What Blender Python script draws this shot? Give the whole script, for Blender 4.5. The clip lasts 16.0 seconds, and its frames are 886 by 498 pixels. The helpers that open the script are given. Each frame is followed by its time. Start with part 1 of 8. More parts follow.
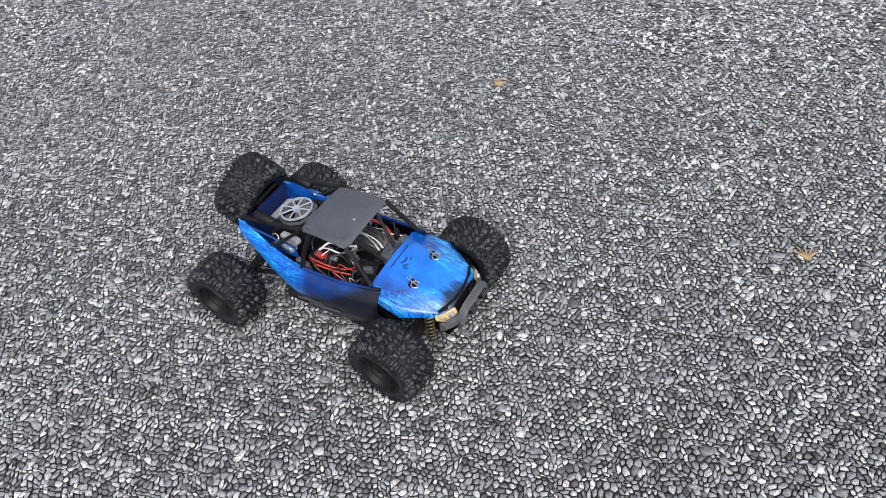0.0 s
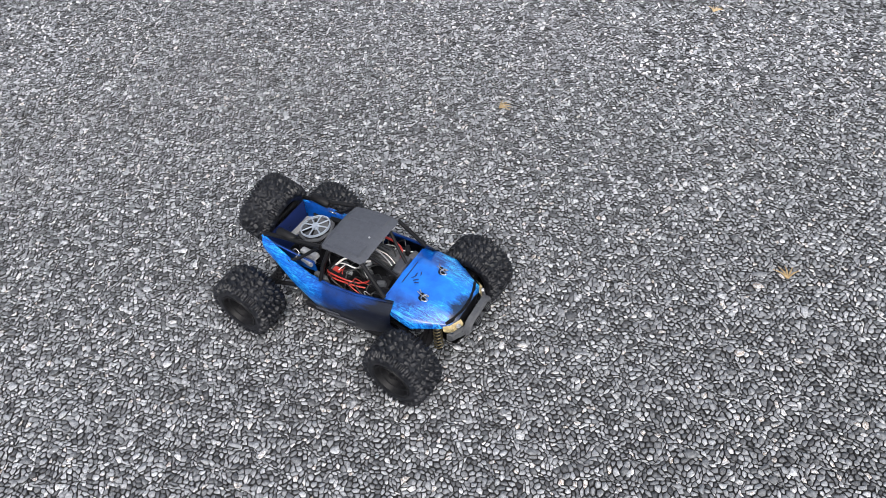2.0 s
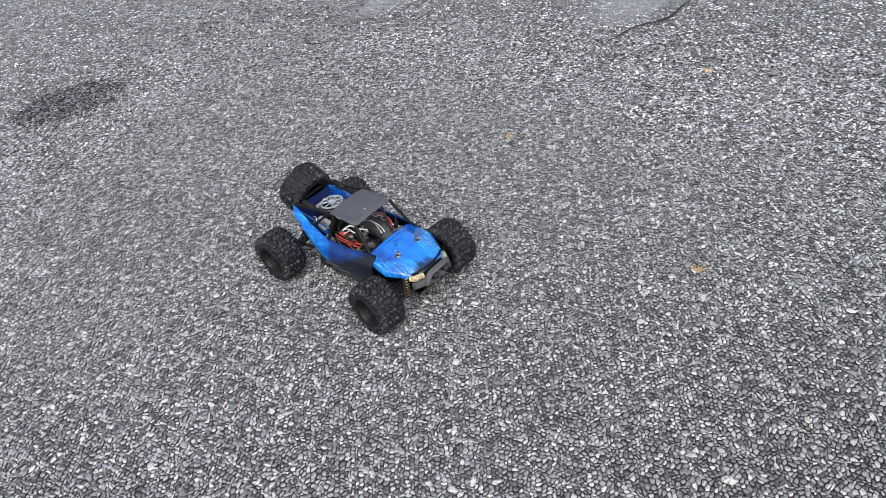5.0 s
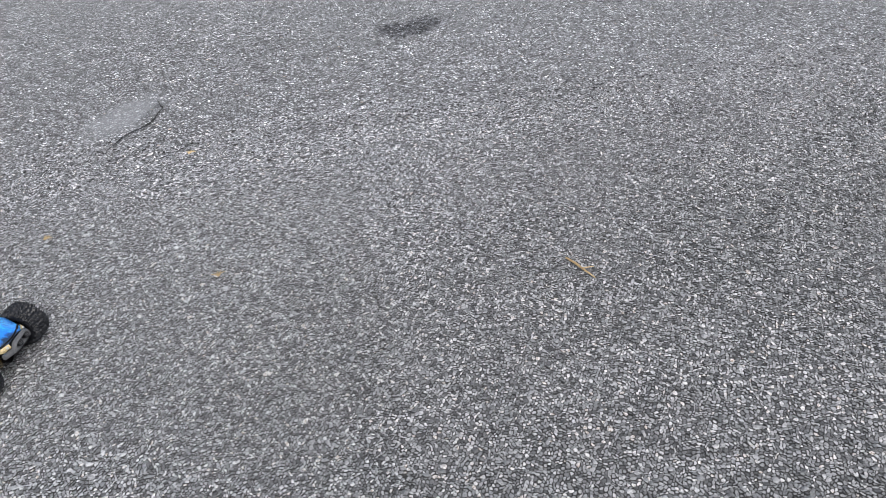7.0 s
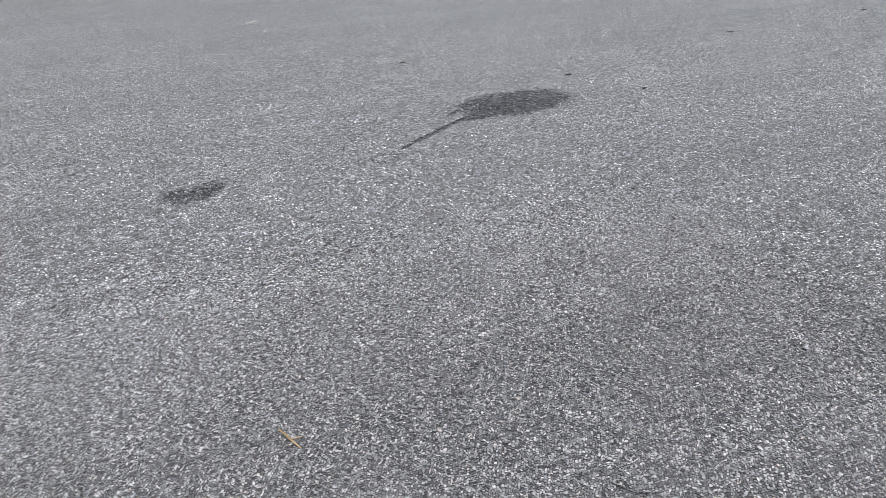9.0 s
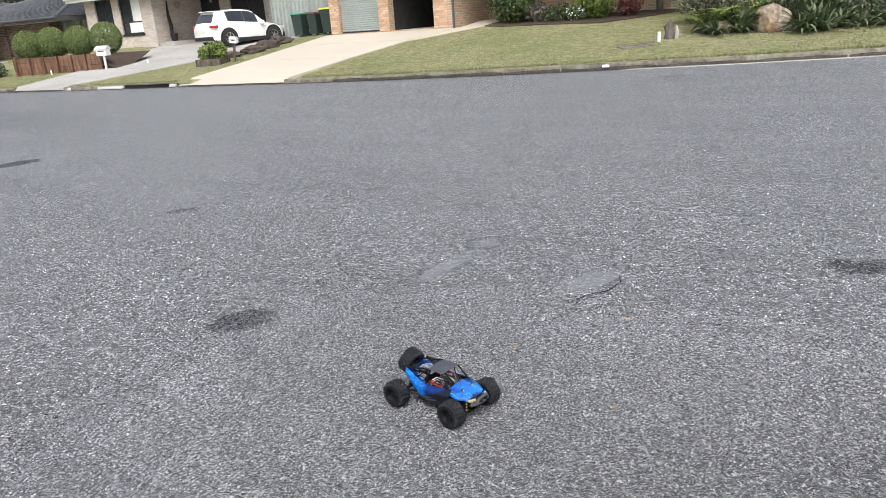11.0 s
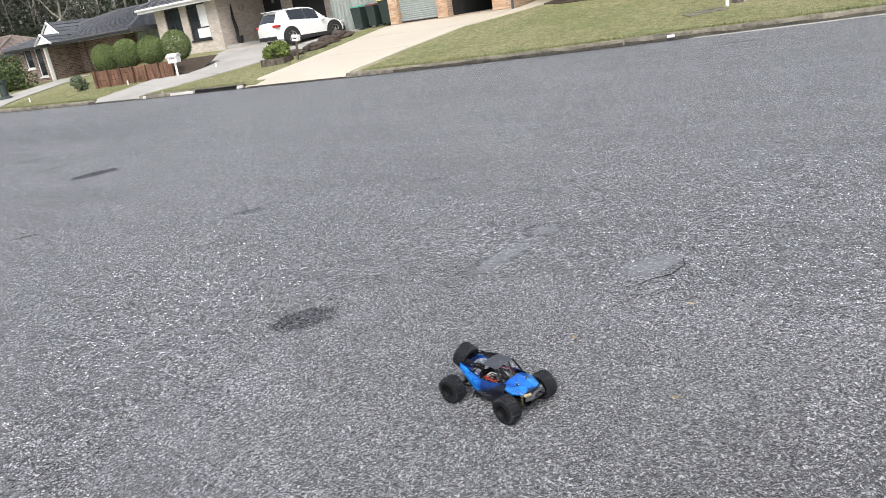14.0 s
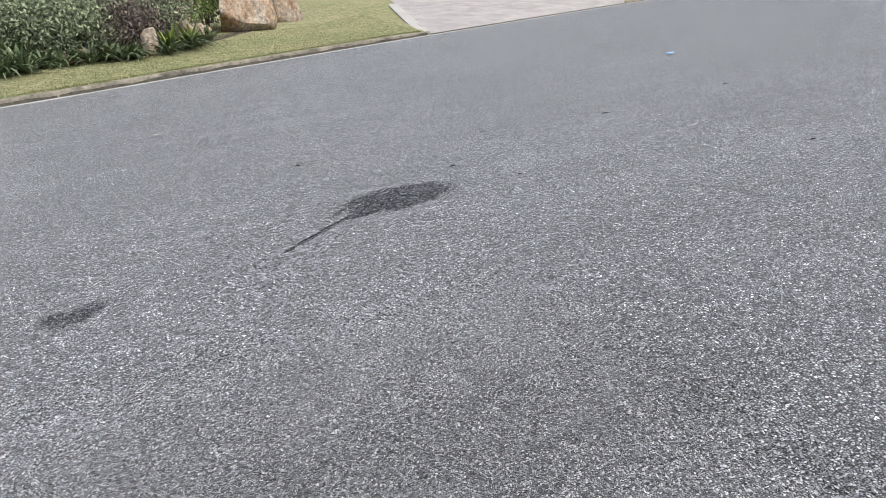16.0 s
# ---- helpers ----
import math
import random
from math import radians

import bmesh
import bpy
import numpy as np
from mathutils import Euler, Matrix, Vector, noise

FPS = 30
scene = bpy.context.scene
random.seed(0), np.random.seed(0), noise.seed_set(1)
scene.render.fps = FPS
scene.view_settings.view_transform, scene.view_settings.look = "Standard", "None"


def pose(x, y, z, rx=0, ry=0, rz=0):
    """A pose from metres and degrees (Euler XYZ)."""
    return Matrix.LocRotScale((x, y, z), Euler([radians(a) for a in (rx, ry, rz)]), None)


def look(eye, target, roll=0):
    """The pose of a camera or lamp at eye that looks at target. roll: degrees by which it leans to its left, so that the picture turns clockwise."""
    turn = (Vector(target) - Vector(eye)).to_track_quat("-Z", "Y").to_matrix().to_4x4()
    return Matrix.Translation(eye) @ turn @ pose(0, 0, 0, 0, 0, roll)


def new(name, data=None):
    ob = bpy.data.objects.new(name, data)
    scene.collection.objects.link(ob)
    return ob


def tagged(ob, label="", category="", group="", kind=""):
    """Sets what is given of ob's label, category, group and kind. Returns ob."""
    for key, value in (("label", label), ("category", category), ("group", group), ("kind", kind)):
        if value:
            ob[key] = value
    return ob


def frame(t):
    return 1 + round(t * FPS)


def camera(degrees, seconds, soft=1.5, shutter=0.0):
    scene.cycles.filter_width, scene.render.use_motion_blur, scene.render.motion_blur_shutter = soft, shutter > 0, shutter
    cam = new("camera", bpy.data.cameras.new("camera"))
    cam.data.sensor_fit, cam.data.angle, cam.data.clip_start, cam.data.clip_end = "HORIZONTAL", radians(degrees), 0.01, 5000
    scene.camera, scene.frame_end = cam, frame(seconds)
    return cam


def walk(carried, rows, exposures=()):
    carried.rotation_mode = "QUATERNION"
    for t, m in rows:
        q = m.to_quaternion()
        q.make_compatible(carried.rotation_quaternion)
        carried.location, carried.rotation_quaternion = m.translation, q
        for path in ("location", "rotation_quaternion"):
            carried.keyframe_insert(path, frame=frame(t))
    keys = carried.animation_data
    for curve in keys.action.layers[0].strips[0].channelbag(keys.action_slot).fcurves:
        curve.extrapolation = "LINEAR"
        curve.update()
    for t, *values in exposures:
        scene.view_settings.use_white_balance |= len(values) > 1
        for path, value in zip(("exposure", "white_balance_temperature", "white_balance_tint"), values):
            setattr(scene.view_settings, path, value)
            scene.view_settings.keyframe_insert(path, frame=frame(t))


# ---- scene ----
cam = camera(63.4, 16.0, 0.5)
PATH = [
    (0, (0.346, 0.648, 0.843), (-0.217, 1.905, -0.606), -7.8),
    (0.5, (0.345, 0.624, 0.875), (-0.222, 1.879, -0.576), -7.3),
    (1, (0.353, 0.616, 0.914), (-0.21, 1.872, -0.536), -7.3),
    (1.5, (0.347, 0.61, 0.885), (-0.219, 1.864, -0.565), -7.5),
    (2, (0.358, 0.604, 0.918), (-0.211, 1.869, -0.523), -7.2),
    (2.5, (0.394, 0.59, 0.937), (-0.24, 1.85, -0.481), -7.6),
    (3, (0.42, 0.579, 0.947), (-0.331, 1.791, -0.456), -9.8),
    (3.5, (0.45, 0.535, 0.96), (-0.432, 1.75, -0.361), -11.7),
    (4, (0.504, 0.481, 0.976), (-0.371, 1.698, -0.348), -11.7),
    (4.5, (0.595, 0.424, 0.999), (-0.238, 1.678, -0.317), -10.9),
    (5, (0.732, 0.364, 1.007), (-0.143, 1.637, -0.264), -9.1),
    (5.2, (0.782, 0.312, 1.016), (-0.105, 1.622, -0.208), -8.8),
    (7.3, (1.124, -0.293, 1.262), (1.632, 1.275, 0.13), -3.1),
    (7.5, (1.226, -0.299, 1.288), (1.926, 1.227, 0.201), -2.8),
    (8, (1.423, -0.334, 1.302), (2.296, 1.15, 0.284), -5.9),
    (8.2, (1.496, -0.326, 1.327), (2.384, 1.162, 0.327), -3.9),
    (10.3, (1.416, -0.857, 1.505), (0.956, 0.973, 0.842), -5.5),
    (10.5, (1.385, -0.887, 1.512), (0.773, 0.902, 0.86), -5.7),
    (11, (1.279, -0.955, 1.513), (0.312, 0.682, 0.893), -4.1),
    (11.5, (1.185, -1.011, 1.497), (-0.19, 0.321, 0.918), -5.9),
    (12, (1.166, -0.985, 1.505), (-0.396, 0.132, 0.946), -6.7),
    (12.5, (1.229, -0.963, 1.512), (-0.341, 0.147, 0.96), -5.0),
    (13, (1.259, -0.874, 1.517), (-0.241, 0.32, 0.947), -6.2),
    (13.5, (1.307, -0.878, 1.535), (0.001, 0.512, 0.933), -8.0),
    (14, (1.338, -0.868, 1.53), (0.205, 0.651, 0.891), -8.8),
    (14.5, (1.352, -0.843, 1.49), (0.551, 0.851, 0.792), -8.8),
    (14.8, (1.421, -0.809, 1.485), (0.922, 0.98, 0.743), -8.9),
    (15, (1.49, -0.81, 1.493), (1.181, 1.018, 0.743), -9.7),
    (15.2, (1.565, -0.759, 1.517), (1.471, 1.093, 0.767), -9.0),
    (15.5, (1.723, -0.758, 1.512), (1.955, 1.093, 0.789), -7.7),
    (15.8, (1.793, -0.741, 1.522), (2.348, 1.045, 0.814), -6.3),
    (16, (1.792, -0.756, 1.532), (2.555, 0.961, 0.846), -5.8),
]
EXPOSURE, SKY, SUN = 0.95, 0.14, 1.2
walk(cam, [(t, look(eye, target, roll)) for t, eye, target, roll in PATH], [(0, EXPOSURE), (16, EXPOSURE)])

# ---- world, sun and exposure ----
world = bpy.data.worlds.new("overcast_sky")
scene.world = world
world.use_nodes = True
wn, wl = world.node_tree.nodes, world.node_tree.links
wn.clear()
sky = wn.new("ShaderNodeTexSky")
sky.sky_type = 'NISHITA'
sky.sun_disc = False
sky.sun_elevation = radians(52)
sky.sun_rotation = radians(150)
sky.air_density, sky.dust_density, sky.ozone_density = 1.0, 4.0, 1.0
cloud = wn.new("ShaderNodeHueSaturation")        # a closed layer of cloud takes the blue out
cloud.inputs["Saturation"].default_value = 0.5
bg = wn.new("ShaderNodeBackground")
bg.inputs["Strength"].default_value = SKY
wout = wn.new("ShaderNodeOutputWorld")
wl.new(sky.outputs[0], cloud.inputs["Color"])
wl.new(cloud.outputs[0], bg.inputs["Color"])
wl.new(bg.outputs[0], wout.inputs["Surface"])
sun_data = bpy.data.lights.new("sun", 'SUN')
sun_data.energy, sun_data.angle, sun_data.color = SUN, radians(35), (1.0, 0.985, 0.96)
sun = new("sun", sun_data)
sun.rotation_euler = (radians(38), 0, radians(30))


# ---- material helpers ----
class Nodes:
    """A small wrapper to write node materials in few lines."""

    def __init__(self, name):
        self.mat = bpy.data.materials.new(name)
        self.mat.use_nodes = True
        self.t = self.mat.node_tree
        self.b = self.t.nodes["Principled BSDF"]

    def n(self, kind, **sets):
        node = self.t.nodes.new("ShaderNode" + kind)
        for key, value in sets.items():
            node.inputs[key].default_value = value
        return node

    def link(self, a, b):
        self.t.links.new(a, b)

    def pos(self):
        return self.n("NewGeometry").outputs["Position"]

    def obj(self):
        return self.n("TexCoord").outputs["Object"]

    def noise(self, vec, scale, detail=4.0, rough=0.6, distort=0.0):
        node = self.n("TexNoise", Scale=scale, Detail=detail, Roughness=rough, Distortion=distort)
        self.link(vec, node.inputs["Vector"])
        return node.outputs["Fac"]

    def ramp(self, fac, stops):
        node = self.n("ValToRGB")
        e = node.color_ramp.elements
        while len(e) < len(stops):
            e.new(0.5)
        for el, (p, c) in zip(e, stops):
            el.position = p
            el.color = (c, c, c, 1) if isinstance(c, (int, float)) else (*c, 1)
        self.link(fac, node.inputs["Fac"])
        return node.outputs["Color"]

    def math(self, op, a, b=0.5, clamp=False):
        node = self.n("Math")
        node.operation, node.use_clamp = op, clamp
        for i, v in enumerate((a, b)):
            if isinstance(v, (int, float)):
                node.inputs[i].default_value = v
            else:
                self.link(v, node.inputs[i])
        return node.outputs[0]

    def mix(self, fac, a, b, mode='MIX'):
        node = self.n("MixRGB")
        node.blend_type = mode
        for i, v in enumerate((fac, a, b)):
            if isinstance(v, (int, float)):
                node.inputs[i].default_value = v if i == 0 else (v, v, v, 1)
            elif isinstance(v, tuple):
                node.inputs[i].default_value = (*v, 1)
            else:
                self.link(v, node.inputs[i])
        return node.outputs[0]

    def bump(self, height, strength=0.5, dist=0.01, normal=None):
        node = self.n("Bump", Strength=strength, Distance=dist)
        self.link(height, node.inputs["Height"])
        if normal is not None:
            self.link(normal, node.inputs["Normal"])
        return node.outputs[0]

    def stretch(self, vec, sx, sy, sz, rz=0.0):
        node = self.n("Mapping")
        node.inputs["Scale"].default_value = (sx, sy, sz)
        node.inputs["Rotation"].default_value = (0, 0, radians(rz))
        self.link(vec, node.inputs["Vector"])
        return node.outputs[0]

    def done(self, color=None, rough=0.7, metal=0.0, normal=None, spec=None):
        for key, v in (("Base Color", color), ("Roughness", rough), ("Metallic", metal), ("Normal", normal), ("Specular IOR Level", spec)):
            if v is None:
                continue
            if isinstance(v, (int, float)):
                self.b.inputs[key].default_value = v
            elif isinstance(v, tuple):
                self.b.inputs[key].default_value = (*v, 1)
            else:
                self.link(v, self.b.inputs[key])
        return self.mat


def speckled(name, c1, c2, scale, rough=0.7, bump=0.3, dist=0.005, metal=0.0, big=None, coords="obj", spec=None):
    """A surface of two tones at two scales, with fine relief."""
    m = Nodes(name)
    v = m.obj() if coords == "obj" else m.pos()
    fine = m.noise(v, scale, 6, 0.65)
    wide = m.noise(v, big or scale * 0.13, 3, 0.6)
    f = m.math('ADD', m.math('MULTIPLY', fine, 0.55), m.math('MULTIPLY', wide, 0.45))
    col = m.ramp(f, [(0.36, c1), (0.64, c2)])
    return m.done(col, m.ramp(wide, [(0.3, max(0.02, rough - 0.07)), (0.7, min(1, rough + 0.07))]), metal, m.bump(fine, bump, dist), spec)


# the stretch of road whose stones are built one by one
BED = (-1.70, 3.75, -0.15, 2.60)
NEAR_BED = (-1.10, 1.0, 0.45, 2.0)
# stains on the road: centre x, y, half length, half width, turn, darkness, softness, hollow middle
STAINS = [
    (-1.53, 1.60, 0.180, 0.138, 52, 0.95, 0.10, 0), (-0.86, 3.25, 0.150, 0.135, 25, 0.62, 0.2, 1), (-0.99, 2.62, 0.26, 0.030, 84, 0.42, 0.3, 0),
    (-0.80, 2.78, 0.15, 0.028, 80, 0.38, 0.3, 0), (1.30, 3.47, 0.080, 0.13, 12, 0.9, 0.25, 0), (1.46, 3.53, 0.095, 0.12, -25, 0.85, 0.25, 0), (1.38, 3.47, 0.15, 0.095, 20, 0.9, 0.2, 0),
    (3.74, 4.39, 0.46, 0.30, 10, 1.0, 0.10, 0), (3.40, 4.20, 0.20, 0.09, 22, 1.0, 0.10, 0), (3.24, 4.34, 0.13, 0.024, 42, 0.9, 0.2, 0), (2.95, 3.95, 0.33, 0.028, 38, 1.0, 0.15, 0),
    (3.22, 4.15, 0.10, 0.030, 36, 1.0, 0.15, 0), (2.69, 3.75, 0.06, 0.032, 45, 0.95, 0.2, 0), (2.51, 3.58, 0.10, 0.09, 20, 0.6, 0.3, 1), (0.16, 2.80, 0.12, 0.016, 70, 0.5, 0.3, 0),
    (-8.50, 4.47, 0.33, 0.20, 78, 1.0, 0.08, 0), (-9.98, 1.92, 0.36, 0.17, 110, 0.95, 0.3, 0), (-7.85, 2.33, 0.46, 0.30, 62, 0.75, 0.3, 0), (-7.43, 2.02, 0.20, 0.05, 45, 0.8, 0.2, 0),
    (-8.86, 1.36, 0.16, 0.06, 60, 0.6, 0.3, 0), (-11.0, 1.55, 0.22, 0.08, 100, 0.6, 0.3, 0), (-10.9, 2.45, 0.22, 0.07, 60, 0.6, 0.3, 0), (-11.9, 5.24, 0.3, 0.1, 70, 0.6, 0.3, 0), (-10.2, 4.76, 0.2, 0.08, 70, 0.6, 0.3, 0),
    (-5.7, 0.55, 0.65, 0.28, 170, 0.25, 0.4, 1), (-5.95, 2.23, 0.14, 0.04, 60, 0.6, 0.3, 0), (-3.9, 3.3, 0.2, 0.07, 45, 0.55, 0.3, 0), (-2.6, 4.43, 0.15, 0.06, 30, 0.5, 0.3, 0), (0.6, 4.39, 0.12, 0.05, 10, 0.45, 0.3, 0),
    (-4.76, 1.14, 0.18, 0.09, 40, 0.3, 0.4, 0), (-2.4, -0.10, 0.28, 0.18, 40, 0.22, 0.4, 0), (2.46, 0.50, 0.17, 0.12, -42, 0.27, 0.4, 0), (2.90, 0.22, 0.42, 0.028, -2, 0.8, 0.2, 0),
    (-30.0, 6.0, 6.0, 1.6, 170, 0.18, 0.25, 0), (-52.0, 8.0, 8.0, 1.5, 175, 0.4, 0.2, 0), (-16.0, 8.0, 5.0, 1.2, 175, 0.2, 0.4, 0),
]
# spots where the bitumen has bled up and the stones lie flush: centre x, y, half length, half width, turn
FLUSH = [(-0.90, 2.66, 0.40, 0.10, 82), (-0.94, 2.27, 0.13, 0.07, 25), (0.05, 2.79, 0.24, 0.12, 62), (-0.84, 3.24, 0.14, 0.11, 20), (2.43, 0.60, 0.15, 0.05, -46), (-7.85, 2.35, 0.40, 0.22, 62)]


def spot(m, v, wob, x, y, a, b, turn, amount):
    """The distance from a spot's middle in parts of its size, with a ragged rim."""
    mp = m.n("Mapping")
    mp.vector_type = 'TEXTURE'
    mp.inputs["Location"].default_value = (x, y, 0)
    mp.inputs["Rotation"].default_value = (0, 0, radians(turn))
    mp.inputs["Scale"].default_value = (a, b, 1e6)
    m.link(v, mp.inputs["Vector"])
    ln = m.n("VectorMath")
    ln.operation = 'LENGTH'
    m.link(mp.outputs[0], ln.inputs[0])
    return m.math('ADD', ln.outputs["Value"], m.math('MULTIPLY', wob, amount))


def stain_mask(m, v):
    """How much the old oil and water stains darken the road at v."""
    total = None
    wob = m.math('ADD', m.math('MULTIPLY', m.math('SUBTRACT', m.noise(v, 9.0, 6, 0.72), 0.5), 1.0), m.math('MULTIPLY', m.math('SUBTRACT', m.noise(v, 60.0, 3, 0.7), 0.5), 1.1))
    for x, y, a, b, turn, dark, soft, hollow in STAINS:
        r = spot(m, v, wob, x, y, a, b, turn, 1.0)
        stops = [(0.0, 1.0), (0.86 * (1 - soft * 0.5), 0.95), (1.0, 0.0)]
        if hollow:
            stops = [(0.0, 0.12), (0.5, 0.2), (0.78, 1.0), (1.0, 0.0)]
        k = m.math('MULTIPLY', m.ramp(m.math('MULTIPLY', r, 0.88), stops), dark)
        total = k if total is None else m.math('MAXIMUM', total, k)
    return m.math('MULTIPLY', total, m.ramp(m.noise(v, 34.0, 5, 0.75), [(0.36, 0.62), (0.56, 1.0)]))


def flush_mask(m, v):
    """Where the stones have sunk into the bitumen."""
    total = None
    wob = m.math('SUBTRACT', m.noise(v, 14.0, 5, 0.7), 0.5)
    for x, y, a, b, turn in FLUSH:
        k = m.ramp(m.math('MULTIPLY', spot(m, v, wob, x, y, a, b, turn, 1.2), 0.8), [(0.45, 0.6), (1.0, 0.0)])
        total = k if total is None else m.math('MAXIMUM', total, k)
    return total


def dim_patch_mask(m, v):
    """Browner seal, also painted darker where the near road reads dimmer; ragged rim."""
    r = spot(m, v, m.math('SUBTRACT', m.noise(v, 1.3, 5, 0.65), 0.5), 2.2, 0.9, 2.4, 1.7, 12, 0.7)
    return m.ramp(m.math('MULTIPLY', r, 0.7), [(0.30, 1.0), (0.72, 0.0)])


STONE_TONES = [(0.0, (0.060, 0.062, 0.068)), (0.14, (0.112, 0.116, 0.124)), (0.46, (0.204, 0.212, 0.225)), (0.80, (0.300, 0.310, 0.325)), (0.93, (0.430, 0.441, 0.458)), (0.985, (0.660, 0.670, 0.685)), (1.0, (0.30, 0.25, 0.21))]
STONE_MEAN = (0.195, 0.202, 0.214)


def weathered(m, v, col):
    """Worn bands, a dimmed brown patch, flushed spots and stains that lie over stones and bitumen alike."""
    wide, mid = m.noise(v, 0.35, 5, 0.65), m.noise(v, 7.5, 5, 0.7)
    col = m.mix(1.0, col, m.ramp(m.math('ADD', m.math('MULTIPLY', wide, 0.7), m.math('MULTIPLY', mid, 0.3)), [(0.3, 0.88), (0.7, 1.12)]), 'MULTIPLY')
    col = m.mix(1.0, col, m.ramp(m.noise(m.stretch(v, 0.22, 1.5, 1.0, -18), 1.0, 5, 0.7), [(0.36, 0.88), (0.62, 1.08)]), 'MULTIPLY')
    patch_tone = m.mix(dim_patch_mask(m, v), (1.0, 1.0, 1.0), (0.79, 0.785, 0.775))
    mask = stain_mask(m, v)
    stain = m.mix(mask, (1.0, 1.0, 1.0), (0.42, 0.425, 0.445))
    return m.mix(1.0, m.mix(1.0, col, patch_tone, 'MULTIPLY'), stain, 'MULTIPLY'), m.math('SUBTRACT', 1.0, mask)


def road_material():
    m = Nodes("chip_seal_asphalt")
    m.b.inputs["Sheen Roughness"].default_value = 0.45
    v = m.pos()
    cells = m.n("TexVoronoi", Scale=82.0, Randomness=1.0)
    m.link(v, cells.inputs["Vector"])
    edge = m.n("TexVoronoi", Scale=82.0, Randomness=1.0)
    edge.feature = 'DISTANCE_TO_EDGE'
    m.link(v, edge.inputs["Vector"])
    sep = m.n("SeparateColor")
    m.link(cells.outputs["Color"], sep.inputs[0])
    chips = m.ramp(sep.outputs[0], STONE_TONES)
    gap = m.ramp(edge.outputs["Distance"], [(0.045, 0.03), (0.155, 0.66), (0.26, 1.13)])
    # larger pale and dark stones, still told apart from farther off
    for scale, lo, hi in ((46.0, 0.74, 1.26), (23.0, 0.90, 1.10)):
        coarse = m.n("TexVoronoi", Scale=scale, Randomness=1.0)
        m.link(v, coarse.inputs["Vector"])
        csep = m.n("SeparateColor")
        m.link(coarse.outputs["Color"], csep.inputs[0])
        chips = m.mix(1.0, chips, m.ramp(csep.outputs[0], [(0.0, lo), (0.30, 0.91), (0.72, 1.04), (1.0, hi)]), 'MULTIPLY')
    flush = flush_mask(m, v)
    col = m.mix(1.0, m.mix(flush, m.mix(1.0, chips, gap, 'MULTIPLY'), tuple(0.66 * c for c in STONE_MEAN)), 1.29, 'MULTIPLY')
    col, unstained = weathered(m, v, col)
    # scuffs and pits that show as dark flecks
    fleck = m.noise(m.stretch(v, 1.0, 2.2, 1.0, 20), 7.0, 8, 0.78)
    col = m.mix(1.0, col, m.ramp(fleck, [(0.60, 1.0), (0.67, 0.5)]), 'MULTIPLY')
    h = m.math('MULTIPLY', m.math('ADD', gap, m.math('MULTIPLY', sep.outputs[1], 0.6)), m.math('SUBTRACT', 1.0, flush))
    # bare bitumen between the stones that are built one by one
    near = bed_mask(m, v, (BED[0] + BED[1]) / 2, (BED[2] + BED[3]) / 2, (BED[1] - BED[0]) / 2 - 0.10, (BED[3] - BED[2]) / 2 - 0.10, 5.0)
    col = m.mix(near, col, (0.009, 0.009, 0.0095))
    m.link(m.math('MULTIPLY', unstained, 0.07), m.b.inputs["Sheen Weight"])      # sheen added to brighten the road at flat angles, less on stains
    return m.done(col, m.ramp(sep.outputs[2], [(0, 0.50), (1, 0.82)]), 0, m.bump(h, 0.8, 0.004), m.math('MULTIPLY', unstained, 0.5))


def bed_mask(m, v, cx, cy, hx, hy, steep):
    """One inside a stretch of stones built one by one, fading out at its rim."""
    sep = m.n("SeparateXYZ")
    m.link(v, sep.inputs[0])
    wob = m.math('MULTIPLY', m.math('SUBTRACT', m.noise(v, 3.0, 4, 0.7), 0.5), 0.30)
    ex = m.math('ADD', wob, m.math('SUBTRACT', hx, m.math('ABSOLUTE', m.math('SUBTRACT', sep.outputs[0], cx))))
    ey = m.math('ADD', wob, m.math('SUBTRACT', hy, m.math('ABSOLUTE', m.math('SUBTRACT', sep.outputs[1], cy))))
    return m.math('MULTIPLY', m.math('MULTIPLY', m.math('MINIMUM', ex, ey), steep, True), 0.95)


def chip_material():
    m = Nodes("crushed_stone_chip")
    v = m.pos()
    r = m.n("NewGeometry").outputs["Random Per Island"]
    grain = m.noise(v, 420.0, 4, 0.7)
    col = m.ramp(m.math('ADD', r, m.math('MULTIPLY', m.math('SUBTRACT', grain, 0.5), 0.5)), STONE_TONES)
    # dark pits and mineral specks across each stone
    col = m.mix(1.0, col, m.ramp(m.noise(v, 300.0, 5, 0.75), [(0.34, 0.42), (0.45, 0.94), (0.60, 1.30)]), 'MULTIPLY')
    col = m.mix(m.math('MULTIPLY', flush_mask(m, v), 0.8), col, tuple(0.75 * c for c in STONE_MEAN))
    col, unstained = weathered(m, v, col)
    return m.done(col, m.ramp(grain, [(0.3, 0.5), (0.7, 0.8)]), 0, m.bump(grain, 0.8, 0.0015), 0.45)


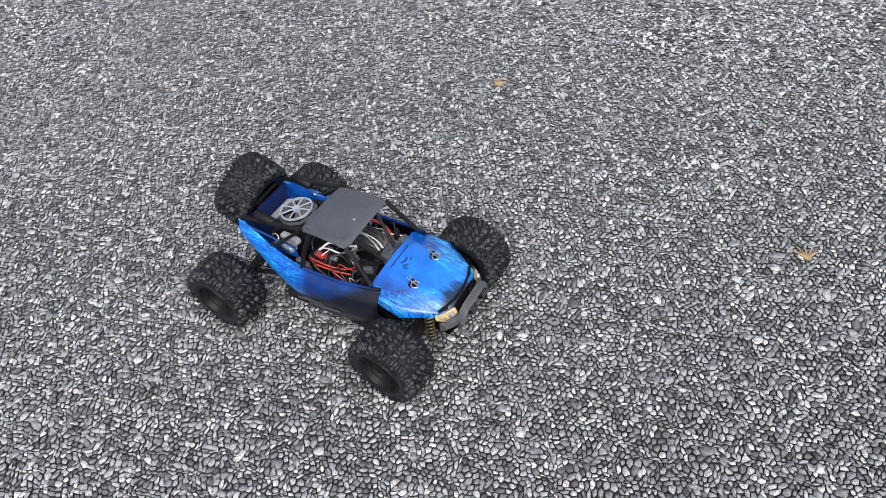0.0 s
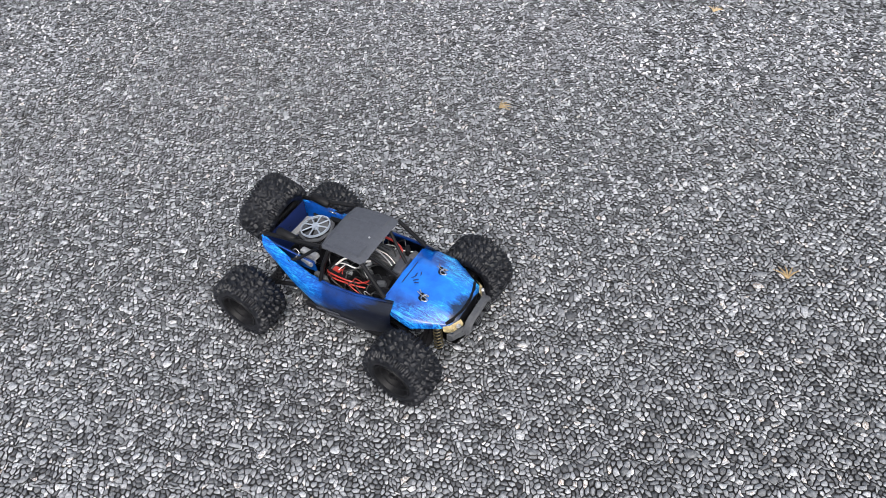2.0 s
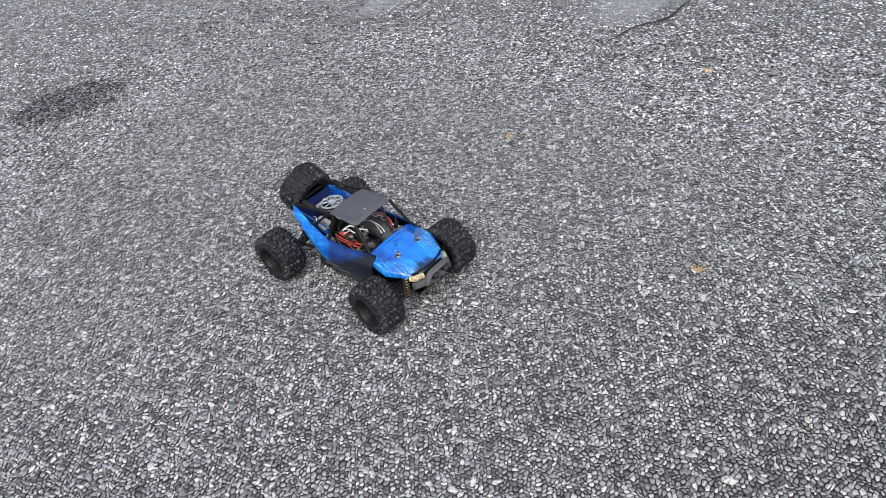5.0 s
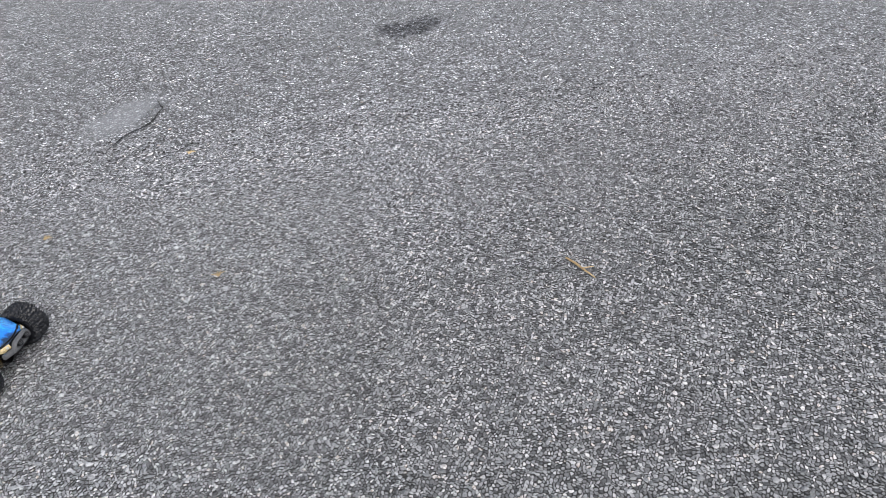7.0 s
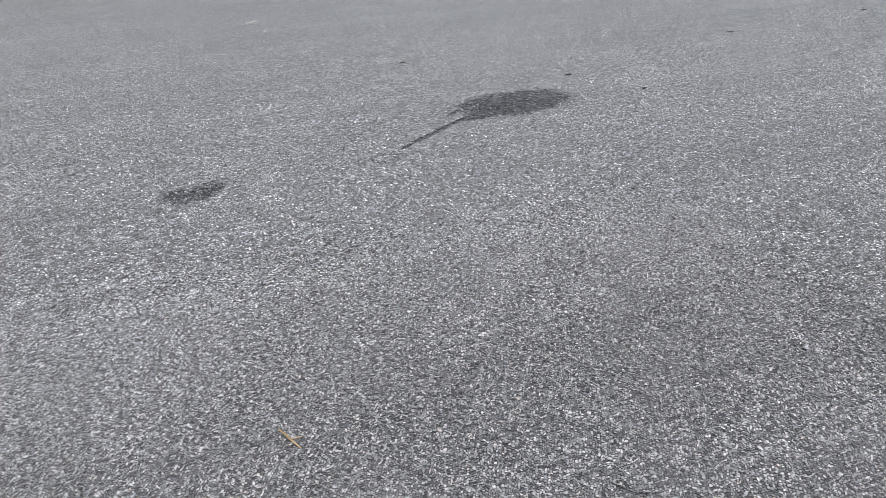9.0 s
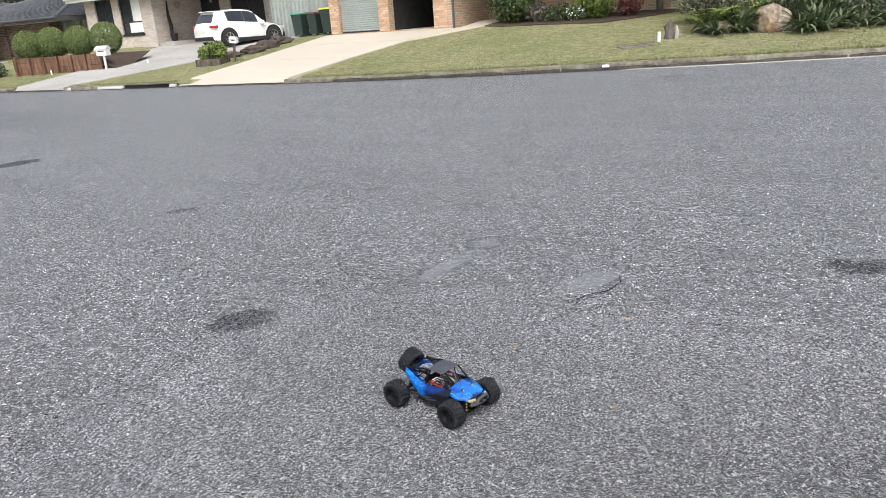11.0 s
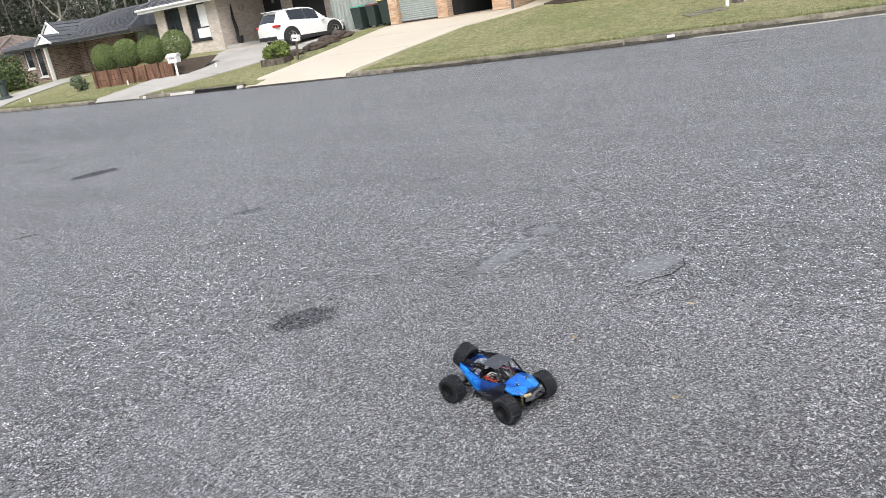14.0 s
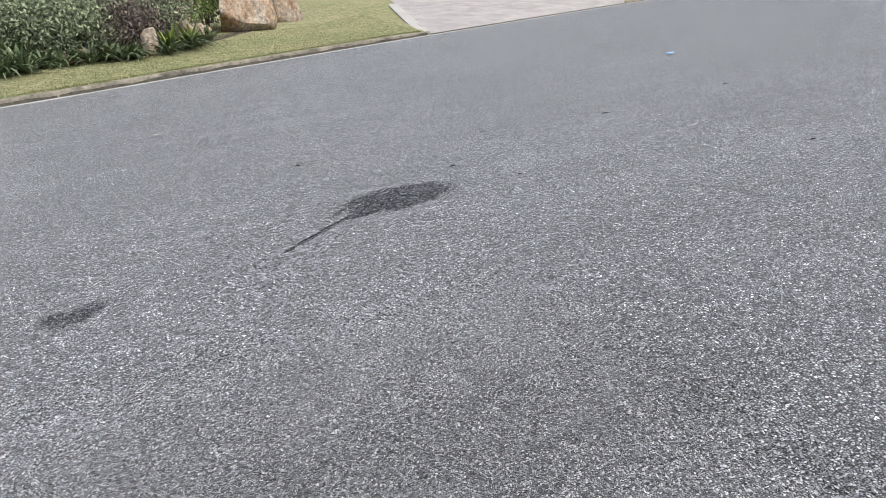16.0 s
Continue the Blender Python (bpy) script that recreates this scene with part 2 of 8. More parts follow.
def grass_material():
    m = Nodes("mown_grass")
    v = m.pos()
    f = m.noise(v, 30.0, 6, 0.75)
    tuft = m.noise(v, 5.5, 5, 0.7)
    w = m.noise(v, 0.5, 5, 0.65)
    fac = m.math('ADD', m.math('MULTIPLY', w, 0.6), m.math('MULTIPLY', tuft, 0.4))
    col = m.mix(m.ramp(fac, [(0.40, 0.0), (0.62, 1.0)]), m.ramp(f, [(0.3, (0.130, 0.146, 0.060)), (0.7, (0.275, 0.290, 0.142))]), m.ramp(f, [(0.3, (0.19, 0.182, 0.096)), (0.7, (0.40, 0.37, 0.23))]))
    col = m.mix(1.0, col, m.ramp(tuft, [(0.32, 0.66), (0.66, 1.15)]), 'MULTIPLY')
    return m.done(col, 0.95, 0, m.bump(m.math('ADD', f, tuft), 0.9, 0.05), 0.1)


def brick_material(name, c1, c2, mortar, wide=0.24, high=0.086):
    """Bricks on upright walls: the horizontal run is taken from both x and y."""
    m = Nodes(name)
    v = m.obj()
    sep = m.n("SeparateXYZ")
    m.link(v, sep.inputs[0])
    nrm = m.n("SeparateXYZ")
    m.link(m.n("TexCoord").outputs["Normal"], nrm.inputs[0])
    along_y = m.math('GREATER_THAN', m.math('ABSOLUTE', nrm.outputs[0]), 0.7)
    run = m.n("Mix")
    m.link(along_y, run.inputs[0])
    m.link(sep.outputs[0], run.inputs[2])
    m.link(sep.outputs[1], run.inputs[3])
    com = m.n("CombineXYZ")
    m.link(run.outputs[0], com.inputs[0])
    m.link(sep.outputs[2], com.inputs[1])
    br = m.n("TexBrick")
    br.offset = 0.5
    for key, val in (("Scale", 1.0), ("Mortar Size", 0.011), ("Brick Width", wide), ("Row Height", high), ("Bias", 0.0)):
        br.inputs[key].default_value = val
    br.inputs["Color1"].default_value, br.inputs["Color2"].default_value, br.inputs["Mortar"].default_value = (*c1, 1), (*c2, 1), (*mortar, 1)
    m.link(com.outputs[0], br.inputs["Vector"])
    n = m.noise(v, 60, 5, 0.7)
    col = m.mix(1.0, br.outputs["Color"], m.ramp(n, [(0.3, 0.82), (0.7, 1.12)]), 'MULTIPLY')
    col = m.mix(1.0, col, m.ramp(m.noise(v, 0.9, 4, 0.6), [(0.3, 0.88), (0.7, 1.08)]), 'MULTIPLY')
    return m.done(col, 0.85, 0, m.bump(br.outputs["Fac"], -0.5, 0.01), 0.3)


def leaf_material(name, dark, light, scale=3.0):
    m = Nodes(name)
    r = m.n("NewGeometry").outputs["Random Per Island"]
    n = m.noise(m.pos(), scale, 3, 0.6)
    col = m.ramp(m.math('ADD', m.math('MULTIPLY', r, 0.6), m.math('MULTIPLY', n, 0.4)), [(0.2, dark), (0.8, light)])
    return m.done(col, 0.6, 0, None, 0.35)


def bark_material(name, c1, c2):
    m = Nodes(name)
    v = m.stretch(m.obj(), 1, 1, 0.18)
    n = m.noise(v, 9, 6, 0.7, 0.4)
    return m.done(m.ramp(n, [(0.35, c1), (0.65, c2)]), 0.9, 0, m.bump(n, 0.6, 0.03), 0.2)


def tile_material(name, c1, c2):
    m = Nodes(name)
    v = m.pos()
    r = m.n("NewGeometry").outputs["Random Per Island"]
    n = m.noise(v, 9, 5, 0.7)
    w = m.noise(v, 0.7, 3, 0.6)
    col = m.ramp(m.math('ADD', m.math('MULTIPLY', n, 0.4), m.math('ADD', m.math('MULTIPLY', w, 0.35), m.math('MULTIPLY', r, 0.25))), [(0.25, c1), (0.75, c2)])
    return m.done(col, 0.75, 0, m.bump(n, 0.4, 0.01), 0.3)


def glass_material(name, tint):
    m = Nodes(name)
    m.b.inputs["Coat Weight"].default_value = 0.4
    n = m.noise(m.pos(), 3.0, 2)
    return m.done(m.mix(n, tint, tuple(c * 1.6 for c in tint)), 0.06, 0, None, 0.6)


def paint(name, c, rough=0.3, coat=0.5, var=0.1):
    m = Nodes(name)
    m.b.inputs["Coat Weight"].default_value = coat
    n = m.noise(m.obj(), 4.0, 4, 0.6)
    return m.done(m.ramp(n, [(0.3, tuple(x * (1 - var) for x in c)), (0.7, tuple(min(1, x * (1 + var * 0.5)) for x in c))]), rough, 0, None, 0.5)


M_ROAD, M_CHIP, M_GRASS = road_material(), chip_material(), grass_material()
M_CHIPSIDE = speckled("dark_chip_side", (0.006, 0.006, 0.0065), (0.018, 0.018, 0.019), 500, 0.6, 0.3, 0.001, coords="pos", big=60)
M_KERB = speckled("weathered_kerb_concrete", (0.04, 0.036, 0.028), (0.245, 0.222, 0.178), 6, 0.9, 0.5, 0.01, coords="pos", big=1.6)
M_PALEKERB = speckled("worn_pale_concrete", (0.13, 0.125, 0.11), (0.34, 0.325, 0.29), 7, 0.9, 0.6, 0.015, coords="pos", big=0.9)
M_KERBFACE = speckled("dark_kerb_face", (0.016, 0.015, 0.012), (0.085, 0.078, 0.060), 14, 0.95, 0.4, 0.006, coords="pos", big=2.2)
M_GUTTER = speckled("pale_gutter_edge", (0.34, 0.335, 0.31), (0.50, 0.49, 0.46), 20, 0.85, 0.3, coords="pos", big=0.8)
M_DRIVE = speckled("cream_sealed_concrete", (0.42, 0.375, 0.305), (0.52, 0.47, 0.39), 30, 0.7, 0.25, 0.004, coords="pos", big=0.5)
M_OLDDRIVE = speckled("grey_driveway_concrete", (0.27, 0.26, 0.24), (0.40, 0.385, 0.36), 24, 0.85, 0.3, 0.005, coords="pos", big=0.7)
M_AGG = speckled("exposed_aggregate_concrete", (0.17, 0.155, 0.15), (0.37, 0.345, 0.33), 45, 0.8, 0.4, 0.006, coords="pos", big=1.5)
M_TAN = brick_material("tan_brick", (0.36, 0.225, 0.135), (0.47, 0.32, 0.20), (0.44, 0.41, 0.36))
M_CREAM = brick_material("cream_brick", (0.44, 0.375, 0.32), (0.58, 0.51, 0.45), (0.46, 0.43, 0.39))
M_RED = brick_material("red_brown_brick", (0.13, 0.075, 0.06), (0.34, 0.25, 0.205), (0.34, 0.31, 0.285))
M_ROOFGREY = tile_material("grey_concrete_tile", (0.055, 0.058, 0.066), (0.115, 0.12, 0.13))
M_ROOFTAN = tile_material("faded_brown_tile", (0.15, 0.12, 0.105), (0.27, 0.225, 0.195))
M_WHITE = speckled("white_trim_paint", (0.70, 0.70, 0.69), (0.80, 0.80, 0.79), 14, 0.5, 0.1)
M_FASCIA = speckled("dark_fascia_paint", (0.05, 0.05, 0.055), (0.09, 0.09, 0.095), 14, 0.5, 0.1)
M_GLASS = glass_material("window_glass", (0.02, 0.024, 0.028))
M_DARK = speckled("dark_interior", (0.012, 0.012, 0.013), (0.03, 0.03, 0.032), 3, 0.8, 0.1)
M_ROLLER = speckled("grey_green_roller_door_steel", (0.25, 0.285, 0.28), (0.32, 0.355, 0.345), 8, 0.45, 0.1, metal=0.0)
M_FENCE = speckled("grey_green_sheet_steel", (0.22, 0.25, 0.235), (0.30, 0.325, 0.305), 5, 0.5, 0.1)
M_TIMBER = bark_material("rust_brown_sleeper_timber", (0.06, 0.034, 0.024), (0.22, 0.125, 0.085))
M_OLDTIMBER = bark_material("grey_brown_old_timber", (0.04, 0.034, 0.028), (0.16, 0.135, 0.11))
M_LINING = speckled("dim_garage_lining", (0.02, 0.02, 0.021), (0.042, 0.042, 0.043), 3, 0.8, 0.1)
M_DIRT = speckled("orange_bare_earth", (0.22, 0.075, 0.04), (0.46, 0.19, 0.10), 3, 0.95, 1.0, 0.1, coords="pos", big=0.5)
M_PLOT = speckled("rough_weedy_soil", (0.05, 0.05, 0.028), (0.17, 0.15, 0.10), 3, 0.95, 1.0, 0.2, coords="pos", big=0.5)
M_BROWNSTONE = speckled("dark_brown_stone", (0.022, 0.016, 0.013), (0.105, 0.080, 0.064), 9, 0.9, 0.8, 0.04, big=1.5)
M_MULCH = speckled("dark_garden_mulch", (0.025, 0.018, 0.012), (0.08, 0.055, 0.038), 30, 0.95, 0.9, 0.03, coords="pos")
M_LEAF = leaf_material("garden_leaf", (0.018, 0.032, 0.010), (0.085, 0.125, 0.04))
M_LEAFLIGHT = leaf_material("yellow_green_leaf", (0.05, 0.085, 0.015), (0.19, 0.24, 0.055))
M_TOPIARY = leaf_material("clipped_hedge_leaf", (0.035, 0.060, 0.016), (0.215, 0.275, 0.095))
M_GUM = leaf_material("gum_leaf", (0.034, 0.041, 0.028), (0.125, 0.138, 0.098), 0.25)
M_DRYLEAF = leaf_material("grey_brown_twig", (0.06, 0.05, 0.045), (0.17, 0.14, 0.125))
M_PETAL = leaf_material("white_petal", (0.62, 0.62, 0.58), (0.80, 0.79, 0.76))
M_REDLEAF = leaf_material("dark_red_leaf", (0.06, 0.02, 0.02), (0.16, 0.055, 0.045))
M_BLADE = leaf_material("grass_blade", (0.125, 0.138, 0.058), (0.265, 0.272, 0.135), 0.8)
M_BARK = bark_material("grey_bark", (0.05, 0.044, 0.038), (0.14, 0.125, 0.11))
M_PALEBARK = bark_material("pale_gum_bark", (0.15, 0.138, 0.122), (0.37, 0.345, 0.315))
m = Nodes("sandstone_boulder")
v = m.obj()
tone, rust = m.noise(v, 7.0, 7, 0.72), m.noise(m.stretch(v, 1.0, 1.0, 0.45), 2.2, 5, 0.7, 0.6)
M_ROCK = m.done(m.mix(m.ramp(rust, [(0.42, 0.0), (0.66, 0.9)]), m.ramp(tone, [(0.3, (0.07, 0.058, 0.046)), (0.5, (0.25, 0.215, 0.175)), (0.7, (0.47, 0.42, 0.325))]), m.ramp(tone, [(0.3, (0.08, 0.040, 0.020)), (0.7, (0.34, 0.19, 0.085))])), 0.9, 0, m.bump(tone, 0.9, 0.04), 0.25)
M_GREYLEAF = leaf_material("grey_green_leaf", (0.024, 0.034, 0.018), (0.27, 0.315, 0.19))
M_STRAP = leaf_material("dark_strap_leaf", (0.028, 0.045, 0.018), (0.13, 0.17, 0.085))
M_TWIG = leaf_material("purple_brown_twig", (0.035, 0.028, 0.023), (0.15, 0.12, 0.10))
M_BLACKPL = speckled("black_plastic", (0.010, 0.010, 0.011), (0.022, 0.022, 0.024), 40, 0.5, 0.15, 0.001)
M_TAR = speckled("black_crack", (0.008, 0.008, 0.008), (0.02, 0.02, 0.02), 90, 0.9, 0.5, 0.002, coords="pos")
M_METAL = speckled("galvanised_steel", (0.40, 0.41, 0.41), (0.55, 0.56, 0.56), 20, 0.45, 0.1, metal=0.7)
M_CHROME = speckled("bright_alloy", (0.50, 0.50, 0.50), (0.62, 0.62, 0.62), 30, 0.25, 0.05, metal=0.9)
M_CARWHITE = paint("white_car_paint", (0.78, 0.78, 0.77), 0.25, 0.8, 0.04)
M_CARDARK = paint("dark_grey_car_paint", (0.035, 0.037, 0.04), 0.25, 0.8)
M_CARGLASS = glass_material("car_glass", (0.012, 0.014, 0.017))
M_TAIL = paint("red_lamp_lens", (0.35, 0.015, 0.012), 0.15)
M_LAMP = paint("clear_lamp_lens", (0.55, 0.56, 0.56), 0.1)
M_PLATE = paint("number_plate_yellow_white", (0.62, 0.60, 0.50), 0.4, 0.1)
M_TYRE = speckled("car_tyre_rubber", (0.012, 0.012, 0.012), (0.028, 0.028, 0.028), 30, 0.85, 0.3)
M_BINGREEN = speckled("dark_green_bin_plastic", (0.018, 0.030, 0.027), (0.028, 0.045, 0.04), 14, 0.5, 0.1)
M_LIDGREEN = speckled("green_lid_plastic", (0.03, 0.20, 0.13), (0.045, 0.26, 0.17), 14, 0.45, 0.1)
M_LIDRED = speckled("maroon_lid_plastic", (0.10, 0.018, 0.016), (0.15, 0.026, 0.022), 14, 0.45, 0.1)
M_LIDYELLOW = speckled("yellow_lid_plastic", (0.62, 0.46, 0.03), (0.74, 0.56, 0.05), 14, 0.45, 0.1)
M_STRAW = bark_material("dry_straw", (0.26, 0.18, 0.09), (0.48, 0.37, 0.21))
M_TARP = speckled("pale_boat_cover", (0.42, 0.46, 0.48), (0.60, 0.63, 0.64), 12, 0.8, 0.2)
M_TEAL = speckled("dark_teal_vinyl", (0.02, 0.06, 0.075), (0.05, 0.13, 0.15), 9, 0.5, 0.1)
M_SCREEN = glass_material("pale_boat_windscreen", (0.16, 0.20, 0.21))
M_BLUEPL = speckled("pale_blue_plastic", (0.20, 0.36, 0.62), (0.28, 0.44, 0.70), 20, 0.5, 0.1)


# ---- mesh helpers ----
def B():
    return bmesh.new()


def box(bm, c, s, rz=0.0, taper=1.0, rx=0.0, ry=0.0):
    """A box about c with the sizes s; taper narrows its top."""
    m = Matrix.LocRotScale(c, Euler((radians(rx), radians(ry), radians(rz))), None)
    vs = []
    for z in (-0.5, 0.5):
        k = taper if z > 0 else 1.0
        for x, y in ((-0.5, -0.5), (0.5, -0.5), (0.5, 0.5), (-0.5, 0.5)):
            vs.append(bm.verts.new(m @ Vector((x * s[0] * k, y * s[1] * k, z * s[2]))))
    for f in ((3, 2, 1, 0), (4, 5, 6, 7), (0, 1, 5, 4), (1, 2, 6, 5), (2, 3, 7, 6), (3, 0, 4, 7)):
        bm.faces.new([vs[i] for i in f])
    return bm


def span(bm, x0, x1, y0, y1, z0, z1):
    return box(bm, ((x0 + x1) / 2, (y0 + y1) / 2, (z0 + z1) / 2), (x1 - x0, y1 - y0, z1 - z0))


def ring_pts(c, axis, r, n, ref=None):
    axis = Vector(axis).normalized()
    ref = ref or (Vector((0, 0, 1)) if abs(axis.z) < 0.9 else Vector((1, 0, 0)))
    u = axis.cross(ref).normalized()
    w = axis.cross(u)
    return [Vector(c) + r * (math.cos(2 * math.pi * i / n) * u + math.sin(2 * math.pi * i / n) * w) for i in range(n)]


def tube(bm, pts, radii, n=8, caps=True):
    """A tube through pts; radii is one number or one for each point."""
    pts = [Vector(p) for p in pts]
    if isinstance(radii, (int, float)):
        radii = [radii] * len(pts)
    rings = []
    ref = None
    for i, p in enumerate(pts):
        d = (pts[min(i + 1, len(pts) - 1)] - pts[max(i - 1, 0)]).normalized()
        if ref is None:
            ref = Vector((0, 0, 1)) if abs(d.z) < 0.9 else Vector((1, 0, 0))
        rings.append([bm.verts.new(q) for q in ring_pts(p, d, radii[i], n, ref)])
    for a, b in zip(rings, rings[1:]):
        for i in range(n):
            bm.faces.new((a[i], a[(i + 1) % n], b[(i + 1) % n], b[i]))
    if caps:
        bm.faces.new(rings[0][::-1])
        bm.faces.new(rings[-1])
    return bm


def lathe(bm, profile, c, axis, n=32, closed=False):
    """Turns (radius, offset along axis) pairs about an axis through c."""
    axis = Vector(axis).normalized()
    rings = [[bm.verts.new(q) for q in ring_pts(Vector(c) + axis * h, axis, max(r, 1e-5), n)] for r, h in profile]
    pairs = list(zip(rings, rings[1:])) + ([(rings[-1], rings[0])] if closed else [])
    for a, b in pairs:
        for i in range(n):
            bm.faces.new((a[i], b[i], b[(i + 1) % n], a[(i + 1) % n]))
    return bm


def sheet(bm, rows, close=False):
    """A grid of quads through rows of points."""
    vs = [[bm.verts.new(p) for p in row] for row in rows]
    for a, b in zip(vs, vs[1:]):
        k = len(a)
        for i in range(k if close else k - 1):
            bm.faces.new((a[i], a[(i + 1) % k], b[(i + 1) % k], b[i]))
    return vs


def slab(bm, outline, z0, z1):
    """A flat slab with the outline [(x, y)] between two heights; heights may be functions of x, y."""
    f0 = z0 if callable(z0) else (lambda x, y: z0)
    f1 = z1 if callable(z1) else (lambda x, y: z1)
    lo = [bm.verts.new((x, y, f0(x, y))) for x, y in outline]
    hi = [bm.verts.new((x, y, f1(x, y))) for x, y in outline]
    bm.faces.new(lo[::-1])
    bm.faces.new(hi)
    n = len(outline)
    for i in range(n):
        bm.faces.new((lo[i], lo[(i + 1) % n], hi[(i + 1) % n], hi[i]))
    return bm


def mesh_of(name, bm, material, smooth=None, bevel=0.0, recalc=True):
    if recalc:
        bmesh.ops.recalc_face_normals(bm, faces=bm.faces)
    if bevel:
        bmesh.ops.bevel(bm, geom=[e for e in bm.edges if e.calc_face_angle(0) > 0.6], offset=bevel, segments=2, profile=0.5, affect='EDGES')
    me = bpy.data.meshes.new(name)
    bm.to_mesh(me)
    bm.free()
    me.materials.append(material)
    if smooth:
        me.shade_smooth()
        me.set_sharp_from_angle(angle=radians(smooth))
    return me


def thing(name, label, category, at=(0, 0, 0), rz=0.0, group="", kind=""):
    e = new(name)
    e.empty_display_size = 0.1
    e.matrix_basis = pose(*at, 0, 0, rz)
    return tagged(e, label, category, group, kind)


def part(name, bm, material, parent, label="", smooth=None, bevel=0.0, at=None, kind=""):
    ob = new(name, mesh_of(name, bm, material, smooth, bevel))
    ob.parent = parent
    if at is not None:
        ob.matrix_basis = at
    return tagged(ob, label, kind=kind)


def solo(name, bm, material, label, category, kind="", group="", smooth=None, bevel=0.0, at=None):
    ob = new(name, mesh_of(name, bm, material, smooth, bevel))
    if at is not None:
        ob.matrix_basis = at
    return tagged(ob, label, category, group, kind)


def raw_mesh(name, verts, faces_flat, per, material):
    """A mesh from numpy arrays in which every face has per corners."""
    me = bpy.data.meshes.new(name)
    nf = len(faces_flat) // per
    me.vertices.add(len(verts))
    me.vertices.foreach_set("co", verts.astype(np.float32).ravel())
    me.loops.add(len(faces_flat))
    me.loops.foreach_set("vertex_index", faces_flat.astype(np.int32))
    me.polygons.add(nf)
    me.polygons.foreach_set("loop_start", (np.arange(nf) * per).astype(np.int32))
    me.update(calc_edges=True)
    me.validate()
    me.materials.append(material)
    return me


def leaf_cloud(name, centres, radius, count, size, material, rng, squash=1.0, hollow=0.55, long=1.0):
    """Many small bent leaves spread over clumps; hollow keeps them near the skin of each clump."""
    c = np.array(centres, float)
    rad = np.array(radius if isinstance(radius, (list, tuple)) else [radius] * len(c), float)
    pick = rng.choice(len(c), count, p=rad ** 2 / np.sum(rad ** 2))
    d = rng.normal(size=(count, 3))
    d /= np.linalg.norm(d, axis=1)[:, None]
    r = rad[pick] * (hollow + (1 - hollow) * rng.random(count) ** 0.6)
    p = c[pick] + d * r[:, None] * np.array([1, 1, squash])
    u = rng.normal(size=(count, 3))
    u /= np.linalg.norm(u, axis=1)[:, None]
    w = np.cross(u, d + 0.5 * rng.normal(size=(count, 3)))
    w /= np.linalg.norm(w, axis=1)[:, None] + 1e-9
    s = size * (0.6 + 0.8 * rng.random(count))[:, None]
    v = np.empty((count, 4, 3))
    v[:, 0], v[:, 1], v[:, 2], v[:, 3] = p - u * s * long, p - w * s * 0.45, p + u * s * long, p + w * s * 0.45
    faces = np.arange(count * 4)
    return raw_mesh(name, v.reshape(-1, 3), faces, 4, material)


def blob(bm, c, s, rng, sub=2, rough=0.25, freq=1.6):
    """A lumpy stone."""
    before = len(bm.verts)
    bmesh.ops.create_icosphere(bm, subdivisions=sub, radius=1.0)
    bm.verts.ensure_lookup_table()
    off = Vector(rng.random(3) * 20)
    for v in bm.verts[before:]:
        k = 1 + rough * noise.noise(v.co * freq + off) + rough * 0.5 * noise.noise(v.co * freq * 2.7 + off)
        v.co = Vector((v.co.x * s[0] * k + c[0], v.co.y * s[1] * k + c[1], v.co.z * s[2] * k + c[2]))
    return bm


# ---- the lie of the land ----
KERB_X = [-300, -150, -98, -73, -63, -57, -53.5, -35.6, -28, -21, -16.8, -12.4, -9.2, -6.2, -3.7, -1.25, 1.5, 3.6, 8.5, 12.2, 21.7, 60, 300]
KERB_Y = [26, 16, 12.4, 10.8, 12.8, 15.4, 16.2, 13.7, 13.2, 13.6, 14.1, 14.45, 14.9, 15.5, 16.2, 16.9, 17.9, 18.9, 20.9, 22.4, 25.6, 38, 110]


CROSSINGS = [(-35.3, -31.4), (-23.6, -21.1), (-16.4, -12.5), (12.35, 24.0)]


def kerb_y(x):
    return float(np.interp(x, KERB_X, KERB_Y))


def far_rise(x):
    """The street climbs towards the woods."""
    return 0.07 * min(60.0, max(0.0, -55.0 - x))


def kerb_extra(x):
    """The kerb stands a little taller along the rock garden."""
    return float(np.interp(x, [-9, -4, 11.2, 12.3], [0, 0.04, 0.04, 0]))


def gh(x, y):
    """Height of the ground: the road lies flat, the gardens climb from the kerb."""
    s = y - kerb_y(x)
    if s <= 0:
        return far_rise(x)
    k = float(np.interp(x, [-62, -46, -36, -29, -24, -20, -17, -5, 5, 9.8, 12.5, 20], [0.03, 0.07, 0.08, 0.1, 0.086, 0.09, 0.105, 0.105, 0.1, 0.073, 0.115, 0.125]))
    h = 0.115 + kerb_extra(x) * max(0.0, 1 - s / 3) + k * min(s, 10) + 0.01 * max(0.0, s - 10) + far_rise(x)
    if s < 1.2 and any(a < x < b for a, b in CROSSINGS):
        h = 0.015 + (0.10 + k * 1.2) * s / 1.2 + far_rise(x)      # drives ramp down to the road
    if -17.4 < x < -11.6 and y > 22.5:
        h = min(h, 1.0)              # the garage slab is cut into the slope
    return h


def xs_between(a, b, step):
    n = max(2, int(math.ceil((b - a) / step)) + 1)
    return [a + (b - a) * i / (n - 1) for i in range(n)]


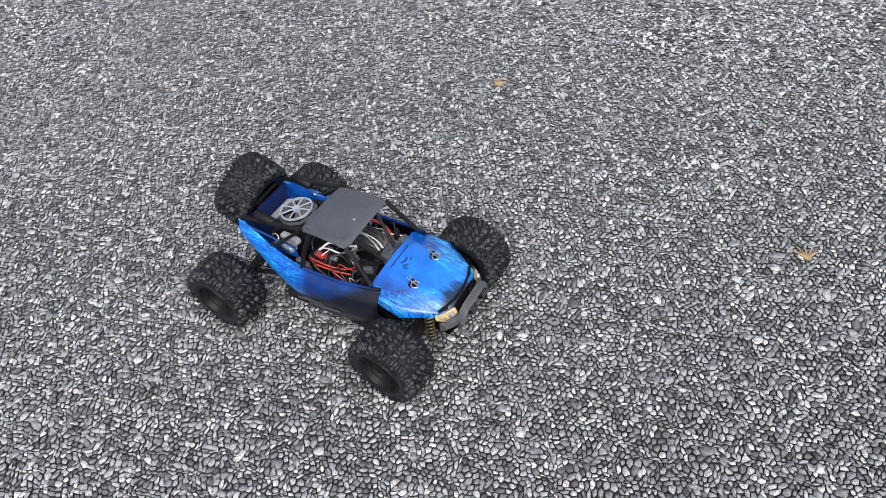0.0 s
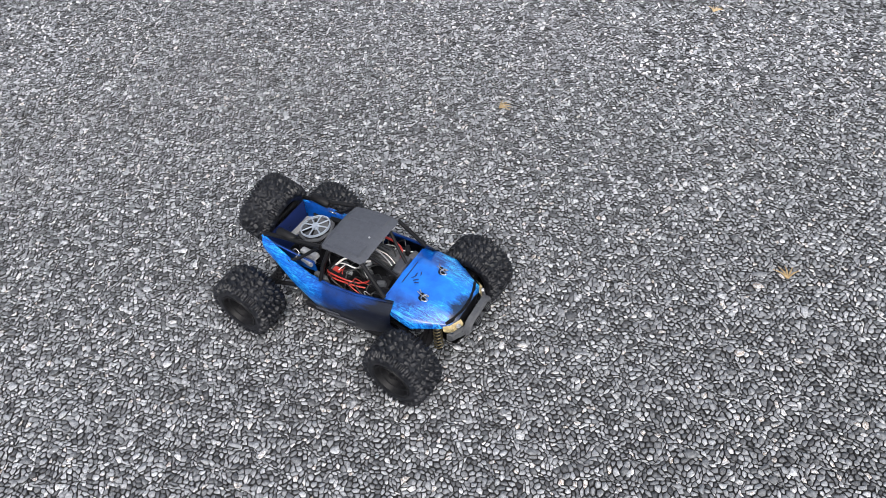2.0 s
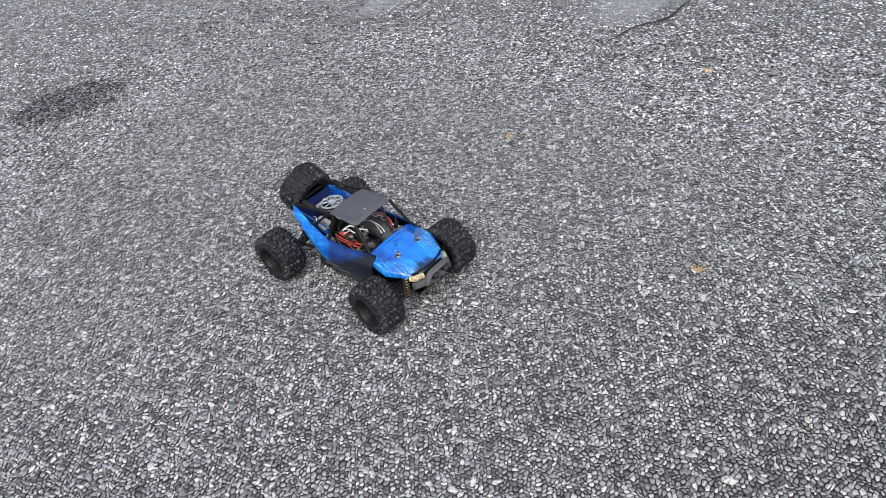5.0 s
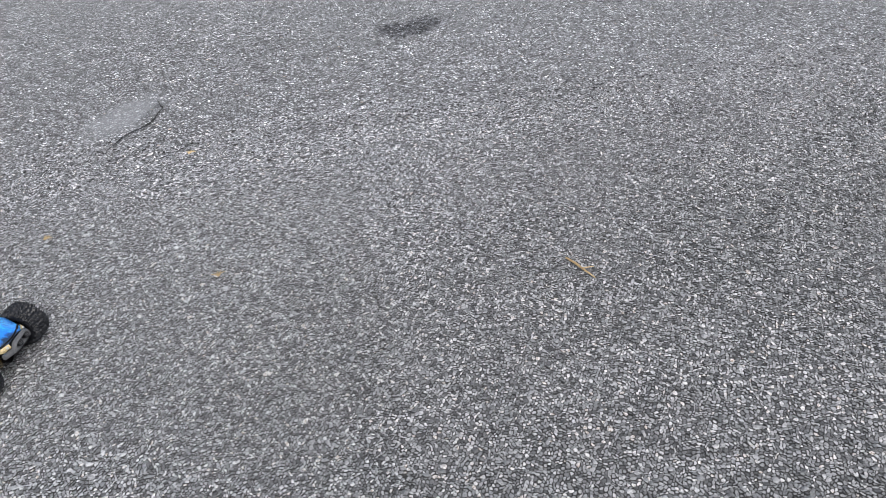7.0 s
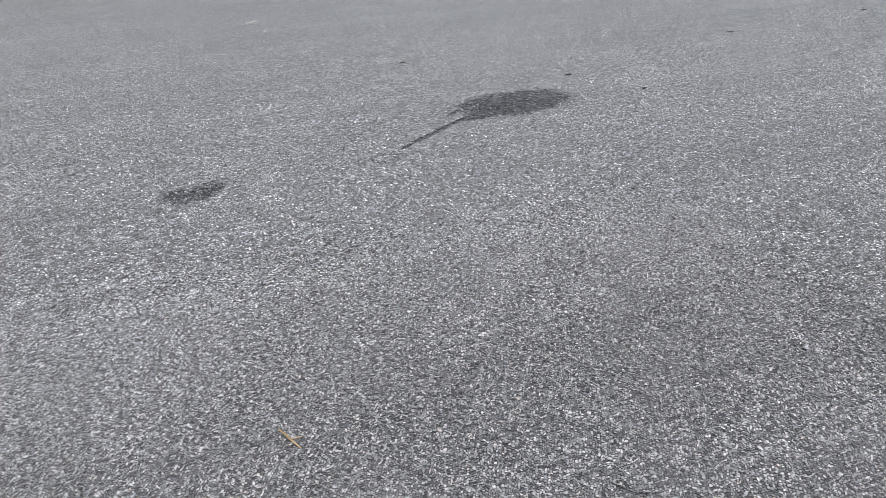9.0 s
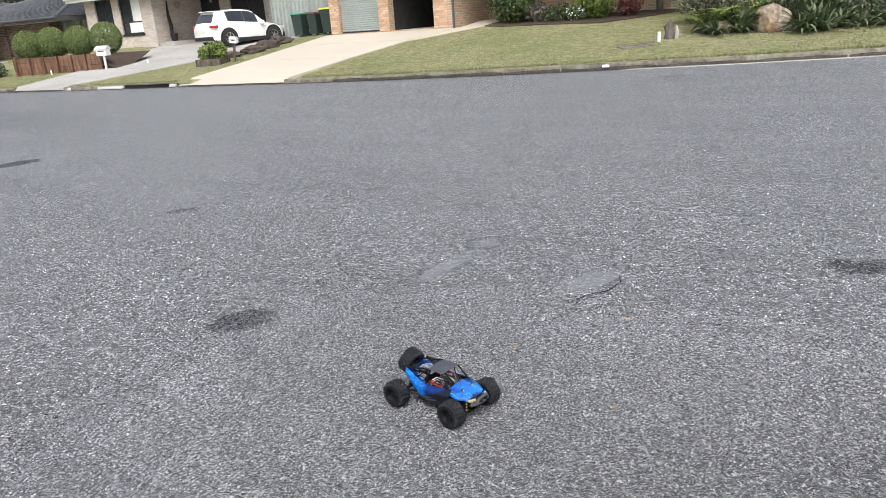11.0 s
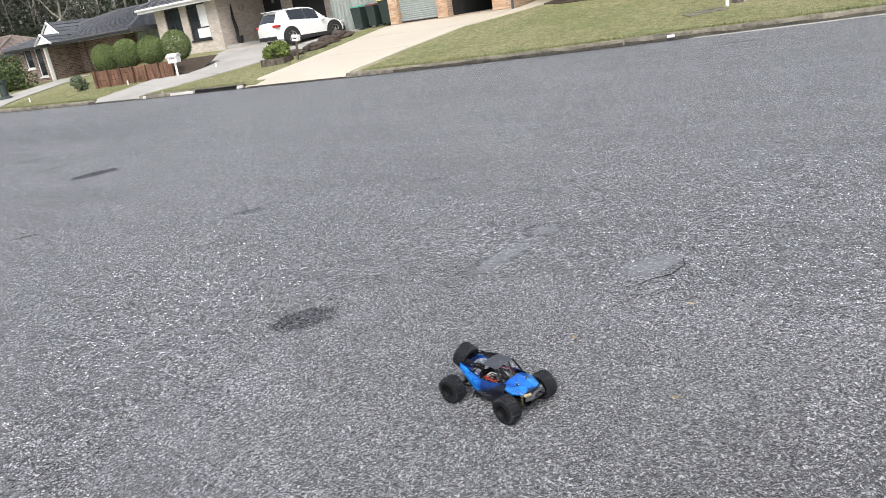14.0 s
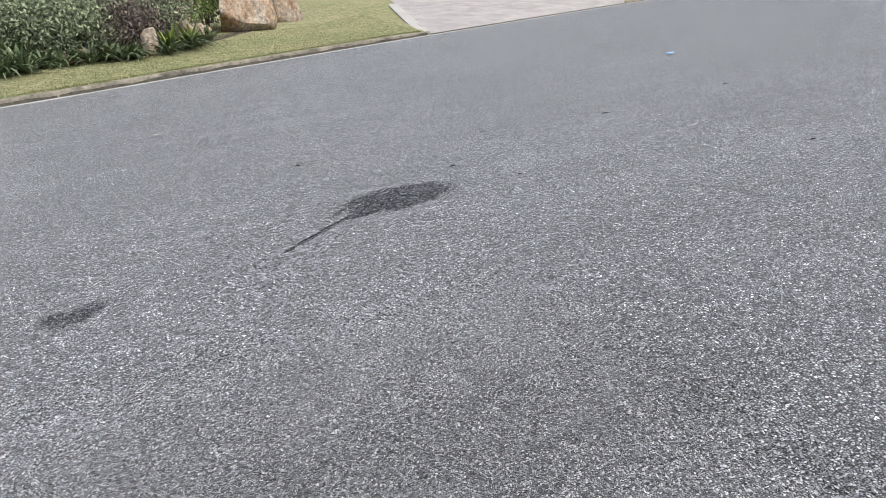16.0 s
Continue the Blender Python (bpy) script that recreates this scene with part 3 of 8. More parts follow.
LINE_X = xs_between(-300, -110, 20)[:-1] + xs_between(-110, -60, 2.5)[:-1] + xs_between(-60, 30, 0.75)[:-1] + xs_between(30, 300, 15)
bm = B()
sheet(bm, [[(x, kerb_y(x) + s, (gh(x, kerb_y(x) + s) if s > 0.11 else far_rise(x) - 0.3)) for x in LINE_X] for s in (-500, -60, -8, 0.10, 0.125, 0.17, 0.8, 2, 3.5, 5, 7, 9, 10, 13, 18, 26, 40, 70, 150, 400)])
solo("ground", bm, M_GRASS, "mown green and straw-coloured grass lawn beside the street", "lawn", "structure", smooth=40)

ROAD_S = (0.03, -0.5, -1.5, -3, -5, -8, -12, -16, -22, -30, -60, -150, -480)
bm = B()
sheet(bm, [[(x, kerb_y(x) + s, far_rise(x)) for x in LINE_X] for s in ROAD_S])
road = solo("road", bm, M_ROAD, "grey chip-seal asphalt street with dark oil stains", "road", "structure", smooth=40)

# ---- loose-looking stone chips of the seal, close to where the camera stands ----
rng = np.random.default_rng(7)


def chip_field(name, area, spacing, keep, lo, hi, parent, label, inside=None, fade=0.3, gap=0.0004, dark_sides=True):
    """Crushed stones bedded in the bitumen: angular six-cornered chips that share their joints. The last argument picks
    flat-topped stones whose sides are coloured near black, for bitumen and for the shade in the joints;
    without it only the stones' top faces are built, with no sides, above the bitumen."""
    x0, x1, y0, y1 = area
    r3 = math.sqrt(3) / 2
    nj = int((y1 - y0) / (spacing * r3)) + 3
    ni = int((x1 - x0) / spacing) + nj // 2 + 4
    jj, ii = np.meshgrid(np.arange(nj), np.arange(ni), indexing="ij")
    cx = x0 + (ii + jj / 2 - nj // 2 - 1) * spacing + rng.uniform(-0.40, 0.40, ii.shape) * spacing
    cy = y0 + (jj - 1) * spacing * r3 + rng.uniform(-0.40, 0.40, ii.shape) * spacing
    gx, gy = cx.copy(), cy.copy()
    for _ in range(7):
        a, wave, ph = rng.random() * 6.28, 2 * math.pi / (spacing * rng.uniform(3.2, 8.0)), rng.random(3) * 6.28
        swing = np.sin(wave * (math.cos(a) * gx + math.sin(a) * gy) + ph[0])
        cx += 0.22 * spacing * swing * math.cos(ph[1])
        cy += 0.22 * spacing * swing * math.sin(ph[1])
    up = [(c[:-1, :-1] + c[:-1, 1:] + c[1:, :-1]) / 3 + rng.uniform(-0.17, 0.17, (nj - 1, ni - 1)) * spacing for c in (cx, cy)]
    dn = [(c[:-1, 1:] + c[1:, :-1] + c[1:, 1:]) / 3 + rng.uniform(-0.17, 0.17, (nj - 1, ni - 1)) * spacing for c in (cx, cy)]

    def ring(u, d):
        return np.stack([u[1:, 1:], d[1:, :-1], u[1:, :-1], d[:-1, :-1], u[:-1, 1:], d[:-1, 1:]], -1).reshape(-1, 6)

    vx, vy = ring(up[0], dn[0]), ring(up[1], dn[1])
    px, py = vx.mean(1), vy.mean(1)
    ok = (px > x0) & (px < x1) & (py > y0) & (py < y1) & (rng.random(len(px)) < keep)
    edge = np.minimum(np.minimum(px - x0, x1 - px), np.minimum(py - y0, y1 - py)) / fade
    ok &= rng.random(len(px)) < np.clip(edge, 0, 1)
    if inside is not None:
        ok &= ~((px > inside[0]) & (px < inside[1]) & (py > inside[2]) & (py < inside[3]))
    px, py, ex, ey = px[ok], py[ok], (vx - px[:, None])[ok], (vy - py[:, None])[ok]
    n, k = len(px), 6
    reach = np.hypot(ex, ey)
    shrink = np.clip(1 - gap / reach, 0.3, 1) * rng.uniform(0.84, 1.05, (n, 1))
    ex, ey = ex * shrink, ey * shrink
    top = rng.uniform(lo, hi, (n, 1))
    tx, ty = rng.normal(0, 0.17, (n, 1)), rng.normal(0, 0.17, (n, 1))
    s = rng.uniform(0.88, 0.99, (n, k))
    upper = np.stack([px[:, None] + ex * s, py[:, None] + ey * s, np.maximum(top + tx * ex + ty * ey + rng.normal(0, 0.0005, (n, k)) - 0.0007, 0.0006)], -1)
    if dark_sides:
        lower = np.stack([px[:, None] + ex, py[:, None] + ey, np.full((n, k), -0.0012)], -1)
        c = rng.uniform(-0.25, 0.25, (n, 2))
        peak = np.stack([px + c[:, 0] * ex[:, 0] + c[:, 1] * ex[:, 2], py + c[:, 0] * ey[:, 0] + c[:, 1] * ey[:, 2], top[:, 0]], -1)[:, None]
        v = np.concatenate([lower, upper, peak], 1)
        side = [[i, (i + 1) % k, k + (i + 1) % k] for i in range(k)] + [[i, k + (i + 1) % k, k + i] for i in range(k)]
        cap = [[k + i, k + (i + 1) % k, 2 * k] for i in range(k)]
    else:
        v, side, cap = upper, [], [[0, i, i + 1] for i in range(1, k - 1)]
    tri = np.array(side + cap).ravel()
    faces = (np.arange(n)[:, None] * v.shape[1] + tri[None, :]).ravel()
    me = raw_mesh(name, v.reshape(-1, 3), faces, 3, M_CHIP)
    # side faces painted near black: bitumen plus the shade between the stones
    if dark_sides:
        me.materials.append(M_CHIPSIDE)
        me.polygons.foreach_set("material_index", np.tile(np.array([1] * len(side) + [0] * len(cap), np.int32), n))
    ob = new(name, me)
    ob.parent = parent
    return tagged(ob, label, kind="stuff")


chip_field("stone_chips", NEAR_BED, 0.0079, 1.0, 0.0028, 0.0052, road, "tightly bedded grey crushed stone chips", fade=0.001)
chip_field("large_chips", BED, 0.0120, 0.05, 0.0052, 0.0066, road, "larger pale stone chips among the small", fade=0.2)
chip_field("stone_chips", BED, 0.0087, 1.0, 0.0028, 0.0052, road, "tightly bedded grey crushed stone chips", NEAR_BED, 0.30, 0.0006, False)


# ---- cracks and the rough broken spot ----
def crack(pts, w, parent=road):
    """A thin open crack in the asphalt, drawn along pts."""
    bm = B()
    rows = []
    n = 40
    d = [Vector(p) for p in pts]
    for i in range(n + 1):
        t = i / n * (len(d) - 1)
        k = min(int(t), len(d) - 2)
        p = d[k].lerp(d[k + 1], t - k)
        a = (d[k + 1] - d[k]).normalized()
        side = Vector((-a.y, a.x))
        p = p + side * 0.02 * noise.noise(Vector((p.x * 9, p.y * 9, 3)))
        h = w * (0.35 + 0.65 * abs(noise.noise(Vector((p.x * 21, p.y * 21, 1)))) * 2) * math.sin(math.pi * (0.06 + 0.88 * i / n))
        rows.append([(p.x + side.x * h, p.y + side.y * h, 0.0060), (p.x, p.y, 0.0066), (p.x - side.x * h, p.y - side.y * h, 0.0060)])
    sheet(bm, rows)
    return part("crack", bm, M_TAR, parent, "thin black crack in the asphalt")


crack([(0.035, 2.42), (0.085, 2.565), (0.145, 2.61), (0.185, 2.715), (0.21, 2.81), (0.16, 2.905)], 0.009)
crack([(-1.02, 2.18), (-0.93, 2.20), (-0.85, 2.265)], 0.006)
crack([(-7.58, 1.86), (-7.45, 2.02), (-7.28, 2.16)], 0.03)
crack([(-9.9, 1.62), (-9.95, 1.85), (-9.93, 2.05)], 0.04)
crack([(-2.45, 14.2), (-1.6, 14.5)], 0.05)
crack([(-3.9, 13.6), (-3.3, 13.8)], 0.04)
crack([(1.6, 16.0), (2.3, 16.2)], 0.05)
for cx, cy, l in ((4.52, 4.98, 0.06), (4.80, 4.28, 0.05), (6.93, 5.88, 0.09), (3.4, 6.2, 0.06), (9.1, 6.2, 0.08), (7.2, 3.4, 0.06)):
    bm = B()
    blob(bm, (cx, cy, 0.004), (l * 0.55, l * 0.22, 0.005), rng, 2, 0.5)
    solo("bark_scrap", bm, M_TAR, "dark scrap of bark lying on the asphalt", "bark", group="bark scraps on the road", smooth=50)

# dark ribbons paint the broken spot's cracks and the shadows of its raised edges
for pts in ([(2.33, 0.77), (2.38, 0.70), (2.45, 0.67)], [(2.44, 0.66), (2.49, 0.60), (2.56, 0.55)], [(2.31, 0.58), (2.38, 0.55), (2.40, 0.49)], [(2.40, 0.49), (2.47, 0.47), (2.50, 0.43)], [(2.50, 0.54), (2.56, 0.50), (2.60, 0.51)], [(2.27, 0.62), (2.31, 0.58)]):
    crack(pts, 0.0032)

# ---- small things on the road ----
def twig(name, label, pts, r, mat):
    bm = B()
    tube(bm, pts, [r * k for k in (0.7, 1.0, 0.85, 0.5)][:len(pts)], 6)
    return bm


bm = twig("twig", "", [(1.541, 1.308, 0.008), (1.556, 1.272, 0.012), (1.570, 1.240, 0.010), (1.589, 1.203, 0.007)], 0.0035, M_STRAW)
tube(bm, [(1.566, 1.248, 0.01), (1.60, 1.245, 0.012)], [0.002, 0.001], 5)
solo("twig", bm, M_STRAW, "short dry brown forked twig lying on asphalt", "twig", smooth=50)
for x, y, rz in ((0.378, 2.317, 70), (-0.02, 1.83, 40), (0.56, 1.48, 100)):
    bm = B()
    for k in range(5):
        a = radians(rz + 25 * (k - 2))
        tube(bm, [(x, y, 0.007), (x + 0.012 * math.cos(a), y + 0.012 * math.sin(a), 0.011), (x + 0.026 * math.cos(a), y + 0.026 * math.sin(a), 0.008)], [0.0016, 0.0013, 0.0006], 5)
    solo("straw_tuft", bm, M_STRAW, "small tuft of dry pale straw on asphalt", "straw", group="straw tufts on the road")
bm = B()
blob(bm, (11.1, 9.4, 0.03), (0.09, 0.045, 0.02), rng, 2, 0.35)
solo("plastic_scrap", bm, M_BLUEPL, "crumpled pale blue scrap of plastic on asphalt", "litter", smooth=50)
bm = B()
for i in range(520):
    u, w = rng.random() * 0.85, rng.normal() * 0.013
    q = 0.003 + 0.004 * rng.random()
    if noise.noise(Vector((u * 14, w * 40, 5))) > -0.12:
        blob(bm, (2.46 + u, 0.185 - u * 0.03 + w, 0.003), (q * 1.3, q, 0.0035), rng, 1, 0.5)
solo("paint_mark", bm, M_GUTTER, "worn white paint mark on the asphalt", "paint mark", "stuff")
bm = B()
box(bm, (2.37, 9.72, 0.012), (0.10, 0.03, 0.012), 20)
solo("paper_scrap", bm, M_GUTTER, "small white scrap of paper on asphalt", "litter", bevel=0.004)

# ---- kerbs ----
kerb = thing("kerb", "weathered grey concrete kerb beside the asphalt", "kerb", kind="structure")


def kerb_piece(pts, parent, low=False, wide=1.0, mat=None, apron=False):
    """One cast length of kerb along pts [(x, y)], the garden side on its left."""
    bm = B()
    rows = []
    for i, p in enumerate(pts):
        p = Vector(p)
        a = (Vector(pts[min(i + 1, len(pts) - 1)]) - Vector(pts[max(i - 1, 0)])).normalized()
        n = Vector((-a.y, a.x))
        z = far_rise(p.x)
        up = 0 if mat else kerb_extra(p.x)
        prof = [(-0.02, -0.05), (-0.02, 0.008), (0.0, 0.012), (0.005, 0.080 + up), (0.018, 0.106 + up), (0.045, 0.118 + up), (0.125, 0.124 + up), (0.135, 0.105), (0.135, -0.05)]
        if low:
            prof = [(-0.02, -0.05), (-0.02, 0.012), (0.0, 0.014), (0.05, 0.017), (0.1, 0.021), (0.165, 0.026), (0.18, 0.027), (0.18, -0.05)]
        if apron:
            prof = [(0.0, -0.05), (0.0, 0.014), (0.25, 0.022), (0.268, 0.085), (0.29, 0.120), (0.33, 0.134), (0.43, 0.138), (0.44, 0.115), (0.44, -0.05)]
        rows.append([(p.x + n.x * s * wide, p.y + n.y * s * wide, z + h) for s, h in prof])
    vs = sheet(bm, rows, close=True)
    bm.faces.new(vs[0][::-1])
    bm.faces.new(vs[-1])
    return part("kerb_segment", bm, mat or M_KERB, parent)


def in_crossing(x):
    return any(a - 0.01 < x < b + 0.01 for a, b in CROSSINGS)


x = -64.0
while x < 34:
    step = 2.4 + 0.5 * math.sin(x * 3)
    stops = [c for ab in CROSSINGS for c in ab if x + 0.05 < c < x + step]
    x2 = min(stops) if stops else x + step
    pts = [(q, kerb_y(q)) for q in xs_between(x + 0.004, x2 - 0.004, 0.6)]
    if not (-20.9 < x < -16.45):
        kerb_piece(pts, kerb, in_crossing((x + x2) / 2))
    x = x2
bm = B()
sheet(bm, [[(q, kerb_y(q) + s, 0.006 + far_rise(q)) for q in xs_between(-3.5, 33, 0.7)] for s in (-0.28, -0.015)])
part("gutter_edge", bm, M_GUTTER, kerb, "pale concrete gutter strip along the kerb foot")

# dark strip laid along the kerb foot to paint its shadow line
bm = B()
sheet(bm, [[(q, kerb_y(q) + s, 0.009 + far_rise(q)) for q in xs_between(-60, -3.6, 0.6)] for s in (-0.13, -0.018)])
part("kerb_foot_shade", bm, M_TAR, kerb, "dark strip painted as shade along the kerb foot")

# thin dark sheets that paint shade and stains onto the kerb's upright face
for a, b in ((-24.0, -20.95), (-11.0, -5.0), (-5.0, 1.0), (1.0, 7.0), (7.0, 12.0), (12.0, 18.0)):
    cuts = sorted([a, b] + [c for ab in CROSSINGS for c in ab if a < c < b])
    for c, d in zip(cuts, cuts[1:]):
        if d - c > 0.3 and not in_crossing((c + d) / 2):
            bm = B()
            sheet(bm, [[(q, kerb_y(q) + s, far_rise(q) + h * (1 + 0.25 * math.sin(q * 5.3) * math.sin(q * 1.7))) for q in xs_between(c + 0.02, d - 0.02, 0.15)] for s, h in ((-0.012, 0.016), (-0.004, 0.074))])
            part("kerb_face_shade", bm, M_KERBFACE, kerb, "dark sheet painting shade and stains on the kerb face")

# the storm-water inlet: a white lintel over dark mouths
inlet = thing("storm_drain", "white concrete kerb inlet with dark open mouths", "drain", kind="structure")
for a, b in ((-20.9, -20.75), (-19.6, -18.55), (-16.7, -16.45)):
    bm = B()
    sheet(bm, [[(q, kerb_y(q) + s, h) for q in (a, b)] for s, h in ((-0.02, -0.02), (-0.02, 0.03), (0.0, 0.08), (0.02, 0.1), (0.06, 0.1), (0.06, -0.02))])
    part("lintel_block", bm, M_GUTTER, inlet)
bm = B()
sheet(bm, [[(q, kerb_y(q) + s, h) for q in xs_between(-20.9, -16.45, 0.5)] for s, h in ((0.03, 0.10), (0.03, 0.125), (0.22, 0.135), (0.24, 0.09))])
part("lintel_slab", bm, M_KERB, inlet)
bm = B()
sheet(bm, [[(q, kerb_y(q) + s, h) for q in xs_between(-20.9, -16.45, 0.5)] for s, h in ((0.0, 0.010), (0.085, 0.012), (0.085, 0.112))])
part("mouth", bm, M_DARK, inlet, "dark open mouth of the drain")

# roof-water outlet through the kerb
x = -4.0
bm = B()
box(bm, (x, kerb_y(x) + 0.03, 0.095), (0.17, 0.12, 0.06), 18)
outlet = thing("kerb_outlet", "white plastic storm-water outlet set in the kerb", "drain outlet")
part("cap", bm, M_WHITE, outlet, bevel=0.012)
bm = B()
box(bm, (x + 0.01, kerb_y(x) - 0.02, 0.035), (0.16, 0.06, 0.055), 18)
part("mouth", bm, M_DARK, outlet)

# ---- the verge at the street corner ----
CORNER = [(-60, 3.6), (-44.6, 3.1), (-30.7, 2.35), (-20.5, 1.57), (-16.5, 1.3), (-14.2, 1.0), (-13.3, 0.68), (-12.7, 0.3), (-12.25, -0.2), (-11.95, -0.9), (-11.85, -2), (-11.8, -6), (-11.7, -40)]
bm = B()
slab(bm, [(x - (0.3 if y < 0.5 else 0.0), y - (0.4 if y > 0.2 else 0.0)) for x, y in CORNER] + [(-60, -40)], -0.1, 0.14)
solo("verge", bm, M_GRASS, "grassed street corner behind a concrete kerb", "lawn", "structure")
corner_kerb = thing("corner_kerb", "pale worn concrete kerb round the street corner", "kerb", kind="structure")
for a, b in zip(CORNER, CORNER[1:]):
    n = max(1, int(math.hypot(b[0] - a[0], b[1] - a[1]) / 3))
    for i in range(n):
        p0, p1 = Vector(a).lerp(Vector(b), i / n), Vector(a).lerp(Vector(b), (i + 1) / n)
        kerb_piece([tuple(p1), tuple(p0)], corner_kerb, mat=M_PALEKERB, wide=0.75, apron=True)
pole = thing("street_pole", "grey galvanised steel street light pole on grass", "street pole", (-13.75, 0.10, 0.14))
bm = B()
tube(bm, [(0, 0, 0), (0, 0, 0.9), (0, 0, 7.5)], [0.11, 0.10, 0.06], 16)
part("shaft", bm, M_METAL, pole, smooth=40)
bm = B()
box(bm, (0, 0, 0.012), (0.34, 0.34, 0.024))
part("base_plate", bm, M_METAL, pole, bevel=0.004)
bm = B()
tube(bm, [(0, 0, 7.5), (0.4, 0.3, 7.9), (1.2, 0.9, 8.0)], 0.03, 8)
part("arm", bm, M_METAL, pole)
bm = B()
box(bm, (1.4, 1.05, 7.98), (0.55, 0.18, 0.1), 37)
part("lamp_head", bm, M_METAL, pole, bevel=0.02)


# ---- driveways ----
def drive(name, left, right, mat, label, joints=(), lift=0.012):
    """A concrete strip over the rising ground between two edges."""
    def along(line, t):
        t = t * (len(line) - 1)
        k = min(int(t), len(line) - 2)
        return Vector(line[k]).lerp(Vector(line[k + 1]), t - k)
    d = thing(name, label, "driveway", kind="structure")
    cuts = [0.0, *joints, 1.0]
    for t0, t1 in zip(cuts, cuts[1:]):
        bm = B()
        rows = []
        n = max(3, int(60 * (t1 - t0)))
        for i in range(n + 1):
            t = t0 + (t1 - t0) * i / n + (0.001 if i == 0 and t0 > 0 else 0) - (0.001 if i == n and t1 < 1 else 0)
            a, b = along(left, t), along(right, t)
            row = []
            for j in range(9):
                p = a.lerp(b, j / 8)
                q = p.y - kerb_y(p.x)
                z = gh(p.x, p.y) if q > 0.02 else 0.012
                row.append((p.x, p.y, z + lift))
            row = [(row[0][0], row[0][1], row[0][2] - 0.08), *row, (row[-1][0], row[-1][1], row[-1][2] - 0.08)]
            rows.append(row)
        sheet(bm, rows)
        part("slab", bm, mat, d, smooth=30)
    return d


ky = kerb_y
drive("driveway", [(-16.35, ky(-16.35)), (-16.6, 17.2), (-16.9, 19.9), (-17.35, 22.95)], [(-12.45, ky(-12.45)), (-12.35, 17.4), (-12.15, 20.3), (-11.7, 22.95)], M_DRIVE, "cream sealed concrete driveway up to the garage", (0.35, 0.7), 0.03)
drive("footpath", [(-12.14, 20.4), (-11.68, 22.6), (-11.62, 24.4), (-11.6, 26.0)], [(-12.13, 20.35), (-10.9, 22.6), (-10.35, 23.8), (-10.2, 26.0)], M_DRIVE, "cream concrete path beside the brick wall", (), 0.027)
drive("driveway", [(-23.6, ky(-23.6)), (-24.6, 17.0), (-26.2, 20.5), (-27.2, 23.9)], [(-21.15, ky(-21.15)), (-20.3, 15.6), (-19.4, 19.0), (-19.2, 23.9)], M_OLDDRIVE, "worn grey concrete driveway with a parked car", (0.2, 0.4, 0.6, 0.8), 0.03)
drive("driveway", [(-35.3, ky(-35.3)), (-37.4, 16.6), (-40.6, 21.6)], [(-31.5, ky(-31.5)), (-33.8, 16.4), (-37.3, 21.6)], M_OLDDRIVE, "pale concrete drive of a brick house", (0.5,), 0.03)
drive("driveway", [(12.4, ky(12.4)), (13.1, 25.6), (14.2, 29.5), (16.8, 38)], [(24.0, ky(24.0)), (24.6, 29.5), (25.6, 33.0), (28.0, 39)], M_AGG, "speckled exposed-aggregate concrete driveway", (0.3, 0.6), 0.03)
bm = B()
EDGE = [(12.4, ky(12.4) + 0.2), (13.1, 25.6), (14.2, 29.5), (16.8, 38)]
sheet(bm, [[(a + o, b, gh(a, b) + h) for a, b in EDGE] for o, h in ((-0.3, 0.0), (-0.3, 0.06), (0.12, 0.065), (0.12, 0.0))])
solo("driveway_edging", bm, M_OLDDRIVE, "smooth grey concrete edging strip of a driveway", "edging", "structure")


# ---- blades that roughen the mown lawn and hang over the kerb ----
def turf(name, x0, x1, s0, s1, count, tall, parent_label):
    """Short grass blades over the lawn between two distances from the kerb."""
    x = rng.uniform(x0, x1, count)
    s = s0 + (s1 - s0) * rng.random(count) ** 1.3
    bare = np.array([any(a - 0.2 < q < b + 0.4 for a, b in CROSSINGS) for q in x])
    x, s = x[~bare], s[~bare]
    y = np.interp(x, KERB_X, KERB_Y) + s
    z = np.array([gh(a, b) for a, b in zip(x, y)])
    n = len(x)
    a = rng.random(n) * 6.28
    h = tall * rng.uniform(0.5, 1.3, n)
    w = 0.012 + 0.012 * rng.random(n)
    lean = rng.normal(0, 0.7, (n, 2)) * h[:, None]
    v = np.empty((n, 3, 3))
    v[:, 0] = np.stack([x - w * np.cos(a), y - w * np.sin(a), z - 0.01], 1)
    v[:, 1] = np.stack([x + w * np.cos(a), y + w * np.sin(a), z - 0.01], 1)
    v[:, 2] = np.stack([x + lean[:, 0], y + lean[:, 1], z + h], 1)
    ob = new(name, raw_mesh(name, v.reshape(-1, 3), np.arange(n * 3), 3, M_BLADE))
    return tagged(ob, parent_label, "grass", kind="stuff")


turf("grass", -31, 12.2, 0.19, 6.0, 46000, 0.026, "short mown green and straw grass blades")
turf("grass", -31, 12.2, 0.165, 0.30, 9000, 0.05, "longer grass hanging over the kerb edge")


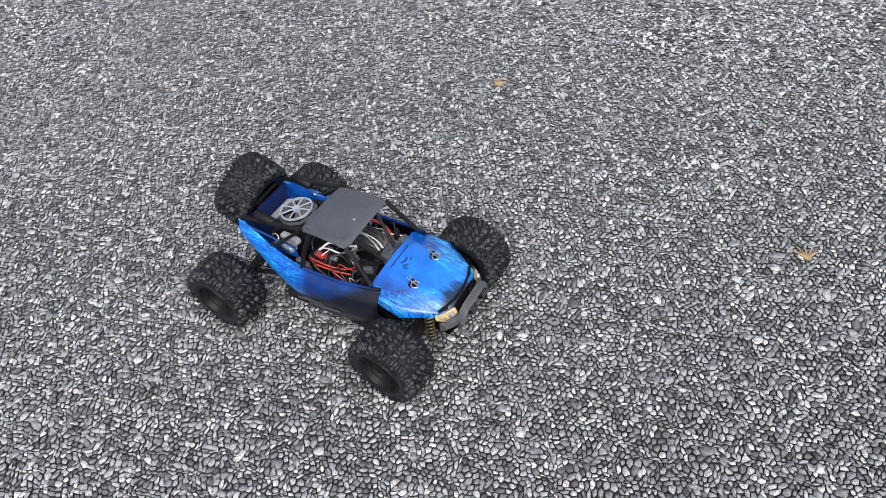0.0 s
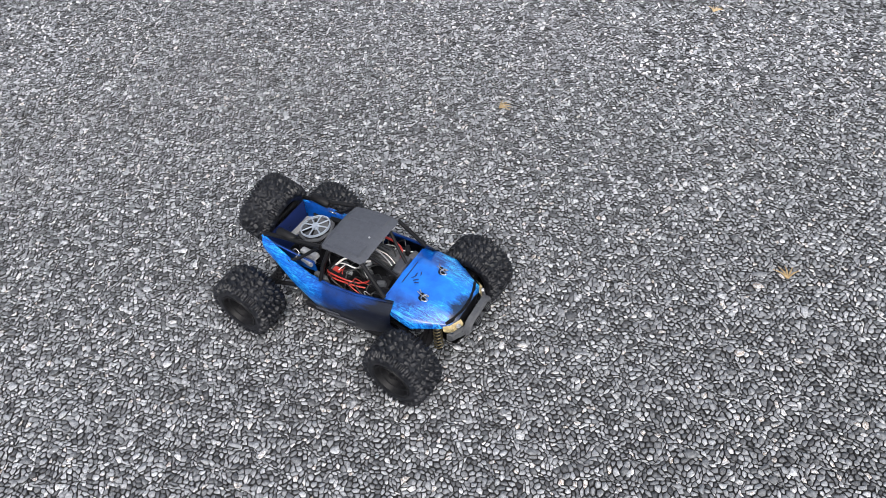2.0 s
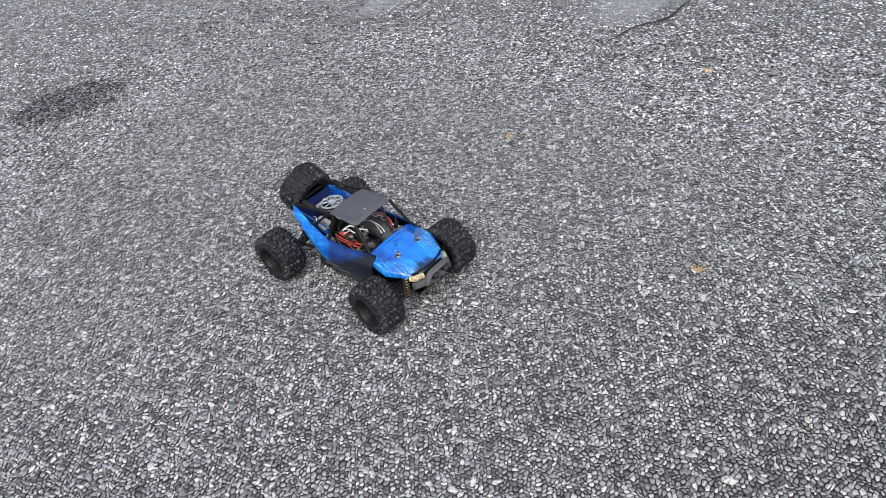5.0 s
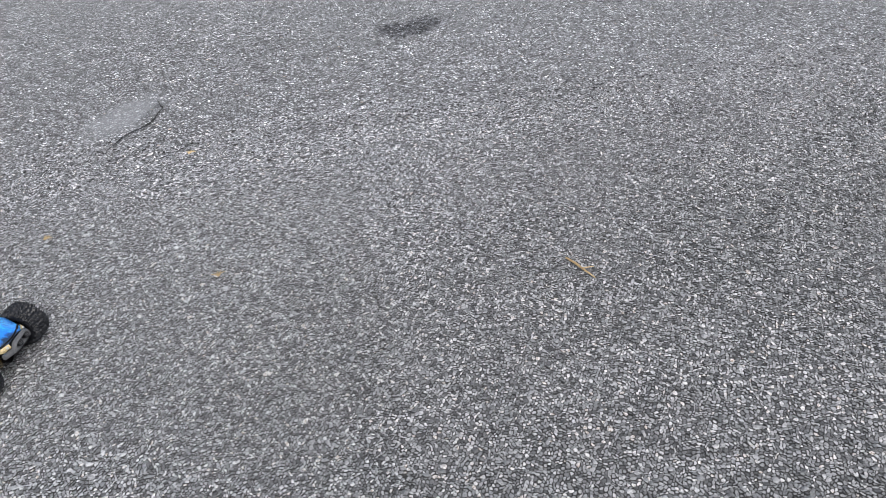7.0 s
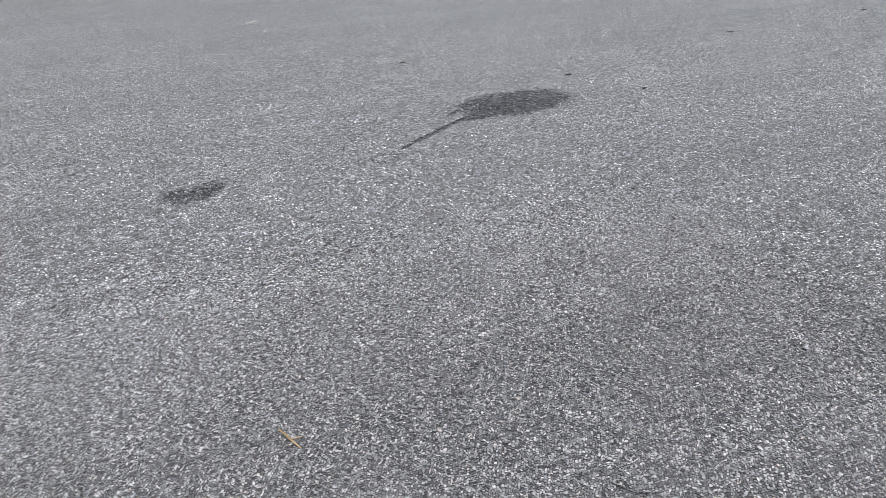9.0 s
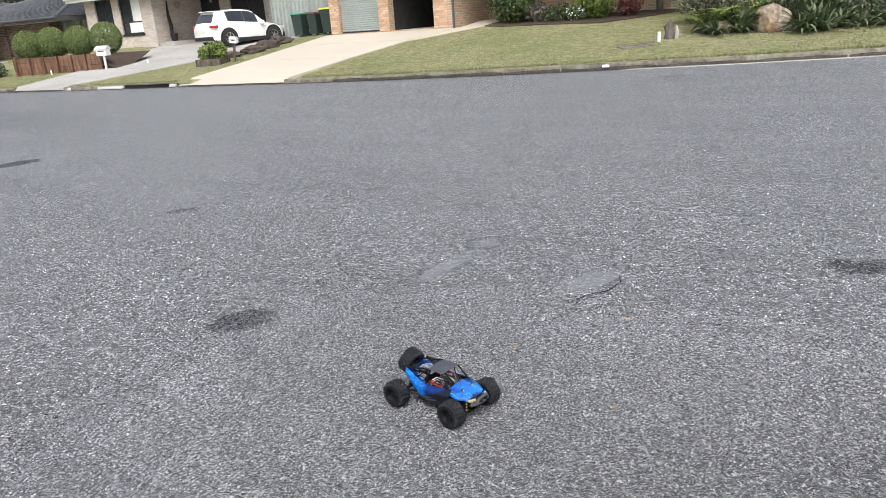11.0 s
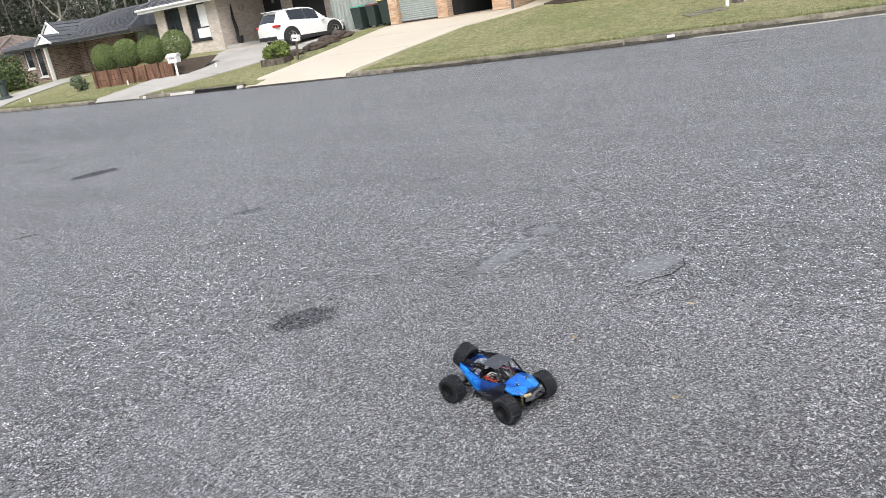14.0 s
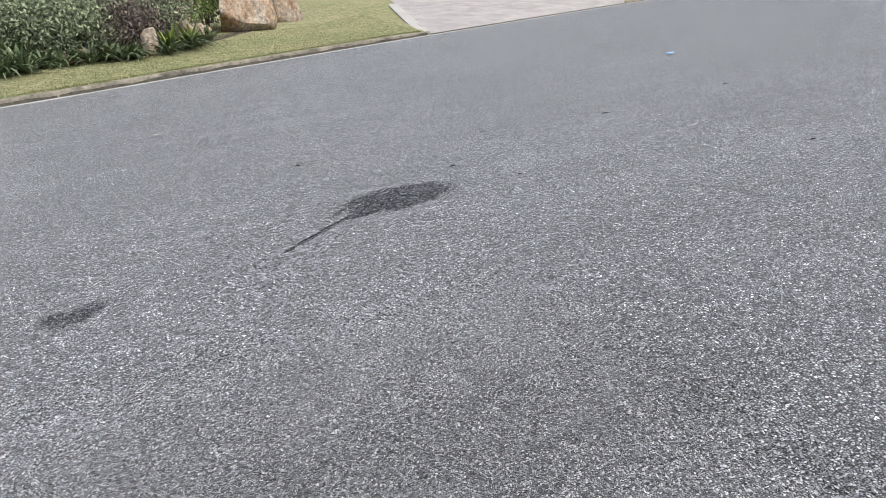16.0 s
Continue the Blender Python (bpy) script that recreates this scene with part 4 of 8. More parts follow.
# ---- houses ----
def tile_plane(bm, a, b, c, d, course=0.33):
    """A roof face from eave a-b to ridge d-c, as overlapping courses of tiles."""
    a, b, c, d = (Vector(p) for p in (a, b, c, d))
    n = max(2, round((d - a).length / course))
    nrm = (b - a).cross(d - a).normalized()
    if nrm.z < 0:
        nrm = -nrm
    for i in range(n):
        t0, t1 = i / n, min(1.0, (i + 1.06) / n)
        p = [a.lerp(d, t0), b.lerp(c, t0), b.lerp(c, t1), a.lerp(d, t1)]
        lift, up = nrm * 0.045, nrm * 0.01
        q = [p[0] + lift, p[1] + lift, p[2] + up, p[3] + up]
        vs = [bm.verts.new(v) for v in q] + [bm.verts.new(v) for v in (p[0] - nrm * 0.01, p[1] - nrm * 0.01)]
        bm.faces.new(vs[:4])
        bm.faces.new((vs[4], vs[5], vs[1], vs[0]))
        # tile joints as slim upright lips
        m = max(1, int((b - a).length / 0.6))
        for j in range(m):
            u = (j + 0.5 * (i % 2) + 0.25) / m
            s, e = q[0].lerp(q[1], u), q[3].lerp(q[2], u)
            w = (b - a).normalized() * 0.03
            r = [bm.verts.new(v) for v in (s - w, s + nrm * 0.028, s + w, e + w, e + nrm * 0.028, e - w)]
            bm.faces.new((r[0], r[1], r[4], r[5]))
            bm.faces.new((r[1], r[2], r[3], r[4]))


def hip_roof(parent, x0, x1, y0, y1, eave, ridge, mat, over=0.5, gable_left=False, gable_right=False, fascia=None):
    """A tiled roof with its ridge along x."""
    X0, X1, Y0, Y1 = x0 - over, x1 + over, y0 - over, y1 + over
    ym, run = (Y0 + Y1) / 2, (Y1 - Y0) / 2
    rl = X0 if gable_left else X0 + run
    rr = X1 if gable_right else X1 - run
    if rl > rr:
        rl = rr = (X0 + X1) / 2
    bm = B()
    tile_plane(bm, (X0, Y0, eave), (X1, Y0, eave), (rr, ym, ridge), (rl, ym, ridge))
    tile_plane(bm, (X1, Y1, eave), (X0, Y1, eave), (rl, ym, ridge), (rr, ym, ridge))
    if not gable_left:
        tile_plane(bm, (X0, Y1, eave), (X0, Y0, eave), (rl, ym, ridge), (rl, ym, ridge))
    if not gable_right:
        tile_plane(bm, (X1, Y0, eave), (X1, Y1, eave), (rr, ym, ridge), (rr, ym, ridge))
    roof = part("roof", bm, mat, parent)
    bm = B()
    for p, q in (((rl, ym, ridge), (rr, ym, ridge)), ((X0, Y0, eave), (rl, ym, ridge)), ((X1, Y0, eave), (rr, ym, ridge)), ((X0, Y1, eave), (rl, ym, ridge)), ((X1, Y1, eave), (rr, ym, ridge))):
        p, q = Vector(p), Vector(q)
        if (p - q).length > 0.1:
            tube(bm, [p + Vector((0, 0, 0.05)), q + Vector((0, 0, 0.05))], 0.09, 8)
    part("ridge_capping", bm, mat, roof)
    bm = B()
    span(bm, X0, X1, Y0 - 0.02, Y0 + 0.02, eave - 0.2, eave)
    span(bm, X0, X1, Y1 - 0.02, Y1 + 0.02, eave - 0.2, eave)
    span(bm, X0 - 0.02, X0 + 0.02, Y0 + 0.02, Y1 - 0.02, eave - 0.2, eave)
    span(bm, X1 - 0.02, X1 + 0.02, Y0 + 0.02, Y1 - 0.02, eave - 0.2, eave)
    part("fascia", bm, fascia or M_FASCIA, parent)
    bm = B()
    tube(bm, [(X0, Y0 - 0.07, eave - 0.04), (X1, Y0 - 0.07, eave - 0.04)], 0.06, 8)
    part("gutter", bm, fascia or M_FASCIA, parent)
    bm = B()
    span(bm, X0 + 0.03, X1 - 0.03, Y0 + 0.03, Y1 - 0.03, eave - 0.13, eave - 0.1)
    part("soffit", bm, M_WHITE, parent)
    return roof


def wall_x(bm, x0, x1, y, z0, z1, holes=(), thick=0.25):
    """A wall along x whose outer face lies at y, with openings (x0, x1, z0, z1) through it."""
    cuts = sorted({x0, x1, *[h[0] for h in holes], *[h[1] for h in holes]})
    for a, b in zip(cuts, cuts[1:]):
        mid = (a + b) / 2
        hs = sorted((h[2], h[3]) for h in holes if h[0] < mid < h[1])
        z = z0
        for lo, hi in hs:
            if lo > z:
                span(bm, a, b, y, y + thick, z, lo)
            z = hi
        if z < z1:
            span(bm, a, b, y, y + thick, z, z1)


def window(parent, x0, x1, y, z0, z1, mullions=1, frame=None, blind=None, rail=None):
    """A framed window in a wall that faces -y: frame, panes, sill and what hangs behind."""
    fm = frame or M_WHITE
    w = new("window")
    w.parent = parent
    bm = B()
    t = 0.055
    span(bm, x0, x1, y + 0.06, y + 0.14, z0, z0 + t)
    span(bm, x0, x1, y + 0.06, y + 0.14, z1 - t, z1)
    for i in range(mullions + 2):
        xm = x0 + (x1 - x0) * i / (mullions + 1)
        a = min(max(xm - t / 2, x0), x1 - t)
        span(bm, a, a + t, y + 0.062, y + 0.138, z0 + t, z1 - t)
    if rail:
        span(bm, x0 + t, x1 - t, y + 0.065, y + 0.135, z0 + rail, z0 + rail + 0.06)
    part("frame", bm, fm, w)
    for i in range(mullions + 1):
        a, b = x0 + (x1 - x0) * i / (mullions + 1) + t / 2, x0 + (x1 - x0) * (i + 1) / (mullions + 1) - t / 2
        bm = B()
        span(bm, a, b, y + 0.095, y + 0.103, z0 + t, z1 - t)
        part("pane", bm, M_GLASS, w)
        if blind and i in blind:
            bm = B()
            k = 12
            sheet(bm, [[(a + (b - a) * j / k, y + 0.086 - 0.008 * (j % 2), z) for j in range(k + 1)] for z in (z0 + t + (rail or 0) * 0, z1 - t)])
            part("curtain", bm, M_WHITE, w, "white curtain in the window")
    bm = B()
    span(bm, x0 - 0.05, x1 + 0.05, y - 0.05, y + 0.06, z0 - 0.09, z0)
    part("sill", bm, fm, w)
    return w


# the tan brick house with the double garage
G0, GY = 1.06, 22.98
house = thing("house", "tan brick house with two roller-door garages", "house")
DOORS = [(-16.85, -14.98, G0, G0 + 2.1), (-14.50, -12.55, G0, G0 + 2.1)]
bm = B()
wall_x(bm, -17.30, -11.75, GY, G0 - 0.3, G0 + 2.75, DOORS, 0.36)
span(bm, -17.30, -17.05, GY + 0.36, 30.0, G0 - 0.3, G0 + 2.75)
span(bm, -12.0, -11.75, GY + 0.36, 26.0, G0 - 0.3, G0 + 2.75)
span(bm, -17.05, -3.2, 34.0, 34.25, G0 - 0.3, G0 + 2.75)
part("garage_wall", bm, M_TAN, house)
FW = (-9.05, -6.35, G0 + 0.95, G0 + 2.2)
bm = B()
wall_x(bm, -11.75, -3.2, 26.0, G0 - 0.3, G0 + 2.75, [FW], 0.25)
span(bm, -3.45, -3.2, 26.25, 34.0, G0 - 0.3, G0 + 2.75)
part("front_wall", bm, M_TAN, house)
bm = B()
span(bm, -17.05, -12.0, GY + 0.36, 34.0, G0 - 0.3, G0 + 0.005)
part("garage_floor", bm, M_OLDDRIVE, house)
bm = B()
span(bm, -14.9, -14.62, GY + 0.4, 29.9, G0, G0 + 2.6)
span(bm, -17.05, -12.0, 29.4, 29.6, G0, G0 + 2.6)
span(bm, -17.0, -12.0, GY + 0.4, 29.4, G0 + 2.62, G0 + 2.7)
part("garage_lining", bm, M_LINING, house)
win = window(house, FW[0], FW[1], 26.0, FW[2], FW[3], 2, M_WHITE)
for k in range(14):
    bm = B()
    z = FW[2] + 0.1 + k * 0.08
    box(bm, ((FW[0] + FW[1]) / 2, 26.07, z), (2.5, 0.012, 0.055), 0, 1.0, 25)
    part("slat", bm, M_DARK, win)
hip_roof(house, -17.3, -3.2, GY, 34.25, G0 + 2.75, G0 + 5.0, M_ROOFTAN, 0.45)
# roller door, shut, of pressed slats
rd = new("garage_door")
rd.parent = house
tagged(rd, "shut grey-green steel roller door")
for k in range(26):
    bm = B()
    z0 = G0 + 0.05 + k * 0.079
    xs = (DOORS[0][0] + 0.02, DOORS[0][1] - 0.02)
    sheet(bm, [[(x, GY + 0.17 - d, z0 + h) for x in xs] for d, h in ((0.0, 0.0), (0.028, 0.012), (0.034, 0.04), (0.028, 0.066), (0.0, 0.079))])
    part("slat", bm, M_ROLLER, rd)
bm = B()
span(bm, DOORS[0][0] + 0.02, DOORS[0][1] - 0.02, GY + 0.13, GY + 0.19, G0 + 0.002, G0 + 0.055)
part("bottom_rail", bm, M_BLACKPL, rd)
bm = B()
span(bm, -15.99, -15.84, GY + 0.10, GY + 0.135, G0 + 1.28, G0 + 1.33)
part("handle", bm, M_BLACKPL, rd)
bm = B()
tube(bm, [(-14.45, GY + 0.3, G0 + 2.22), (-12.6, GY + 0.3, G0 + 2.22)], 0.16, 14)
part("rolled_door", bm, M_ROLLER, house, "rolled-up steel garage door")
bm = B()
tube(bm, [(-11.70, GY - 0.04, G0 - 0.05), (-11.70, GY - 0.04, G0 + 2.7)], 0.05, 8)
part("downpipe", bm, M_FASCIA, house, "dark brown downpipe")
# bricks of the three piers, proud of their mortar bed
m = Nodes("tan_pier_brick")
r = m.n("ObjectInfo").outputs["Random"]
g = m.noise(m.obj(), 60, 5, 0.7)
M_PIER = m.done(m.mix(1.0, m.ramp(r, [(0.0, (0.42, 0.27, 0.175)), (0.5, (0.50, 0.345, 0.235)), (1.0, (0.58, 0.43, 0.31))]), m.ramp(g, [(0.3, 0.85), (0.7, 1.12)]), 'MULTIPLY'), 0.85, 0, m.bump(g, 0.3, 0.004), 0.3)
BRICKS = {}
for w in (0.23, 0.11):
    bm = B()
    box(bm, (0, 0, 0), (w - 0.012, 0.03, 0.074))
    BRICKS[w] = mesh_of("brick", bm, M_PIER)
for px, wide in ((-17.30, 0.45), (-14.98, 0.48), (-12.55, 0.60)):
    for row in range(28):
        x, w = px + 0.008, (0.11 if row % 2 else 0.23)
        while x < px + wide - 0.06:
            w = w if x + w <= px + wide else 0.11
            o = new("brick", BRICKS[w])
            o.parent = house
            o.matrix_basis = pose(x + w / 2, GY - 0.004, G0 + 0.045 + row * 0.086)
            x, w = x + w, 0.23
# shelves and clutter seen in the open garage
shelf = thing("shelf", "dark metal shelf with boxes inside the open garage", "shelf", (-13.6, 29.0, G0 + 0.005))
for z in (0.05, 0.7, 1.35, 2.0):
    bm = B()
    box(bm, (0, 0, z), (1.6, 0.45, 0.03))
    part("board", bm, M_METAL, shelf)
for sx in (-0.78, 0.78):
    bm = B()
    box(bm, (sx, 0, 1.0), (0.04, 0.42, 2.0))
    part("upright", bm, M_METAL, shelf)
for x, y, s, hgt, mt in ((-13.05, 26.4, 0.4, 0.5, M_OLDDRIVE), (-12.6, 26.0, 0.3, 0.35, M_BINGREEN), (-14.1, 27.0, 0.5, 0.7, M_TARP)):
    bm = B()
    box(bm, (x, y, G0 + 0.005 + hgt / 2), (s, s * 0.8, hgt), 12, 0.95)
    solo("storage_box", bm, mt, "storage box standing on the garage floor", "box", group="boxes in the garage", bevel=0.015)
for x, y, w2, hgt, mt in ((-14.3, 28.6, 0.5, 1.5, M_METAL), (-12.5, 28.0, 0.45, 1.2, M_OLDDRIVE), (-13.2, 27.6, 0.7, 0.8, M_BLACKPL)):
    bm = B()
    box(bm, (x, y, G0 + 0.005 + hgt / 2), (w2, 0.4, hgt), 5, 0.97)
    solo("storage_cabinet", bm, mt, "upright cabinet standing in the dim garage", "cabinet", group="cabinets in the garage", bevel=0.01)
bm = B()
tube(bm, [(-13.62, 24.9, G0 + 0.006), (-13.62, 24.9, G0 + 0.55), (-13.62, 24.9, G0 + 0.8)], [0.03, 0.025, 0.05], 8)
solo("lawn_tool", bm, M_OLDDRIVE, "upright pale tool handle in the garage", "tool")

# the cream brick house
H0 = 1.18
house_b = thing("house", "cream brick house with a dark tiled roof", "house")
W1, W2 = (-30.95, -29.72, H0 + 0.45, H0 + 2.08), (-29.2, -27.75, H0 + 0.45, H0 + 2.08)
bm = B()
wall_x(bm, -31.7, -26.95, 22.5, H0 - 0.5, H0 + 2.25, [W1, W2], 0.25)
span(bm, -31.7, -31.45, 22.75, 32, H0 - 0.5, H0 + 2.25)
span(bm, -27.2, -26.95, 22.75, 25.3, H0 - 0.5, H0 + 2.25)
DR, GD = (-26.9, -25.6, H0, H0 + 2.1), (-24.9, -22.8, H0, H0 + 2.1)
wall_x(bm, -26.95, -22.2, 25.3, H0 - 0.5, H0 + 2.25, [DR, GD], 0.25)
span(bm, -22.45, -22.2, 25.55, 32, H0 - 0.5, H0 + 2.25)
part("wall", bm, M_CREAM, house_b)
w = window(house_b, *W1[:2], 22.5, *W1[2:], 1, M_BLACKPL, None, 0.42)
bm = B()
span(bm, W1[0] + 0.06, W1[1] - 0.06, 22.54, 22.56, W1[2] + 0.06, W1[2] + 0.42)
part("panel", bm, M_WHITE, w, "white panel under the window")
w = window(house_b, *W2[:2], 22.5, *W2[2:], 1, M_BLACKPL, (1,), 0.5)
bm = B()
span(bm, W2[0] + 0.5, W2[1] - 0.06, 22.54, 22.56, W2[2] + 0.06, W2[2] + 0.5)
part("panel", bm, M_WHITE, w, "white panel under the window")
bm = B()
span(bm, DR[0], DR[1], 25.38, 25.43, DR[2], DR[3])
door = part("door", bm, M_DARK, house_b, "dark security screen door")
bm = B()
lathe(bm, [(0.0, 0), (0.09, 0.0), (0.09, 0.02), (0.0, 0.02)], (-26.2, 25.38, H0 + 1.7), (0, -1, 0), 16)
part("wreath", bm, M_METAL, door, "pale round door ornament")
bm = B()
span(bm, GD[0], GD[1], 25.4, 25.44, GD[2], GD[3])
part("garage_door", bm, M_DARK, house_b, "dark tinted sliding door")
bm = B()
for q in (GD[0], (GD[0] + GD[1]) / 2, GD[1] - 0.05):
    span(bm, q, q + 0.05, 25.37, 25.398, GD[2], GD[3])
part("door_frame", bm, M_BLACKPL, house_b)
bm = B()
lathe(bm, [(0.10, 0.0), (0.15, 0.0), (0.16, 0.03), (0.13, 0.05), (0.10, 0.03)], (-26.94, 23.95, H0 + 1.62), (1, 0, 0), 20, True)
solo("wall_wreath", bm, M_OLDDRIVE, "round grey wreath hung on the brick wall", "wreath")
bm = B()
tube(bm, [(-26.85, 23.3, H0 + 0.2), (-26.84, 23.32, H0 + 0.7), (-26.88, 23.28, H0 + 1.2), (-26.87, 23.3, H0 + 1.8)], [0.05, 0.09, 0.06, 0.03], 8)
solo("wall_ornament", bm, M_DARK, "tall dark carved ornament against the brick wall", "ornament", smooth=50)
for x, y, s in ((-26.72, 23.3, 1.2), (-26.7, 24.7, 0.8)):
    bm = B()
    lathe(bm, [(0.0, 0), (0.11 * s, 0), (0.15 * s, 0.28 * s), (0.13 * s, 0.28 * s), (0.1 * s, 0.1)], (x, y, H0 + 0.012), (0, 0, 1), 18)
    solo("plant_pot", bm, M_BLACKPL, "black round plant pot beside the wall", "plant pot", group="pots by the door", smooth=40)
hip_roof(house_b, -31.7, -22.2, 22.5, 32.0, H0 + 2.25, H0 + 4.6, M_ROOFGREY, 0.55, fascia=M_WHITE)
bm = B()
slab(bm, [(-26.94, 22.6), (-26.0, 22.6), (-25.4, 24.4), (-21.4, 24.8), (-21.4, 25.29), (-26.94, 25.29)], H0 - 0.4, H0 + 0.01)
solo("porch_slab", bm, M_OLDDRIVE, "grey concrete porch before the cream house", "porch", "structure")

# the sheet-steel fence between the two houses
fence = thing("sheet_fence", "grey-green ribbed steel fence between two houses", "fence", kind="structure")
for i in range(4):
    x0, x1 = -21.75 + i * 1.08, -21.75 + (i + 1) * 1.08 - 0.03
    bm = B()
    k = 20
    sheet(bm, [[(x0 + (x1 - x0) * j / k, 24.6 + (0.02 if j % 4 < 2 else -0.015), z) for j in range(k + 1)] for z in (gh(-19, 24) - 0.1, H0 + 1.75)])
    part("panel", bm, M_FENCE, fence)
    bm = B()
    box(bm, (x0 - 0.015, 24.6, H0 + 0.8), (0.05, 0.06, 1.95))
    part("post", bm, M_FENCE, fence)
bm = B()
span(bm, -21.8, -17.32, 24.57, 24.63, H0 + 1.75, H0 + 1.80)
part("rail", bm, M_FENCE, fence)

# the red-brown brick house with a grey tiled roof
C0 = 0.84
house_c = thing("house", "red-brown brick house with grey tiled roof", "house")
CW = [(-44.6, -43.7, C0 + 0.65, C0 + 1.75), (-43.35, -42.5, C0 + 0.1, C0 + 1.75)]
bm = B()
wall_x(bm, -45.3, -41.6, 22.0, C0 - 0.4, C0 + 1.85, CW)
span(bm, -41.85, -41.6, 22.25, 23.8, C0 - 0.4, C0 + 1.85)
wall_x(bm, -41.6, -36.8, 23.8, C0 - 0.4, C0 + 1.85, [(-40.9, -38.2, C0, C0 + 1.75)])
span(bm, -37.05, -36.8, 24.05, 30, C0 - 0.4, C0 + 1.85)
span(bm, -45.3, -45.05, 22.25, 30, C0 - 0.4, C0 + 1.85)
part("wall", bm, M_RED, house_c)
for q in CW:
    window(house_c, *q[:2], 22.0, *q[2:], 0, M_WHITE)
# recessed brick-coloured panel added for plain wall; there is no garage opening
bm = B()
span(bm, -40.9, -38.2, 23.9, 23.95, C0, C0 + 1.75)
part("garage_door", bm, M_RED, house_c, "recessed brick-coloured wall panel")
for x in (-41.5,):
    bm = B()
    box(bm, (x, 21.75, C0 + 0.85), (0.16, 0.16, 2.1))
    part("porch_post", bm, M_WHITE, house_c)
hip_roof(house_c, -45.3, -33.0, 22.0, 31.0, C0 + 1.85, C0 + 3.15, M_ROOFGREY, 0.5)


def gable_front(x0, x1, xm, y, zb, zt):
    """White boards that close a small gable, with barge boards along its slopes."""
    bm = B()
    f = [bm.verts.new(p) for p in ((x0, y - 0.03, zb), (x1, y - 0.03, zb), (xm, y - 0.03, zt))]
    g = [bm.verts.new(p) for p in ((x0, y + 0.05, zb), (x1, y + 0.05, zb), (xm, y + 0.05, zt))]
    bm.faces.new(f)
    bm.faces.new(g[::-1])
    for i in range(3):
        j = (i + 1) % 3
        bm.faces.new((f[i], g[i], g[j], f[j]))
    part("gable_board", bm, M_WHITE, house_c, "white triangular gable board")
    for xe in (x0, x1):
        bm = B()
        tube(bm, [(xe + (xe - xm) * 0.12, y - 0.08, zb - 0.02), (xm, y - 0.08, zt + 0.1)], 0.07, 4)
        part("barge_board", bm, M_WHITE, house_c)


bm = B()
X0, X1, XM, YF = -41.15, -39.35, -40.25, 21.1
tile_plane(bm, (X0, 25.0, C0 + 1.8), (X0, YF, C0 + 1.8), (XM, YF, C0 + 2.3), (XM, 25.5, C0 + 2.3))
tile_plane(bm, (X1, YF, C0 + 1.8), (X1, 25.0, C0 + 1.8), (XM, 25.5, C0 + 2.3), (XM, YF, C0 + 2.3))
part("porch_roof", bm, M_ROOFGREY, house_c)
gable_front(X0 + 0.12, X1 - 0.12, XM, YF, C0 + 1.82, C0 + 2.22)

# the dutch gable on its roof and the grey fence beside it
bm = B()
X0, X1, XM, YF = -43.85, -41.65, -42.75, 23.0
tile_plane(bm, (X0, 26.0, C0 + 2.28), (X0, YF, C0 + 2.28), (XM, YF, C0 + 3.05), (XM, 26.0, C0 + 3.05))
tile_plane(bm, (X1, YF, C0 + 2.28), (X1, 26.0, C0 + 2.28), (XM, 26.0, C0 + 3.05), (XM, YF, C0 + 3.05))
part("upper_gable", bm, M_ROOFGREY, house_c)
gable_front(X0 + 0.12, X1 - 0.12, XM, YF, C0 + 2.32, C0 + 2.96)
side_fence = thing("sheet_fence", "grey ribbed steel fence behind clipped bushes", "fence", kind="structure")
for i in range(3):
    x0, x1 = -36.3 + i * 1.5, -36.3 + (i + 1) * 1.5 - 0.03
    bm = B()
    k = 24
    sheet(bm, [[(x0 + (x1 - x0) * j / k, 24.3 + (0.02 if j % 4 < 2 else -0.015), z) for j in range(k + 1)] for z in (0.7, 2.55)])
    part("panel", bm, M_FENCE, side_fence)
    bm = B()
    box(bm, (x0 - 0.015, 24.3, 1.65), (0.06, 0.06, 1.9))
    part("post", bm, M_FENCE, side_fence)
bm = B()
tube(bm, [(-38.2, 27.0, C0 + 2.9), (-38.2, 27.0, C0 + 3.9)], 0.04, 8)
part("roof_vent_pipe", bm, M_METAL, house_c)

# the farther house with a faded brown roof
D0 = 1.15
house_d = thing("house", "low house with faded brown tiled roof", "house")
DW = [(-57.2, -55.9, D0 + 0.3, D0 + 1.5), (-60.5, -59.4, D0 + 0.3, D0 + 1.5)]
bm = B()
wall_x(bm, -62.0, -52.0, 24.0, D0 - 0.5, D0 + 1.6, DW)
span(bm, -52.25, -52.0, 24.25, 29, D0 - 0.5, D0 + 1.6)
span(bm, -62.0, -61.75, 24.25, 29, D0 - 0.5, D0 + 1.6)
part("wall", bm, M_CREAM, house_d)
for q in DW:
    window(house_d, *q[:2], 24.0, *q[2:], 1, M_WHITE)
for x in (-61.5, -58.3, -54.6):
    bm = B()
    box(bm, (x, 23.7, D0 + 0.6), (0.14, 0.14, 1.9))
    part("post", bm, M_WHITE, house_d)
hip_roof(house_d, -62.0, -52.0, 24.0, 29.0, D0 + 1.5, D0 + 2.7, M_ROOFTAN, 0.6)


